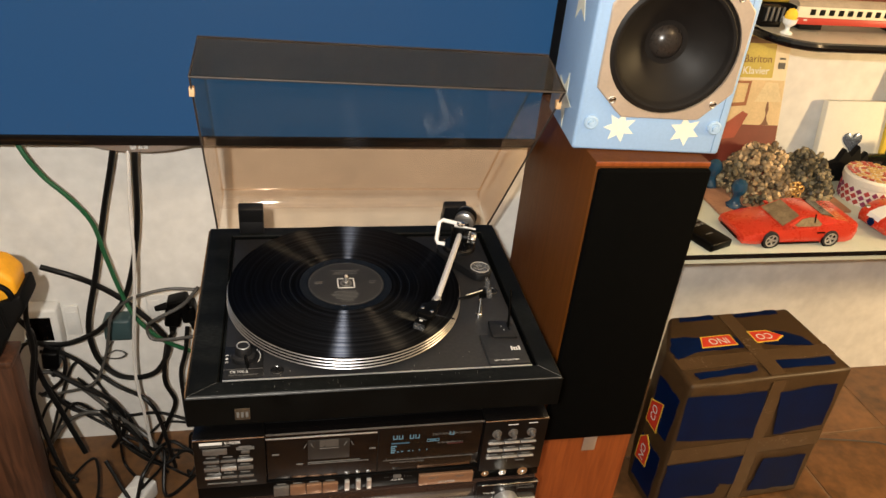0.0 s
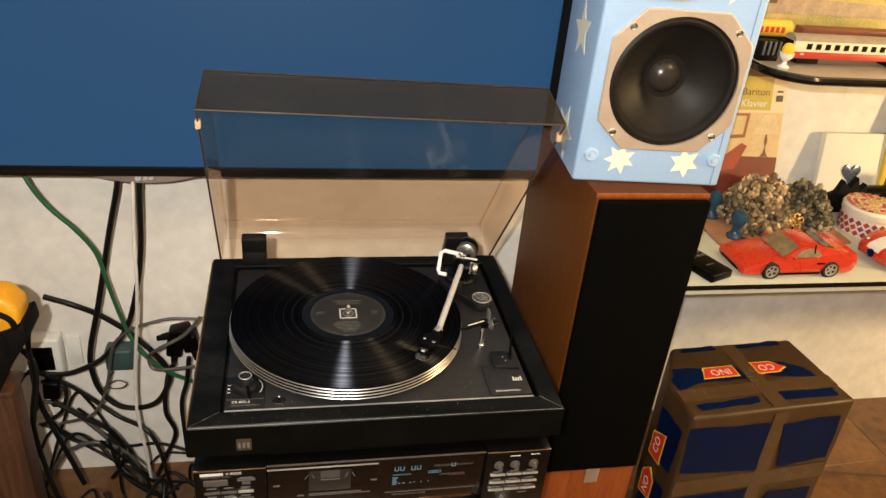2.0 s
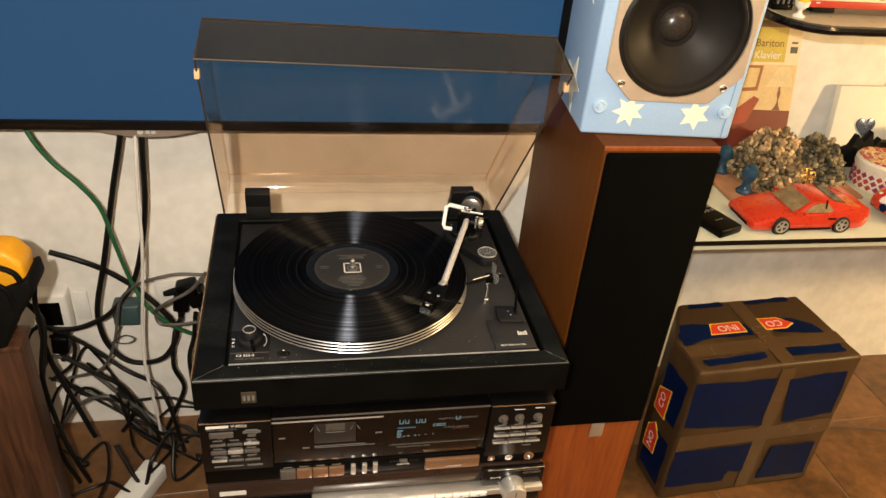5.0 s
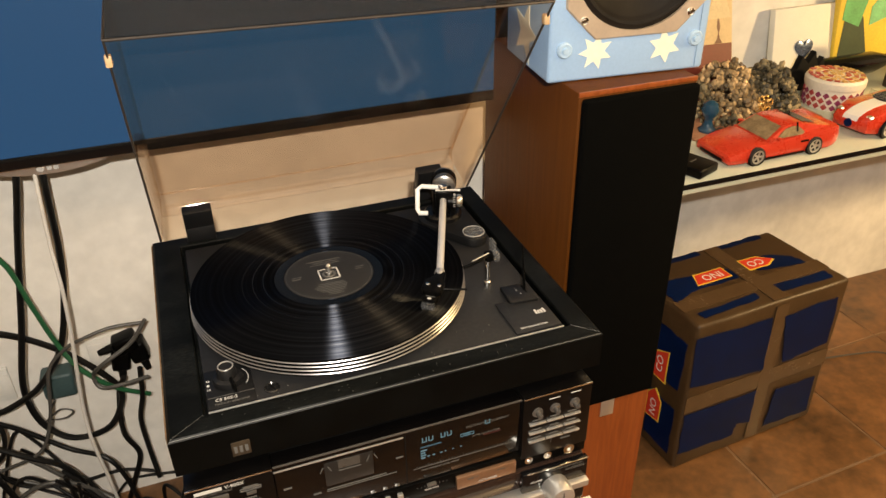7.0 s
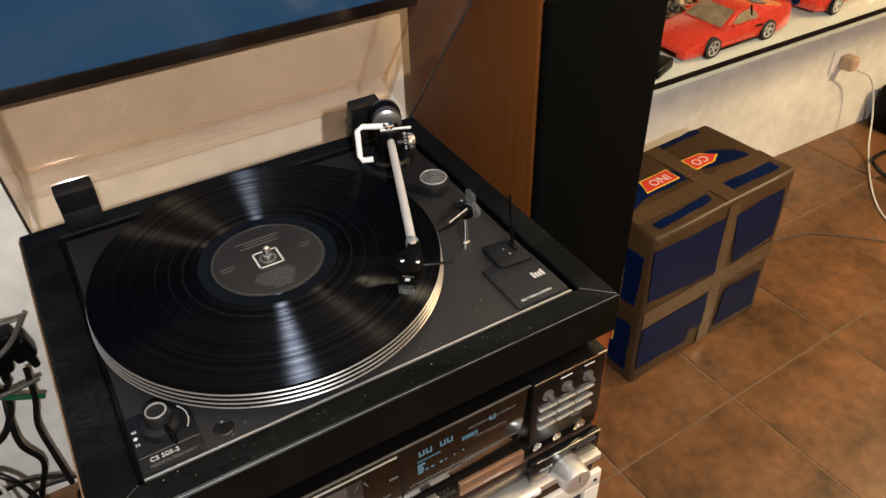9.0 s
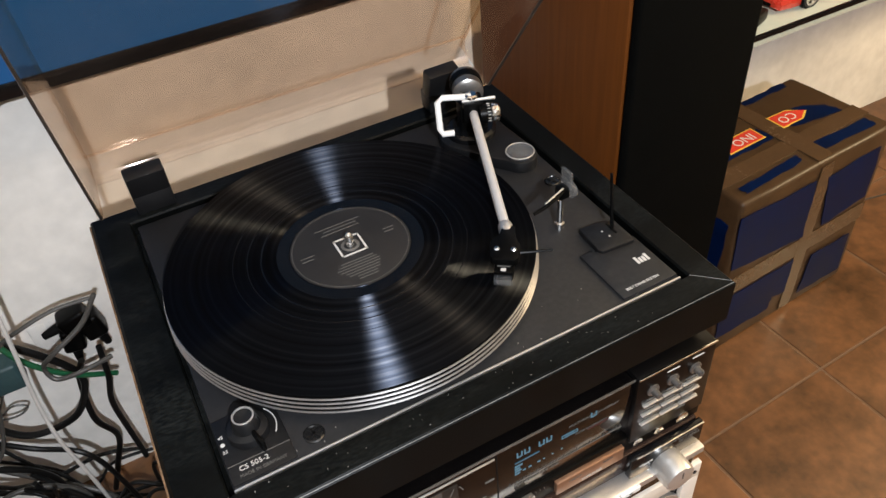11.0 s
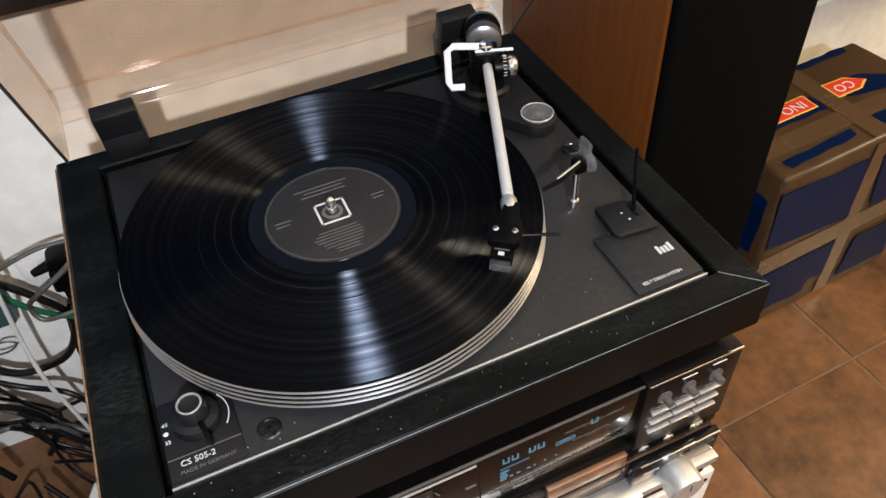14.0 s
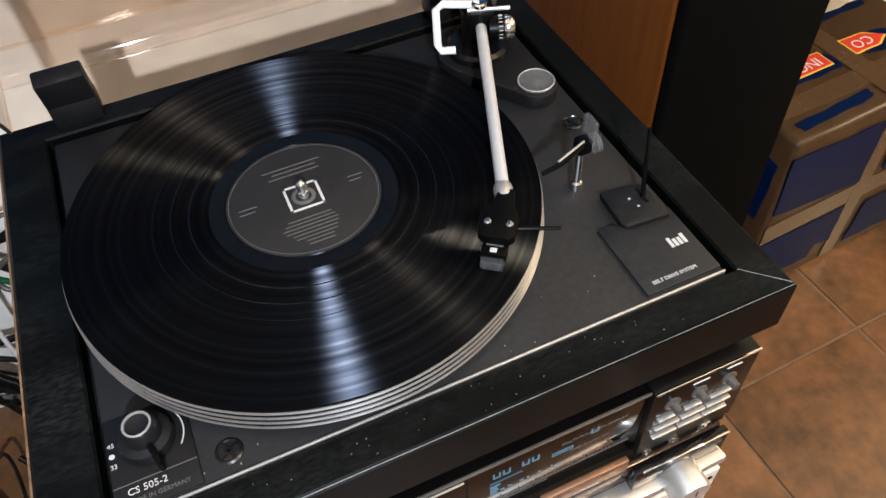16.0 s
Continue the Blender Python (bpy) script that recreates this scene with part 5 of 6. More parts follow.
def sports_car(at, turn, label):
    c = thing("model_car", (0, 0, 0), label, "model car", "red model cars")
    W = 0.049
    data = [(-0.121, 0.040, 0.013, 0.024, 0.018), (-0.117, 0.046, 0.009, 0.029, 0.018), (-0.095, W, 0.008, 0.037, 0.022), (-0.064, W + 0.001, 0.008, 0.0445, 0.026), (-0.030, W, 0.008, 0.0475, 0.026), (0.02, W, 0.008, 0.050, 0.027), (0.061, W + 0.0025, 0.008, 0.0555, 0.030), (0.098, W + 0.002, 0.009, 0.0585, 0.032), (0.112, W, 0.012, 0.060, 0.034), (0.117, W - 0.002, 0.016, 0.056, 0.034)]
    body = part("body", loft([body_section(*d) for d in data]), M_CARRED, c, angle=28)
    roof = [(-0.040, 0.043, 0.0462, 0.0472), (-0.004, 0.036, 0.0465, 0.0735), (0.010, 0.0345, 0.0465, 0.0770), (0.034, 0.0345, 0.0465, 0.0765), (0.072, 0.0375, 0.0465, 0.0650), (0.100, 0.040, 0.0465, 0.0592)]
    cabin = loft([[(x, -w - 0.004, z0), (x, -w, z1 - 0.001), (x, -w * 0.9, z1), (x, w * 0.9, z1), (x, w, z1 - 0.001), (x, w + 0.004, z0)] for x, w, z0, z1 in roof])
    part("cabin", cabin, M_CARRED, body, angle=28)
    ws_ = loft([[(x, -w, z), (x, w, z), (x + 0.0012, w, z + 0.0012), (x + 0.0012, -w, z + 0.0012)] for x, w, z in ((-0.0375, 0.0375, 0.0492), (-0.0065, 0.0320, 0.0722))])
    ws_.transform(Matrix.Translation((-0.0012, 0, 0.0008)))
    part("windscreen", ws_, M_CARGLASS, body, "tan interior behind the windscreen")
    for s in (-1, 1):
        sw_ = prism([(-0.022, 0.0505), (-0.002, 0.0690), (0.012, 0.0725), (0.026, 0.0715), (0.040, 0.0560), (0.036, 0.0505)], -0.0006, 0.0006, m=UP)
        sw_.transform(Matrix.Translation((0, s * 0.0402, 0)) @ Matrix.Translation((0, 0, 0.0615)) @ Matrix.Rotation(radians(s * 13), 4, "X") @ Matrix.Translation((0, 0, -0.0615)))
        part("side_window", sw_, M_CARGLASS, body)
        part("pillar", box(0.0225, 0.0245, s * 0.0405 - 0.001, s * 0.0405 + 0.001, 0.051, 0.0715, m=Matrix.Translation((0, 0, 0.0615)) @ Matrix.Rotation(radians(s * 13), 4, "X") @ Matrix.Translation((0, 0, -0.0615))), M_BLACK, body)
        part("side_scoop", box(0.030, 0.046, s * (W + 0.0006) - 0.0008, s * (W + 0.0006) + 0.0008, 0.036, 0.0395), M_BLACK, body)
        part("sill", box(-0.045, 0.042, s * (W - 0.0005) - 0.0012, s * (W - 0.0005) + 0.0012, 0.0085, 0.0125, 0.0004), M_BLACK, body)
        part("mirror", box(-0.026, -0.018, s * 0.050 - 0.004, s * 0.050 + 0.004, 0.052, 0.057, 0.001), M_CARRED, body)
        part("lamp", box(-0.1195, -0.1165, s * 0.030 - 0.008, s * 0.030 + 0.008, 0.0195, 0.0235, 0.0006), M_WHITE, body)
        for x in (-0.064, 0.061):
            part("wheel_arch", lathe([(0, -0.001), (0.0180, -0.001), (0.0180, 0.001), (0, 0.001)], (x, s * (W + 0.0018), 0.0165), 28, "y"), M_RUBBER, body)
            wheel(c, x, s * (W - 0.004), 0.0165, 0.0165, s)
    part("front_grille", box(-0.1218, -0.1185, -0.030, 0.030, 0.012, 0.0185, 0.0006), M_BLACK, body)
    part("rear_glass", loft([[(x, -w, z), (x, w, z), (x, w, z + 0.001), (x, -w, z + 0.001)] for x, w, z in ((0.040, 0.030, 0.0752), (0.070, 0.031, 0.0664))]), M_BLACK_GLOSS, body)
    body.scale = (1, 1, 0.77)
    c.matrix_basis = Matrix.Translation(at) @ Matrix.Rotation(radians(turn), 4, "Z")
    return c


first = sports_car((0.860, 0.2775, ZS), 1, "glossy red model sports car with tan interior")
copy_thing(first, Matrix.Translation((1.42, 0.345, ZS)) @ Matrix.Rotation(radians(12), 4, "Z"))


def roadster(at, turn):
    c = thing("model_car", (0, 0, 0), "red open model roadster with a broad white stripe", "model car", "red model cars")
    W = 0.044
    data = [(-0.110, 0.020, 0.020, 0.030, 0.025), (-0.105, 0.036, 0.013, 0.038, 0.026), (-0.085, 0.043, 0.010, 0.046, 0.028), (-0.060, W + 0.003, 0.010, 0.050, 0.030), (-0.030, W, 0.010, 0.051, 0.030), (0.0, W - 0.001, 0.010, 0.051, 0.030), (0.045, W, 0.010, 0.051, 0.030), (0.070, W + 0.004, 0.011, 0.053, 0.031), (0.095, W, 0.014, 0.047, 0.031), (0.108, 0.030, 0.022, 0.036, 0.030)]
    body = part("body", loft([body_section(*d) for d in data]), M_CARRED, c, angle=50)
    st = loft([[(x, -0.015, z - 0.004), (x, 0.015, z - 0.004), (x, 0.015, z), (x, -0.015, z)] for x, z in ((-0.1095, 0.0312), (-0.105, 0.0388), (-0.085, 0.0468), (-0.060, 0.0508), (-0.025, 0.0518))])
    part("stripe", st, M_WHITE, body, "broad white stripe")
    st2 = loft([[(x, -0.015, z - 0.004), (x, 0.015, z - 0.004), (x, 0.015, z), (x, -0.015, z)] for x, z in ((0.046, 0.0518), (0.070, 0.0538), (0.095, 0.0478))])
    part("stripe", st2, M_WHITE, body)
    part("cockpit", prism(hull_outline([(0.0, 0.0, 0.030), (0.030, 0, 0.030)]), 0.0500, 0.0522, 0.0004), M_RUBBER, body, "open black cockpit")
    part("windscreen", box(-0.026, -0.0245, -0.030, 0.030, 0.0515, 0.066, 0.0004, m=Matrix.Translation((-0.025, 0, 0.0515)) @ Matrix.Rotation(radians(20), 4, "Y") @ Matrix.Translation((0.025, 0, -0.0515))), M_CLEAR, body)
    part("mouth", lathe([(0, -0.002), (0.008, -0.002), (0.008, 0.002), (0, 0.002)], (-0.1095, 0, 0.0245), 24, "x"), M_NAVY, body)
    for s in (-1, 1):
        part("headlamp", lathe([(0, 0.004), (0.004, 0.0036), (0.0065, 0.001), (0.0068, -0.004), (0, -0.004)], seg=20, m=Matrix.Translation((-0.097, s * 0.030, 0.038)) @ Matrix.Rotation(radians(-90), 4, "Y")), M_CHROME, body)
        for x in (-0.060, 0.070):
            part("wheel_arch", lathe([(0, -0.001), (0.020, -0.001), (0.020, 0.001), (0, 0.001)], (x, s * (W + 0.0032), 0.018), 28, "y"), M_RUBBER, body)
            wheel(c, x, s * (W - 0.002), 0.018, 0.016, s)
    c.matrix_basis = Matrix.Translation(at) @ Matrix.Rotation(radians(turn), 4, "Z")


roadster((1.150, 0.290, ZS), 8)

# ---- other things on the shelf ----
remote = thing("remote_control", (0, 0, 0), "black remote control lying on the shelf", "remote control")
rb = part("body", prism([(-0.028, 0.0), (0.028, 0.0), (0.027, 0.17), (-0.027, 0.17)], 0.0, 0.017, 0.004, seg=3), M_BLACK, remote)
for r_ in range(7):
    for c_ in range(4):
        part("button", box(-0.022 + c_ * 0.0118, -0.0135 + c_ * 0.0118, 0.062 + r_ * 0.013, 0.069 + r_ * 0.013, 0.0165, 0.0185, 0.0008), M_INK_DIM, rb)
part("maker_mark", box(-0.008, 0.010, 0.032, 0.035, 0.0171, 0.0173), M_INK_DIM, rb)
remote.matrix_basis = Matrix.Translation((0.698, 0.222, ZS)) @ Matrix.Rotation(radians(22), 4, "Z")

cloth = thing("brown_board", (0.92, 0.45, ZS), "reddish-brown board under the stones", "board")
part("board", box(0.762, 1.062, 0.352, 0.560, ZS, ZS + 0.006, 0.002), mat("red_brown_cork", (0.33, 0.16, 0.085), 0.75, var=0.25, scale=30), cloth)

M_STONE_PALE = mat("pale_stone", (0.40, 0.33, 0.22), 0.6, var=0.6, scale=40, fine=200, tint=(0.12, 0.10, 0.07))
M_STONE_GREY = mat("grey_green_stone", (0.17, 0.16, 0.115), 0.6, var=0.6, scale=40, fine=200, tint=(0.03, 0.035, 0.03))
stones = thing("stone_ornament", (0.945, 0.465, ZS + 0.006), "ornament heaped from small pale and grey-green stones", "ornament")


def heap(cx, cy, rx, ry, h, n, seed):
    rr = random.Random(seed)
    bm = bmesh.new()
    for k in range(n):
        a, q = rr.uniform(0, 2 * math.pi), math.sqrt(rr.random())
        u, v = q * math.cos(a), q * math.sin(a)
        top = h * max(0.0, 1 - q ** 2.4) * rr.uniform(0.75, 1.08)
        z = top * (1 if rr.random() < 0.7 else rr.random())
        t = bmesh.new()
        bmesh.ops.create_icosphere(t, subdivisions=1, radius=1)
        for vv in t.verts:
            vv.co *= rr.uniform(0.75, 1.15)
        s = rr.uniform(0.0042, 0.0088)
        t.transform(Matrix.Translation((cx + u * rx, cy + v * ry, ZS + 0.010 + z)) @ Euler((rr.uniform(0, 6), rr.uniform(0, 6), rr.uniform(0, 6))).to_matrix().to_4x4() @ Matrix.Diagonal((s * rr.uniform(0.8, 1.5), s, s * 0.8, 1)))
        put(bm, t)
    return bm


for m_ in (M_STONE_PALE, M_STONE_GREY):
    nt_ = m_.node_tree
    geo, mx = nt_.nodes.new("ShaderNodeNewGeometry"), nt_.nodes.new("ShaderNodeMix")
    mx.data_type, mx.blend_type = "RGBA", "MULTIPLY"
    mx.inputs[0].default_value = 1.0
    rp = nt_.nodes.new("ShaderNodeValToRGB")
    rp.color_ramp.elements[0].color, rp.color_ramp.elements[1].color = (0.08, 0.085, 0.08, 1), (1.9, 1.6, 1.25, 1)
    _e = rp.color_ramp.elements.new(0.6)
    _e.color = (0.6, 0.5, 0.38, 1)
    nt_.links.new(geo.outputs["Random Per Island"], rp.inputs[0])
    src = nt_.nodes["Principled BSDF"].inputs["Base Color"].links[0].from_socket
    nt_.links.new(src, mx.inputs[6])
    nt_.links.new(rp.outputs[0], mx.inputs[7])
    nt_.links.new(mx.outputs[2], nt_.nodes["Principled BSDF"].inputs["Base Color"])
part("stone_mass", heap(0.905, 0.470, 0.085, 0.075, 0.086, 620, 3), M_STONE_PALE, stones, "small pale stones", 6)["kind"] = "stuff"
part("stone_mass", heap(1.000, 0.455, 0.068, 0.070, 0.076, 520, 4), M_STONE_GREY, stones, "small grey-green stones", 6)["kind"] = "stuff"
part("stone_mass", heap(0.838, 0.452, 0.030, 0.045, 0.055, 150, 6), M_STONE_GREY, stones, angle=6)["kind"] = "stuff"
gold = thing("gilt_ornament", (0.945, 0.395, ZS), "little gilt lattice ornament before the stones", "ornament")
gb = bmesh.new()
rr = random.Random(8)
for k in range(14):
    a = rr.uniform(0, 6.28)
    c0 = Vector((0.945 + rr.uniform(-0.014, 0.014), 0.393 + rr.uniform(-0.005, 0.005), ZS + 0.016 + rr.uniform(0, 0.030)))
    tube([c0 + Vector((math.cos(b + a) * 0.006, 0.002 * math.sin(3 * b), math.sin(b + a) * 0.006)) for b in (0, 1.2, 2.4, 3.6, 4.8, 6.0)], 0.0012, 6, 3, bm=gb)
box(0.930, 0.960, 0.388, 0.398, ZS + 0.0062, ZS + 0.014, 0.002, bm=gb)
part("lattice", gb, mat("gilt_metal", (0.65, 0.42, 0.16), 0.35, 0.9), gold)

M_TEAL = mat("dark_blue_glaze", (0.015, 0.055, 0.10), 0.18, var=0.2)
for k, (x, y) in enumerate(((0.806, 0.376), (0.800, 0.468))):
    p_ = tagged(part("pawn_figure", lathe([(0, 0), (0.016, 0), (0.017, 0.004), (0.012, 0.008), (0.0075, 0.018), (0.0085, 0.026), (0.0140, 0.033), (0.0165, 0.043), (0.0130, 0.054), (0.005, 0.060), (0, 0.0605)], (x, y, ZS + 0.0062), 28), M_TEAL), "dark blue glazed pawn on the brown board", "ornament", "blue pawns")
tagged(part("flat_stone", heap(0.862, 0.385, 0.030, 0.016, 0.008, 26, 16), M_STONE_GREY, angle=60), "flat grey-green stones beside the pawn", "stone", kind="stuff")

cake = thing("mosaic_box", (1.138, 0.415, ZS), "round white box with red mosaic pieces", "box")
M_CREAM = mat("cream_plaster", (0.72, 0.66, 0.55), 0.6, var=0.1)
M_MOS = [mat("red_mosaic", (0.38, 0.05, 0.045), 0.3, var=0.3), mat("plum_mosaic", (0.22, 0.03, 0.08), 0.3, var=0.3), mat("tan_mosaic", (0.55, 0.33, 0.12), 0.3, var=0.3)]
part("body", lathe([(0, 0), (0.053, 0), (0.0545, 0.003), (0.0545, 0.042), (0, 0.042)], (1.138, 0.415, ZS), 48), M_CREAM, cake)
ld = part("lid", lathe([(0, 0.0422), (0.057, 0.0422), (0.058, 0.045), (0.058, 0.056), (0.054, 0.061), (0, 0.063)], (1.138, 0.415, ZS), 48), M_CREAM, cake)
rr = random.Random(11)
for k in range(22):
    for r_ in range(3):
        a = 2 * math.pi * (k + 0.5 * (r_ % 2)) / 22
        part("mosaic_piece", box(-0.0045, 0.0045, -0.0045, 0.0045, -0.0008, 0.0012, m=Matrix.Translation((1.138 + 0.0548 * math.cos(a), 0.415 + 0.0548 * math.sin(a), ZS + 0.008 + r_ * 0.0115)) @ Matrix.Rotation(a, 4, "Z") @ Matrix.Rotation(radians(90), 4, "Y") @ Matrix.Rotation(radians(45), 4, "Z")), M_MOS[rr.choice((0, 1, 1))], cake)
for r_, n_ in ((0.049, 22), (0.036, 16), (0.022, 10), (0.008, 4)):
    for k in range(n_):
        a = 2 * math.pi * k / n_ + r_ * 40
        part("mosaic_piece", box(-0.0042, 0.0042, -0.005, 0.005, 0, 0.0016, m=Matrix.Translation((1.138 + r_ * math.cos(a), 0.415 + r_ * math.sin(a), ZS + 0.0618 + (0.049 - r_) * 0.02)) @ Matrix.Rotation(a + rr.uniform(-0.3, 0.3), 4, "Z")), rr.choice((M_MOS[0], M_MOS[2], M_MOS[2])), ld)

crown = thing("jagged_ornament", (1.135, 0.50, ZS), "black jagged crown-shaped ornament", "ornament")
part("band", prism([(1.09, 0.0), (1.19, 0.0), (1.192, 0.035), (1.180, 0.070), (1.168, 0.052), (1.155, 0.085), (1.140, 0.060), (1.122, 0.078), (1.112, 0.050), (1.088, 0.040)], -0.512, -0.495, 0.003, m=Matrix.Translation((0, 0, ZS)) @ UP), M_RUBBER, crown)
club = thing("black_bottle", (1.33, 0.53, ZS), "long black bottle lying on its side", "bottle")
part("body", lathe([(0, -0.14), (0.020, -0.138), (0.024, -0.12), (0.024, 0.02), (0.014, 0.06), (0.012, 0.12), (0.016, 0.125), (0.016, 0.14), (0, 0.142)], (1.34, 0.535, ZS + 0.0245), 28, "x"), M_BLACK_GLOSS, club)
tin = thing("dark_tin", (1.335, 0.44, ZS), "tall dark brown carton with an orange emblem", "carton")
part("body", box(1.318, 1.362, 0.425, 0.455, ZS, ZS + 0.118, 0.002), mat("dark_brown_carton", (0.06, 0.035, 0.022), 0.4, var=0.2), tin)
part("emblem", lathe([(0, 0), (0.012, 0), (0.012, 0.001), (0, 0.001)], (1.340, 0.4248, ZS + 0.060), 20, "y"), mat("orange_emblem", (0.6, 0.2, 0.05), 0.5), tin)

# record sleeve leaning on the wall
SL = Matrix.Translation((0.812, 0.510, ZS + 0.001)) @ Matrix.Rotation(radians(-15), 4, "X")
sleeve = thing("record_sleeve", (0, 0, 0), "record sleeve with a lamp photograph leaning on the wall", "record sleeve")
sb = part("sleeve", box(-0.157, 0.157, 0, 0.005, 0, 0.314, 0.001), mat("cream_card", (0.66, 0.55, 0.38), 0.5, var=0.06), sleeve)


def print_patch(name, pts, col, layer=1, label=""):
    return part(name, prism(pts, 0.0002 * layer, 0.0002 * layer + 0.0004, m=UP), mat(name + "_ink", col, 0.45, var=0.15, scale=25), sb, label)


print_patch("olive_panel", [(-0.150, 0.216), (0.124, 0.216), (0.124, 0.308), (-0.150, 0.308)], (0.50, 0.38, 0.06), label="olive title panel")
print_patch("photo_wall", [(-0.150, 0.008), (0.155, 0.008), (0.155, 0.211), (-0.150, 0.211)], (0.62, 0.45, 0.24))
print_patch("photo_table", [(-0.150, 0.008), (0.155, 0.008), (0.155, 0.116), (-0.150, 0.122)], (0.16, 0.03, 0.018), 2)
print_patch("photo_chair", [(-0.02, 0.08), (0.055, 0.09), (0.080, 0.140), (0.066, 0.146), (0.030, 0.120), (-0.02, 0.115)], (0.30, 0.05, 0.025), 3)
print_patch("photo_shade", [(0.090, 0.166), (0.154, 0.166), (0.140, 0.206), (0.112, 0.207)], (0.66, 0.52, 0.30), 3)
print_patch("photo_lamp_foot", [(0.112, 0.117), (0.132, 0.117), (0.126, 0.126), (0.124, 0.138), (0.127, 0.150), (0.124, 0.166), (0.121, 0.166), (0.119, 0.150), (0.122, 0.138), (0.119, 0.126)], (0.16, 0.06, 0.03), 3)
print_patch("photo_frame", [(0.030, 0.155), (0.072, 0.158), (0.078, 0.209), (0.040, 0.209)], (0.28, 0.09, 0.03), 3)
print_patch("photo_picture", [(0.037, 0.163), (0.066, 0.165), (0.071, 0.204), (0.045, 0.204)], (0.62, 0.45, 0.22), 4)
M_TITLE = mat("brown_title_ink", (0.14, 0.06, 0.02), 0.5)
part("name_bar", prism([(0.030, 0.286), (0.115, 0.286), (0.115, 0.300), (0.030, 0.300)], 0.0004, 0.0009, m=UP), M_TITLE, sb)
lettering("words", "Bariton", 0.022, Matrix.Translation((0.052, -0.0009, 0.254)) @ UP, M_TITLE, sb)
lettering("words", "Klavier", 0.022, Matrix.Translation((0.052, -0.0009, 0.230)) @ UP, M_WHITE, sb)
part("label_mark", prism([(0.134, 0.235), (0.150, 0.235), (0.150, 0.248), (0.134, 0.248)], 0.0004, 0.0009, m=UP), M_INK_DIM, sb)
part("label_mark", prism([(0.135, 0.254), (0.149, 0.254), (0.149, 0.258), (0.135, 0.258)], 0.0004, 0.0009, m=UP), M_INK_DIM, sb)
sleeve.matrix_basis = SL

cv = thing("canvas", (0, 0, 0), "small white canvas with a glittering blue heart", "canvas")
cvb = part("canvas_body", box(-0.088, 0.088, 0, 0.018, 0, 0.156, 0.002), mat("white_canvas", (0.78, 0.76, 0.68), 0.7, var=0.04), cv)
heart = [(0.024 * 0.0625 * 16 * math.sin(t) ** 3, 0.0016 * (13 * math.cos(t) - 5 * math.cos(2 * t) - 2 * math.cos(3 * t) - math.cos(4 * t))) for t in (2 * math.pi * k / 28 for k in range(28))]
part("heart", prism(heart, 0.0002, 0.004, 0.0008, m=Matrix.Translation((-0.006, 0, 0.066)) @ UP), mat("blue_glitter", (0.10, 0.13, 0.20), 0.25, 0.5, var=0.8, scale=300, fine=900), cvb, "blue glitter heart")
cv.matrix_basis = Matrix.Translation((1.198, 0.560, ZS)) @ Matrix.Rotation(radians(-10), 4, "X")

pt = thing("painting", (0, 0, 0), "bright yellow painting with green leaves", "painting")
pb = part("canvas_body", box(-0.16, 0.16, 0, 0.018, 0, 0.34, 0.002), mat("yellow_painting", (0.74, 0.52, 0.06), 0.55, var=0.18, scale=12), pt)
for k, (p_, col) in enumerate((([(-0.15, 0.02), (-0.06, 0.02), (-0.09, 0.12), (-0.14, 0.15)], (0.03, 0.05, 0.02)), ([(-0.15, 0.12), (-0.10, 0.10), (-0.07, 0.20), (-0.10, 0.26), (-0.14, 0.22)], (0.10, 0.36, 0.12)), ([(-0.07, 0.10), (0.0, 0.12), (0.02, 0.17), (-0.03, 0.18), (-0.07, 0.14)], (0.16, 0.45, 0.20)), ([(0.0, 0.16), (0.06, 0.14), (0.09, 0.21), (0.02, 0.20)], (0.10, 0.40, 0.16)), ([(-0.05, 0.2), (-0.02, 0.19), (0.0, 0.30), (-0.04, 0.32)], (0.12, 0.40, 0.14)))):
    part("leaf_shape", prism(p_, 0.0002, 0.0008 + 0.0001 * k, m=UP), mat("painted_green", col, 0.55, var=0.3, scale=30), pb)
pt.matrix_basis = Matrix.Translation((1.430, 0.555, ZS)) @ Matrix.Rotation(radians(-6), 4, "X")

# ---- upper shelf ----
ZU = 1.0302
M_TRAIN_RED = mat("train_red", (0.42, 0.04, 0.025), 0.4, var=0.1)
M_TRAIN_CREAM = mat("train_cream", (0.72, 0.63, 0.45), 0.4, var=0.06)
M_ROOF = mat("dusty_train_roof", (0.30, 0.24, 0.17), 0.6, var=0.2)


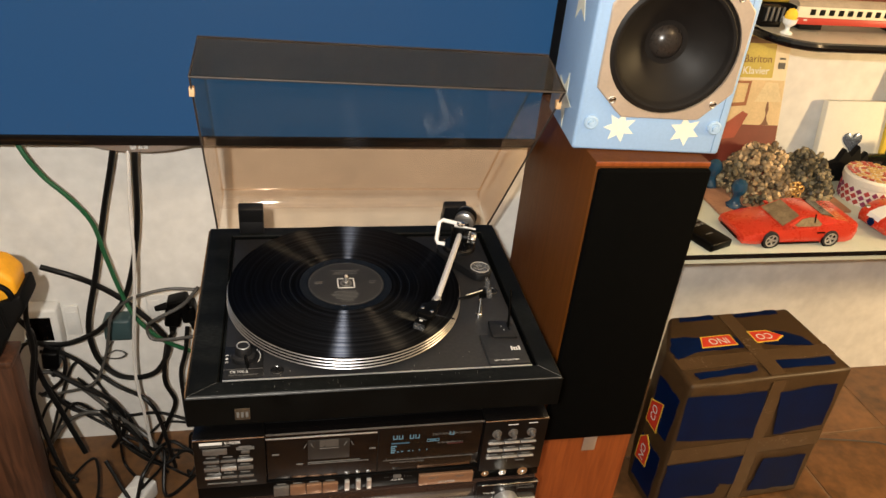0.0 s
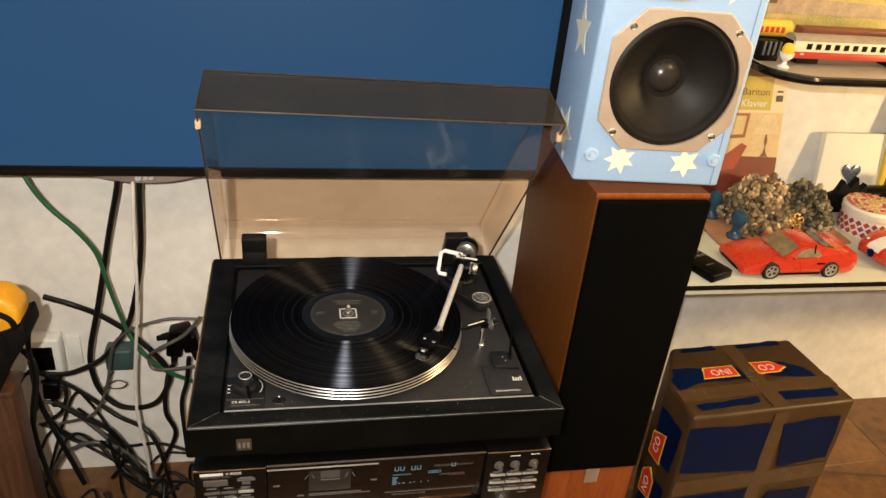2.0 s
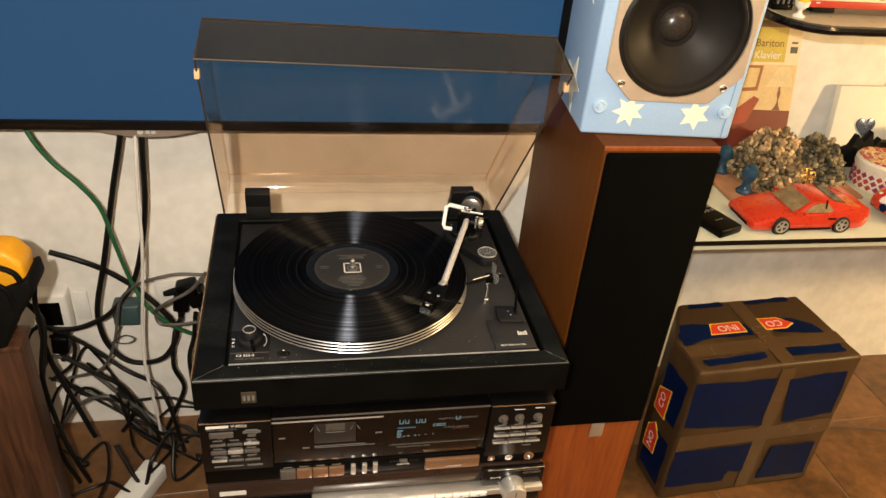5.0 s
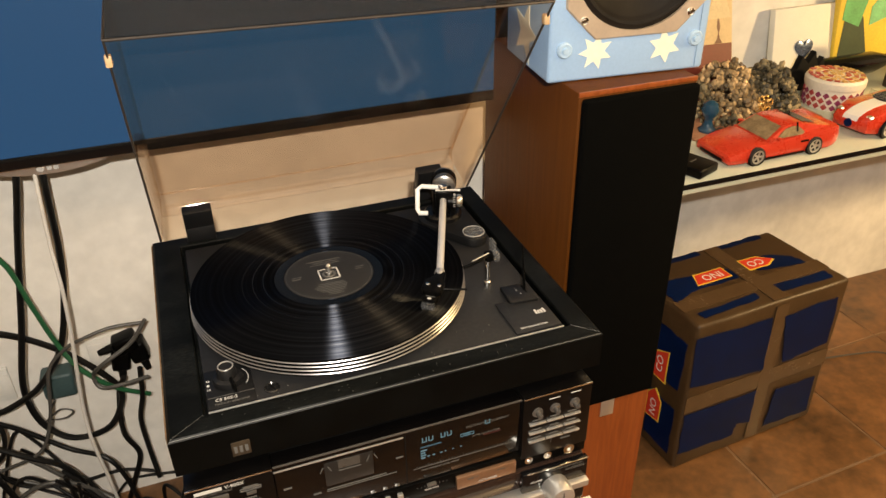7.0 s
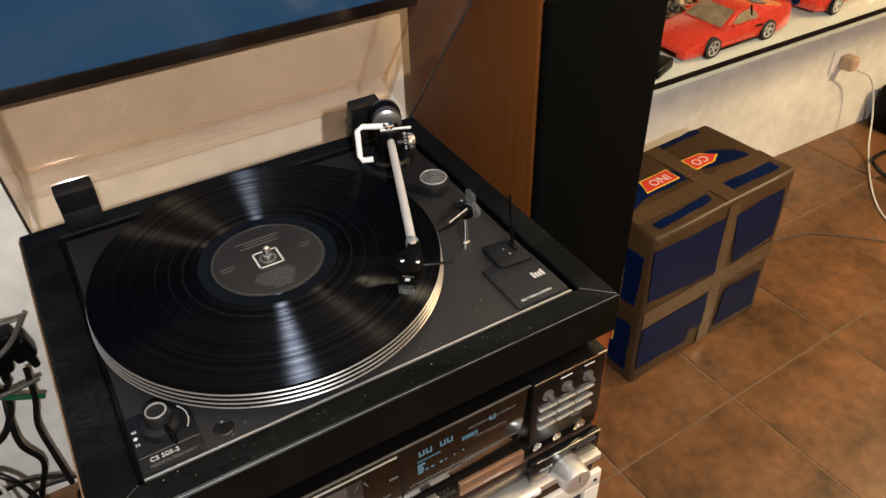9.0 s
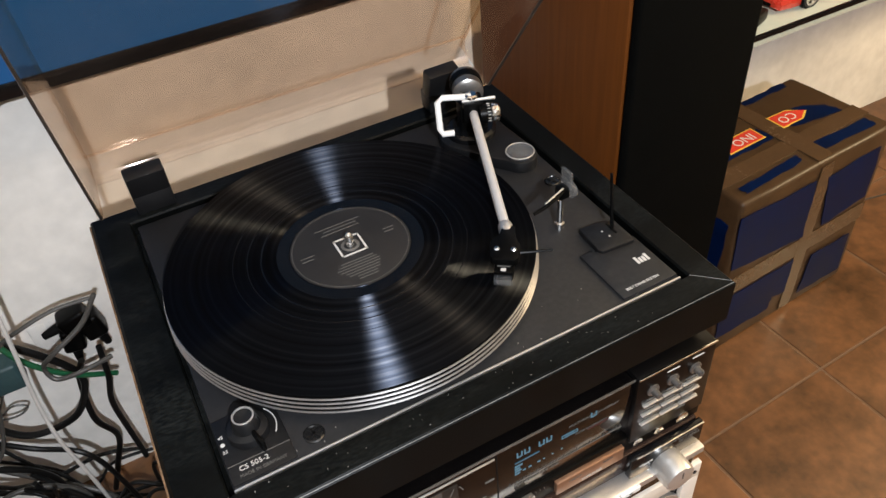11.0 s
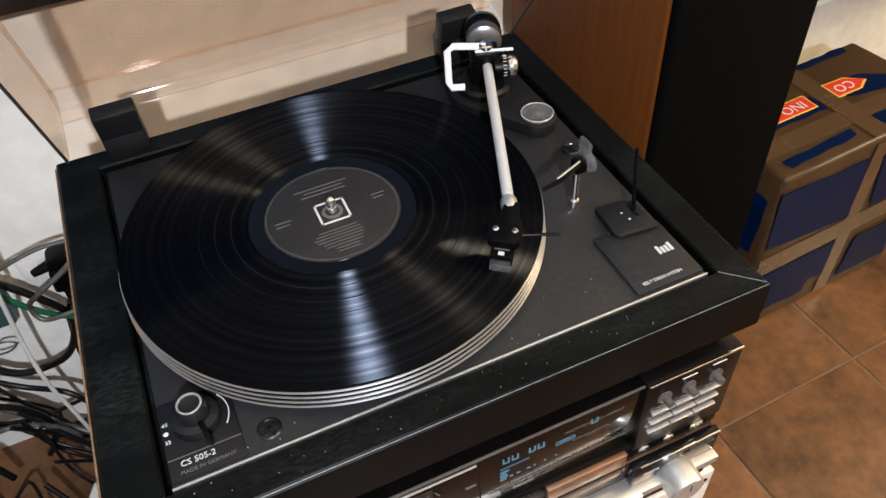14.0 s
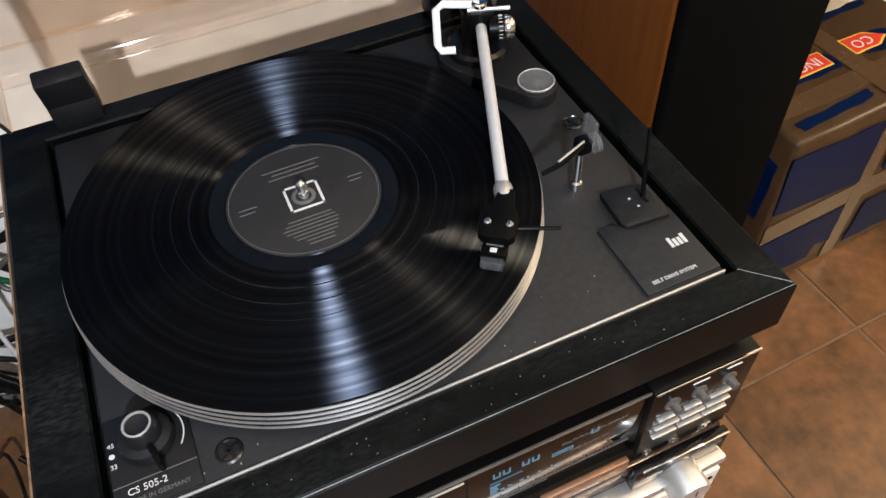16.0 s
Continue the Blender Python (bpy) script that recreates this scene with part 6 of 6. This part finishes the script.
def coach(x0, x1, y, label, end_dark):
    c = thing("model_coach", ((x0 + x1) / 2, y, ZU), label, "model train", "model train")
    low_ = part("lower_body", box(x0, x1, y - 0.0165, y + 0.0165, ZU + 0.012, ZU + 0.0235, 0.001), M_TRAIN_RED, c, "red lower body")
    up_ = part("upper_body", box(x0, x1, y - 0.0162, y + 0.0162, ZU + 0.0237, ZU + 0.0435, 0.001), M_TRAIN_CREAM, c, "cream window band")
    rf = [(y + 0.0168 * math.cos(a), ZU + 0.0425 + 0.010 * math.sin(a)) for a in (math.pi * k / 10 for k in range(11))]
    part("roof", loft([[(x, yy, zz) for yy, zz in rf] for x in (x0 - 0.001, x1 + 0.001)]), M_ROOF, c, "rounded grey roof")
    n = int((x1 - x0 - 0.03) / 0.0185)
    for k in range(n):
        x = x0 + 0.024 + k * 0.0185
        part("window", box(x, x + 0.0105, y - 0.0168, y - 0.0160, ZU + 0.0285, ZU + 0.0385, 0.0004), M_RUBBER, up_)
    for x in (x0 + 0.035, x1 - 0.045):
        part("bogie", box(x - 0.022, x + 0.022, y - 0.014, y + 0.014, ZU + 0.003, ZU + 0.0118, 0.001), M_RUBBER, c)
        for dx in (-0.012, 0.012):
            part("wheel", lathe([(0, -0.0155), (0.0055, -0.0155), (0.0055, -0.0125), (0, -0.0125)], (x + dx, y, ZU + 0.0058), 16, "y"), M_STEEL, c)
    part("number_bar", box(x0 + 0.015, x0 + 0.022, y - 0.0172, y - 0.0164, ZU + 0.019, ZU + 0.0215), M_INK, low_)
    part("end_wall", box(x0 - 0.005, x0 - 0.0005, y - 0.012, y + 0.012, ZU + 0.012, ZU + 0.042, 0.001), M_RUBBER, c)


coach(0.795, 1.060, 0.372, "red and cream model railway coach", True)
coach(1.074, 1.340, 0.372, "red and cream model railway coach", True)
loco = thing("model_wagon", (0.765, 0.385, ZU), "dark model railway wagon with pale posts", "model train", "model train")
part("body", box(0.742, 0.786, 0.372, 0.402, ZU + 0.010, ZU + 0.034, 0.002), M_RUBBER, loco)
for k in range(4):
    part("post", box(0.746 + k * 0.010, 0.750 + k * 0.010, 0.3695, 0.3718, ZU + 0.012, ZU + 0.036, 0.0005), M_INK_DIM, loco)
part("chassis", box(0.745, 0.783, 0.376, 0.398, ZU, ZU + 0.0098, 0.001), M_BLACK, loco)
tank = thing("tank_wagon", (0.80, 0.45, ZU), "yellow model tank wagon", "model train", "model train")
part("tank", lathe([(0, -0.045), (0.010, -0.044), (0.0155, -0.040), (0.0155, 0.040), (0.010, 0.044), (0, 0.045)], (0.800, 0.452, ZU + 0.042), 28, "x"), M_YELLOW, tank, "yellow tank")
part("chassis", box(0.752, 0.848, 0.440, 0.464, ZU + 0.006, ZU + 0.0265, 0.001), M_RUBBER, tank)
for k in range(5):
    part("name_bar", box(0.772 + k * 0.011, 0.779 + k * 0.011, 0.4362, 0.4372, ZU + 0.037, ZU + 0.0475), M_RED, tank)
for x in (0.768, 0.832):
    part("wheel", lathe([(0, -0.012), (0.006, -0.012), (0.006, 0.012), (0, 0.012)], (x, 0.452, ZU + 0.006), 16, "y"), M_STEEL, tank)
flatw = thing("flat_wagon", (1.0, 0.45, ZU), "long brown model goods wagon", "model train", "model train")
part("body", box(0.862, 1.130, 0.438, 0.466, ZU + 0.020, ZU + 0.048, 0.002), mat("rust_brown", (0.20, 0.06, 0.035), 0.5, var=0.25), flatw)
part("chassis", box(0.870, 1.125, 0.442, 0.462, ZU, ZU + 0.0198, 0.001), M_RUBBER, flatw)
egg = thing("egg_cup", (0.772, 0.338, ZU), "white egg cup holding a yellow ball", "egg cup")
part("cup", lathe([(0, 0), (0.010, 0), (0.0105, 0.002), (0.004, 0.006), (0.0038, 0.011), (0.011, 0.018), (0.0125, 0.026), (0.011, 0.026), (0.009, 0.019), (0, 0.016)], (0.772, 0.338, ZU), 28), M_WHITE, egg)
part("ball", lathe([(0, 0), (0.007, 0.002), (0.0105, 0.010), (0.0095, 0.017), (0.005, 0.0225), (0, 0.024)], (0.772, 0.338, ZU + 0.019), 24), mat("yellow_felt", (0.8, 0.5, 0.03), 0.8, var=0.1), egg)
bg = thing("landscape_print", (1.1, 0.60, ZU), "coloured landscape print standing behind the trains", "print")
bp_ = part("sheet", box(0.78, 1.7, 0.600, 0.606, ZU, ZU + 0.30), mat("yellow_green_landscape", (0.50, 0.36, 0.13), 0.6, var=0.4, scale=14, tint=(0.20, 0.24, 0.07)), bg)
for k, (p_, col) in enumerate((([(0.97, 0.075), (1.06, 0.075), (1.06, 0.105), (0.97, 0.105)], (0.42, 0.36, 0.30)), ([(0.955, 0.105), (1.075, 0.105), (1.05, 0.135), (0.985, 0.135)], (0.50, 0.09, 0.05)), ([(1.10, 0.08), (1.26, 0.08), (1.28, 0.13), (1.22, 0.17), (1.13, 0.16), (1.09, 0.12)], (0.70, 0.16, 0.05)), ([(1.15, 0.075), (1.22, 0.075), (1.21, 0.115), (1.18, 0.125), (1.155, 0.11)], (0.02, 0.018, 0.016)), ([(0.78, 0.04), (1.7, 0.04), (1.7, 0.07), (1.3, 0.062), (0.9, 0.075), (0.78, 0.06)], (0.36, 0.27, 0.18)), ([(0.87, 0.06), (0.90, 0.06), (0.895, 0.115), (0.885, 0.12)], (0.10, 0.06, 0.03)))):
    part("printed_shape", prism(p_, 0.0002 * k, 0.0006 + 0.0003 * k, m=Matrix.Translation((0, 0.5998, ZU)) @ UP), mat("print_ink", col, 0.55, var=0.3, scale=40), bp_)


# ---- cables by the wall ----
def cable(pts, r, material, label):
    """A hanging cable that sways a little in depth."""
    rr = random.Random(len(pts) * 7 + int(r * 1e5))
    p = [(x - 0.012, y + rr.uniform(-0.012, 0.012), max(z + 0.006, r)) for x, y, z in pts]
    return tagged(part("cable", tube(p, r, 10, 7), material), label, "cable", "cables by the wall")


M_CBLACK = mat("black_cable", (0.004, 0.004, 0.004), 0.4, var=0.3, spec=0.25)
M_CGREEN = mat("green_cable", (0.012, 0.09, 0.035), 0.4, var=0.2)
M_CWHITE = mat("white_cable", (0.60, 0.58, 0.55), 0.4, var=0.08)
M_CGREY = mat("grey_cable", (0.06, 0.057, 0.052), 0.45, var=0.2)
cable([(-0.525, 0.455, 0.80), (-0.5, 0.44, 0.749), (-0.475, 0.44, 0.702), (-0.439, 0.44, 0.657), (-0.412, 0.44, 0.603), (-0.398, 0.44, 0.532), (-0.383, 0.44, 0.45), (-0.358, 0.44, 0.395), (-0.314, 0.44, 0.34), (-0.263, 0.44, 0.295)], 0.0042, M_CGREEN, "green cable hanging under the television")
cable([(-0.352, 0.475, 0.80), (-0.364, 0.46, 0.731), (-0.39, 0.46, 0.632), (-0.423, 0.46, 0.491), (-0.451, 0.46, 0.385), (-0.46, 0.46, 0.32), (-0.45, 0.46, 0.27), (-0.42, 0.46, 0.233), (-0.383, 0.46, 0.22), (-0.343, 0.46, 0.236), (-0.317, 0.46, 0.278), (-0.31, 0.46, 0.316), (-0.333, 0.46, 0.358), (-0.378, 0.46, 0.409), (-0.427, 0.46, 0.453), (-0.47, 0.46, 0.485), (-0.521, 0.46, 0.501)], 0.0055, M_CBLACK, "thick black cable hanging in a loop")
cable([(-0.318, 0.465, 0.80), (-0.323, 0.45, 0.733), (-0.335, 0.45, 0.61), (-0.352, 0.45, 0.517), (-0.381, 0.45, 0.428), (-0.422, 0.45, 0.375), (-0.461, 0.45, 0.341), (-0.511, 0.45, 0.323), (-0.575, 0.45, 0.331)], 0.0052, M_CBLACK, "thick black cable hanging from the television")
cable([(-0.327, 0.45, 0.80), (-0.329, 0.405, 0.74), (-0.335, 0.4, 0.651), (-0.336, 0.4, 0.57), (-0.347, 0.4, 0.47), (-0.364, 0.4, 0.347), (-0.367, 0.4, 0.264), (-0.362, 0.4, 0.177), (-0.36, 0.4, 0.071)], 0.0031, M_CWHITE, "white cable hanging straight to the floor")
cable([(-0.237, 0.43, 0.461), (-0.291, 0.43, 0.467), (-0.339, 0.43, 0.459), (-0.37, 0.43, 0.442), (-0.403, 0.43, 0.405), (-0.425, 0.43, 0.31), (-0.457, 0.43, 0.245), (-0.527, 0.43, 0.22)], 0.003, M_CGREY, "grey cable in an arch behind the stack")
cable([(-0.236, 0.42, 0.47), (-0.268, 0.42, 0.433), (-0.318, 0.42, 0.408), (-0.339, 0.42, 0.377), (-0.332, 0.42, 0.353), (-0.298, 0.42, 0.353), (-0.255, 0.42, 0.348)], 0.0036, M_CGREY, "grey flat cable behind the stack")
cable([(-0.268, 0.45, 0.355), (-0.275, 0.45, 0.301), (-0.29, 0.45, 0.241), (-0.292, 0.45, 0.161), (-0.286, 0.45, 0.094)], 0.0046, M_CBLACK, "black mains cable hanging from its plug")
cable([(-0.297, 0.46, 0.344), (-0.316, 0.46, 0.295), (-0.325, 0.46, 0.217), (-0.312, 0.46, 0.144), (-0.335, 0.46, 0.08), (-0.361, 0.46, 0.014)], 0.0048, M_CBLACK, "black mains cable hanging from its plug")
cable([(-0.528, 0.43, 0.275), (-0.476, 0.43, 0.238), (-0.431, 0.43, 0.199), (-0.411, 0.43, 0.144), (-0.419, 0.43, 0.098), (-0.446, 0.43, 0.049)], 0.005, M_CBLACK, "black cable in the tangle by the wall")
cable([(-0.57, 0.47, 0.235), (-0.52, 0.47, 0.148), (-0.433, 0.47, 0.117), (-0.355, 0.47, 0.101), (-0.289, 0.47, 0.08)], 0.0036, M_CBLACK, "thin black cable in the tangle by the wall")
cable([(-0.565, 0.41, 0.083), (-0.519, 0.41, 0.155), (-0.466, 0.41, 0.181), (-0.418, 0.41, 0.164), (-0.385, 0.41, 0.115), (-0.38, 0.41, 0.063)], 0.004, M_CGREY, "grey cable looped in the tangle")
cable([(-0.58, 0.48, 0.184), (-0.53, 0.48, 0.135), (-0.488, 0.48, 0.112), (-0.452, 0.48, 0.081), (-0.444, 0.48, 0.022)], 0.003, M_CGREY, "thin grey cable in the tangle")
cable([(-0.548, 0.4, 0.389), (-0.545, 0.4, 0.294), (-0.518, 0.4, 0.191), (-0.488, 0.4, 0.085)], 0.0052, M_CBLACK, "black cable in the tangle by the cabinet")
cable([(-0.523, 0.3, 0.587), (-0.498, 0.3, 0.56), (-0.501, 0.3, 0.506), (-0.503, 0.3, 0.436), (-0.522, 0.3, 0.326), (-0.515, 0.31, 0.15), (-0.50, 0.33, 0.006)], 0.0045, M_CBLACK, "black cable over the cabinet edge")
cable([(-0.534, 0.3, 0.518), (-0.508, 0.3, 0.493), (-0.503, 0.3, 0.436), (-0.53, 0.3, 0.287), (-0.53, 0.31, 0.13), (-0.52, 0.34, 0.006)], 0.0045, M_CBLACK, "black cable over the cabinet edge")
cable([(-0.552, 0.44, 0.31), (-0.51, 0.44, 0.295), (-0.516, 0.44, 0.249), (-0.541, 0.44, 0.217), (-0.56, 0.44, 0.214)], 0.004, M_CBLACK, "short black cable in a loop")

for k in range(5):
    rr = random.Random(70 + k)
    x0, x1 = rr.uniform(-0.60, -0.52), rr.uniform(-0.46, -0.27)
    z0, sag, yy = rr.uniform(0.16, 0.34), rr.uniform(0.08, 0.2), rr.uniform(0.40, 0.48)
    pts = [(x0 - 0.06, yy - 0.03, 0.02), (x0 - 0.02, yy - 0.02, z0 * 0.6), (x0 + 0.02, yy, z0), (x0 + (x1 - x0) * 0.35, yy + 0.01, z0 - sag * 0.35), (x0 + (x1 - x0) * 0.7, yy, max(0.05, z0 - sag)), (x1, yy - 0.02, max(0.03, z0 - sag * 1.3)), (x1 + 0.03, yy - 0.03, 0.006)]
    cable(pts, rr.choice((0.0032, 0.0042, 0.005)), rr.choice((M_CBLACK, M_CBLACK, M_CBLACK, M_CGREY)), "dark cable sagging in the tangle by the wall")
for k in range(9):
    rr = random.Random(30 + k)
    x, y = rr.uniform(-0.60, -0.30), rr.uniform(0.30, 0.47)
    pts = [(x, y, 0.10 + rr.uniform(0, 0.12))]
    for j in range(5):
        x += rr.uniform(-0.02, 0.09)
        y = min(0.49, max(0.22, y + rr.uniform(-0.08, 0.07)))
        pts.append((x, y, rr.uniform(0.006, 0.09)))
    cable(pts, rr.choice((0.0028, 0.0034, 0.004)), M_CBLACK, "dark cable lying in the tangle on the floor")


# ---- things by the wall ----
def wall_socket(x0, x1, z0, z1, n):
    s = thing("wall_socket", ((x0 + x1) / 2, 0.53, (z0 + z1) / 2), "white wall socket plate behind the cables", "socket", "wall sockets")
    part("plate", box(x0, x1, 0.522, 0.5298, z0, z1, 0.002), M_WHITE, s)
    for k in range(n):
        cx = x0 + (k + 0.5) * (x1 - x0) / n
        part("insert", box(cx - 0.011, cx + 0.011, 0.5205, 0.5216, (z0 + z1) / 2 - 0.022, (z0 + z1) / 2 + 0.022, 0.001), M_WHITE, s)
    return s


wall_socket(-0.516, -0.489, 0.295, 0.366, 1)
wall_socket(-0.355, -0.270, 0.322, 0.388, 3)


def plug(x, y, z, turn, label):
    p = thing("mains_plug", (x, y, z), label, "plug", "mains plugs")
    part("body", box(-0.016, 0.016, -0.018, 0.018, -0.020, 0.022, 0.006, 3, m=Matrix.Translation((x, y, z)) @ Matrix.Rotation(radians(turn), 4, "Y")), M_BLACK, p)
    part("strain_relief", lathe([(0.008, 0), (0.008, -0.008), (0.0055, -0.03), (0, -0.03)], seg=16, m=Matrix.Translation((x, y, z)) @ Matrix.Rotation(radians(turn), 4, "Y") @ Matrix.Translation((0, 0, -0.018))), M_RUBBER, p)
    return p


plug(-0.300, 0.500, 0.352, 8, "black mains plug in the wall socket")
plug(-0.268, 0.500, 0.362, -10, "black mains plug in the wall socket")
plug(-0.287, 0.497, 0.385, 75, "black flat mains plug in the wall socket")
plug(-0.533, 0.455, 0.292, 5, "black mains plug hanging in the tangle")

ad = thing("adapter", (-0.411, 0.51, 0.32), "teal-grey power adapter on the wall", "adapter")
part("body", box(-0.439, -0.385, 0.490, 0.5295, 0.297, 0.348, 0.006, 3), mat("teal_grey", (0.035, 0.07, 0.075), 0.45, var=0.2), ad)
part("wire", tube([(-0.425, 0.492, 0.297), (-0.44, 0.48, 0.268), (-0.415, 0.478, 0.262), (-0.40, 0.48, 0.272), (-0.42, 0.482, 0.280), (-0.447, 0.482, 0.262)], 0.0016, 6), M_CGREY, ad)

th = thing("thermostat", (-0.547, 0.51, 0.33), "white wall thermostat with a dark screen", "thermostat")
tb = part("body", box(-0.592, -0.521, 0.492, 0.5295, 0.280, 0.380, 0.006, 3), M_WHITE, th)
part("screen", box(-0.583, -0.534, 0.4905, 0.4919, 0.306, 0.363, 0.0004), M_SMOKE, th, "dark glass screen")
for k in range(3):
    part("button", box(-0.582 + k * 0.018, -0.570 + k * 0.018, 0.4895, 0.4919, 0.291, 0.2975, 0.0008), M_INK_DIM, th)

board = thing("wooden_panel", (-0.62, 0.20, 0), "dark reddish-brown upright wooden panel", "panel")
M_DARKWOOD = wood("dark_brown_wood", (0.035, 0.014, 0.007), (0.085, 0.035, 0.018), 0.45, (12, 12, 1), 10)
part("upright", box(-0.75, -0.497, 0.178, 0.224, 0.0, 0.505, 0.003), M_DARKWOOD, board)
part("top_rail", box(-0.76, -0.493, 0.172, 0.230, 0.5055, 0.518, 0.003), M_DARKWOOD, board)

tool = thing("power_tool", (-0.53, 0.2, 0.518), "yellow and black cordless power tool on the wooden panel", "power tool")
M_TOOL = mat("yellow_tool_plastic", (0.75, 0.34, 0.02), 0.38, var=0.1)
part("body", prism([(-0.62, 0.610), (-0.478, 0.618), (-0.463, 0.628), (-0.461, 0.668), (-0.480, 0.690), (-0.62, 0.705)], -0.230, -0.175, 0.008, m=UP, seg=3), M_TOOL, tool, "yellow housing")
part("grip", prism([(-0.64, 0.518), (-0.512, 0.518), (-0.492, 0.560), (-0.452, 0.622), (-0.455, 0.650), (-0.472, 0.640), (-0.52, 0.622), (-0.64, 0.620)], -0.238, -0.166, 0.006, m=UP, seg=3), M_RUBBER, tool, "black rubber grip")
part("strap", tube([(-0.60, 0.172, 0.690), (-0.52, 0.166, 0.680), (-0.475, 0.168, 0.662), (-0.466, 0.172, 0.630)], 0.0045, 8), M_RUBBER, tool)
part("strap", tube([(-0.60, 0.168, 0.665), (-0.53, 0.163, 0.655), (-0.490, 0.165, 0.635), (-0.482, 0.168, 0.590)], 0.004, 8), M_RUBBER, tool)

strip = thing("power_strip", (-0.41, 0.28, 0), "white power strip lying on the floor", "power strip")
part("body", box(-0.025, 0.025, -0.13, 0.13, 0.0, 0.042, 0.006, 3, m=Matrix.Translation((-0.425, 0.24, 0.0)) @ Matrix.Rotation(radians(-25), 4, "Z")), M_WHITE, strip)
for k in range(3):
    part("outlet", lathe([(0.017, 0.0421), (0.017, 0.0435), (0.019, 0.0435), (0.019, 0.0421), (0.017, 0.0421)], (-0.025 + 0.0, 0, 0), 24, m=Matrix.Translation((-0.40, 0.24, 0)) @ Matrix.Rotation(radians(-25), 4, "Z") @ Matrix.Translation((0, -0.07 + k * 0.07, 0))), M_WHITE, strip)

for o in list(scene.collection.objects):
    if o.parent is None and o.name.split(".")[0] in ("wall_socket", "mains_plug", "adapter", "thermostat"):
        o.location += Vector((-0.012, 0, 0.006))
for o in (board, tool, strip):
    o.location.x -= 0.010

# socket, flex and leads on the other side
ws = thing("wall_socket", (1.80, 0.61, 0.256), "scuffed wall socket with a brown plug", "socket", "wall sockets")
part("plate", box(1.755, 1.845, 0.606, 0.6118, 0.222, 0.290, 0.002), M_WALL, ws)
part("plug", box(1.782, 1.815, 0.565, 0.6055, 0.238, 0.274, 0.006, 3), mat("brown_plug", (0.48, 0.33, 0.22), 0.5), ws, "brown plug")
part("lead", tube([(1.80, 0.566, 0.245), (1.87, 0.55, 0.20), (1.90, 0.53, 0.10), (1.84, 0.47, 0.02), (1.70, 0.35, 0.004), (1.62, 0.25, 0.004), (1.58, 0.10, 0.004)], 0.0026, 8), M_CWHITE, ws, "pale lead")
tagged(part("cable", tube([(1.10, 0.37, 0.004), (1.25, 0.35, 0.004), (1.364, 0.33, 0.004), (1.42, 0.309, 0.004), (1.54, 0.194, 0.004), (1.62, 0.06, 0.004)], 0.0017, 8), M_CGREY), "grey cable lying on the tiles", "cable")
tagged(part("cable", tube([(2.05, 0.46, 0.006), (1.90, 0.455, 0.006), (1.80, 0.43, 0.03), (1.77, 0.40, 0.03), (1.80, 0.36, 0.006), (1.92, 0.30, 0.006), (2.1, 0.22, 0.006)], 0.0055, 8), M_CBLACK), "black cable looped on the tiles", "cable")
ob_ = thing("dark_case", (2.1, 0.50, 0), "dark case standing on the floor by the wall", "case")
part("body", box(1.99, 2.3, 0.44, 0.58, 0.0, 0.14, 0.01, 3), M_BLACK, ob_)
part("handle", tube([(2.05, 0.51, 0.139), (2.06, 0.51, 0.165), (2.2, 0.51, 0.165), (2.21, 0.51, 0.139)], 0.006, 8), M_BLACK, ob_)


# ---- floor tiles ----
def tile_mesh(s):
    bm = box(-s / 2, s / 2, -s / 2, s / 2, -0.0042, 0.0, 0.0014, 1)
    me = bpy.data.meshes.new("tile")
    bm.to_mesh(me)
    bm.free()
    me.materials.append(M_TILE)
    return me


TILE = 0.307
tile_me = tile_mesh(TILE - 0.0042)
floor_ob = bpy.data.objects["floor"]
rr = random.Random(12)
ca, sa = math.cos(radians(2.5)), math.sin(radians(2.5))
for i in range(-9, 8):
    for j in range(-9, 3):
        u, v = (i + 0.5) * TILE, (j + 0.5) * TILE
        x, y = 0.857 + ca * u - sa * v, 0.045 + sa * u + ca * v
        if not (-2.5 < x < 3.3 and -2.7 < y < 0.66):
            continue
        ob = new("tile", tile_me)
        ob.parent = floor_ob
        ob.matrix_basis = pose(x, y, rr.uniform(-0.0006, 0.0004), rr.uniform(-0.12, 0.12), rr.uniform(-0.12, 0.12), 2.5)
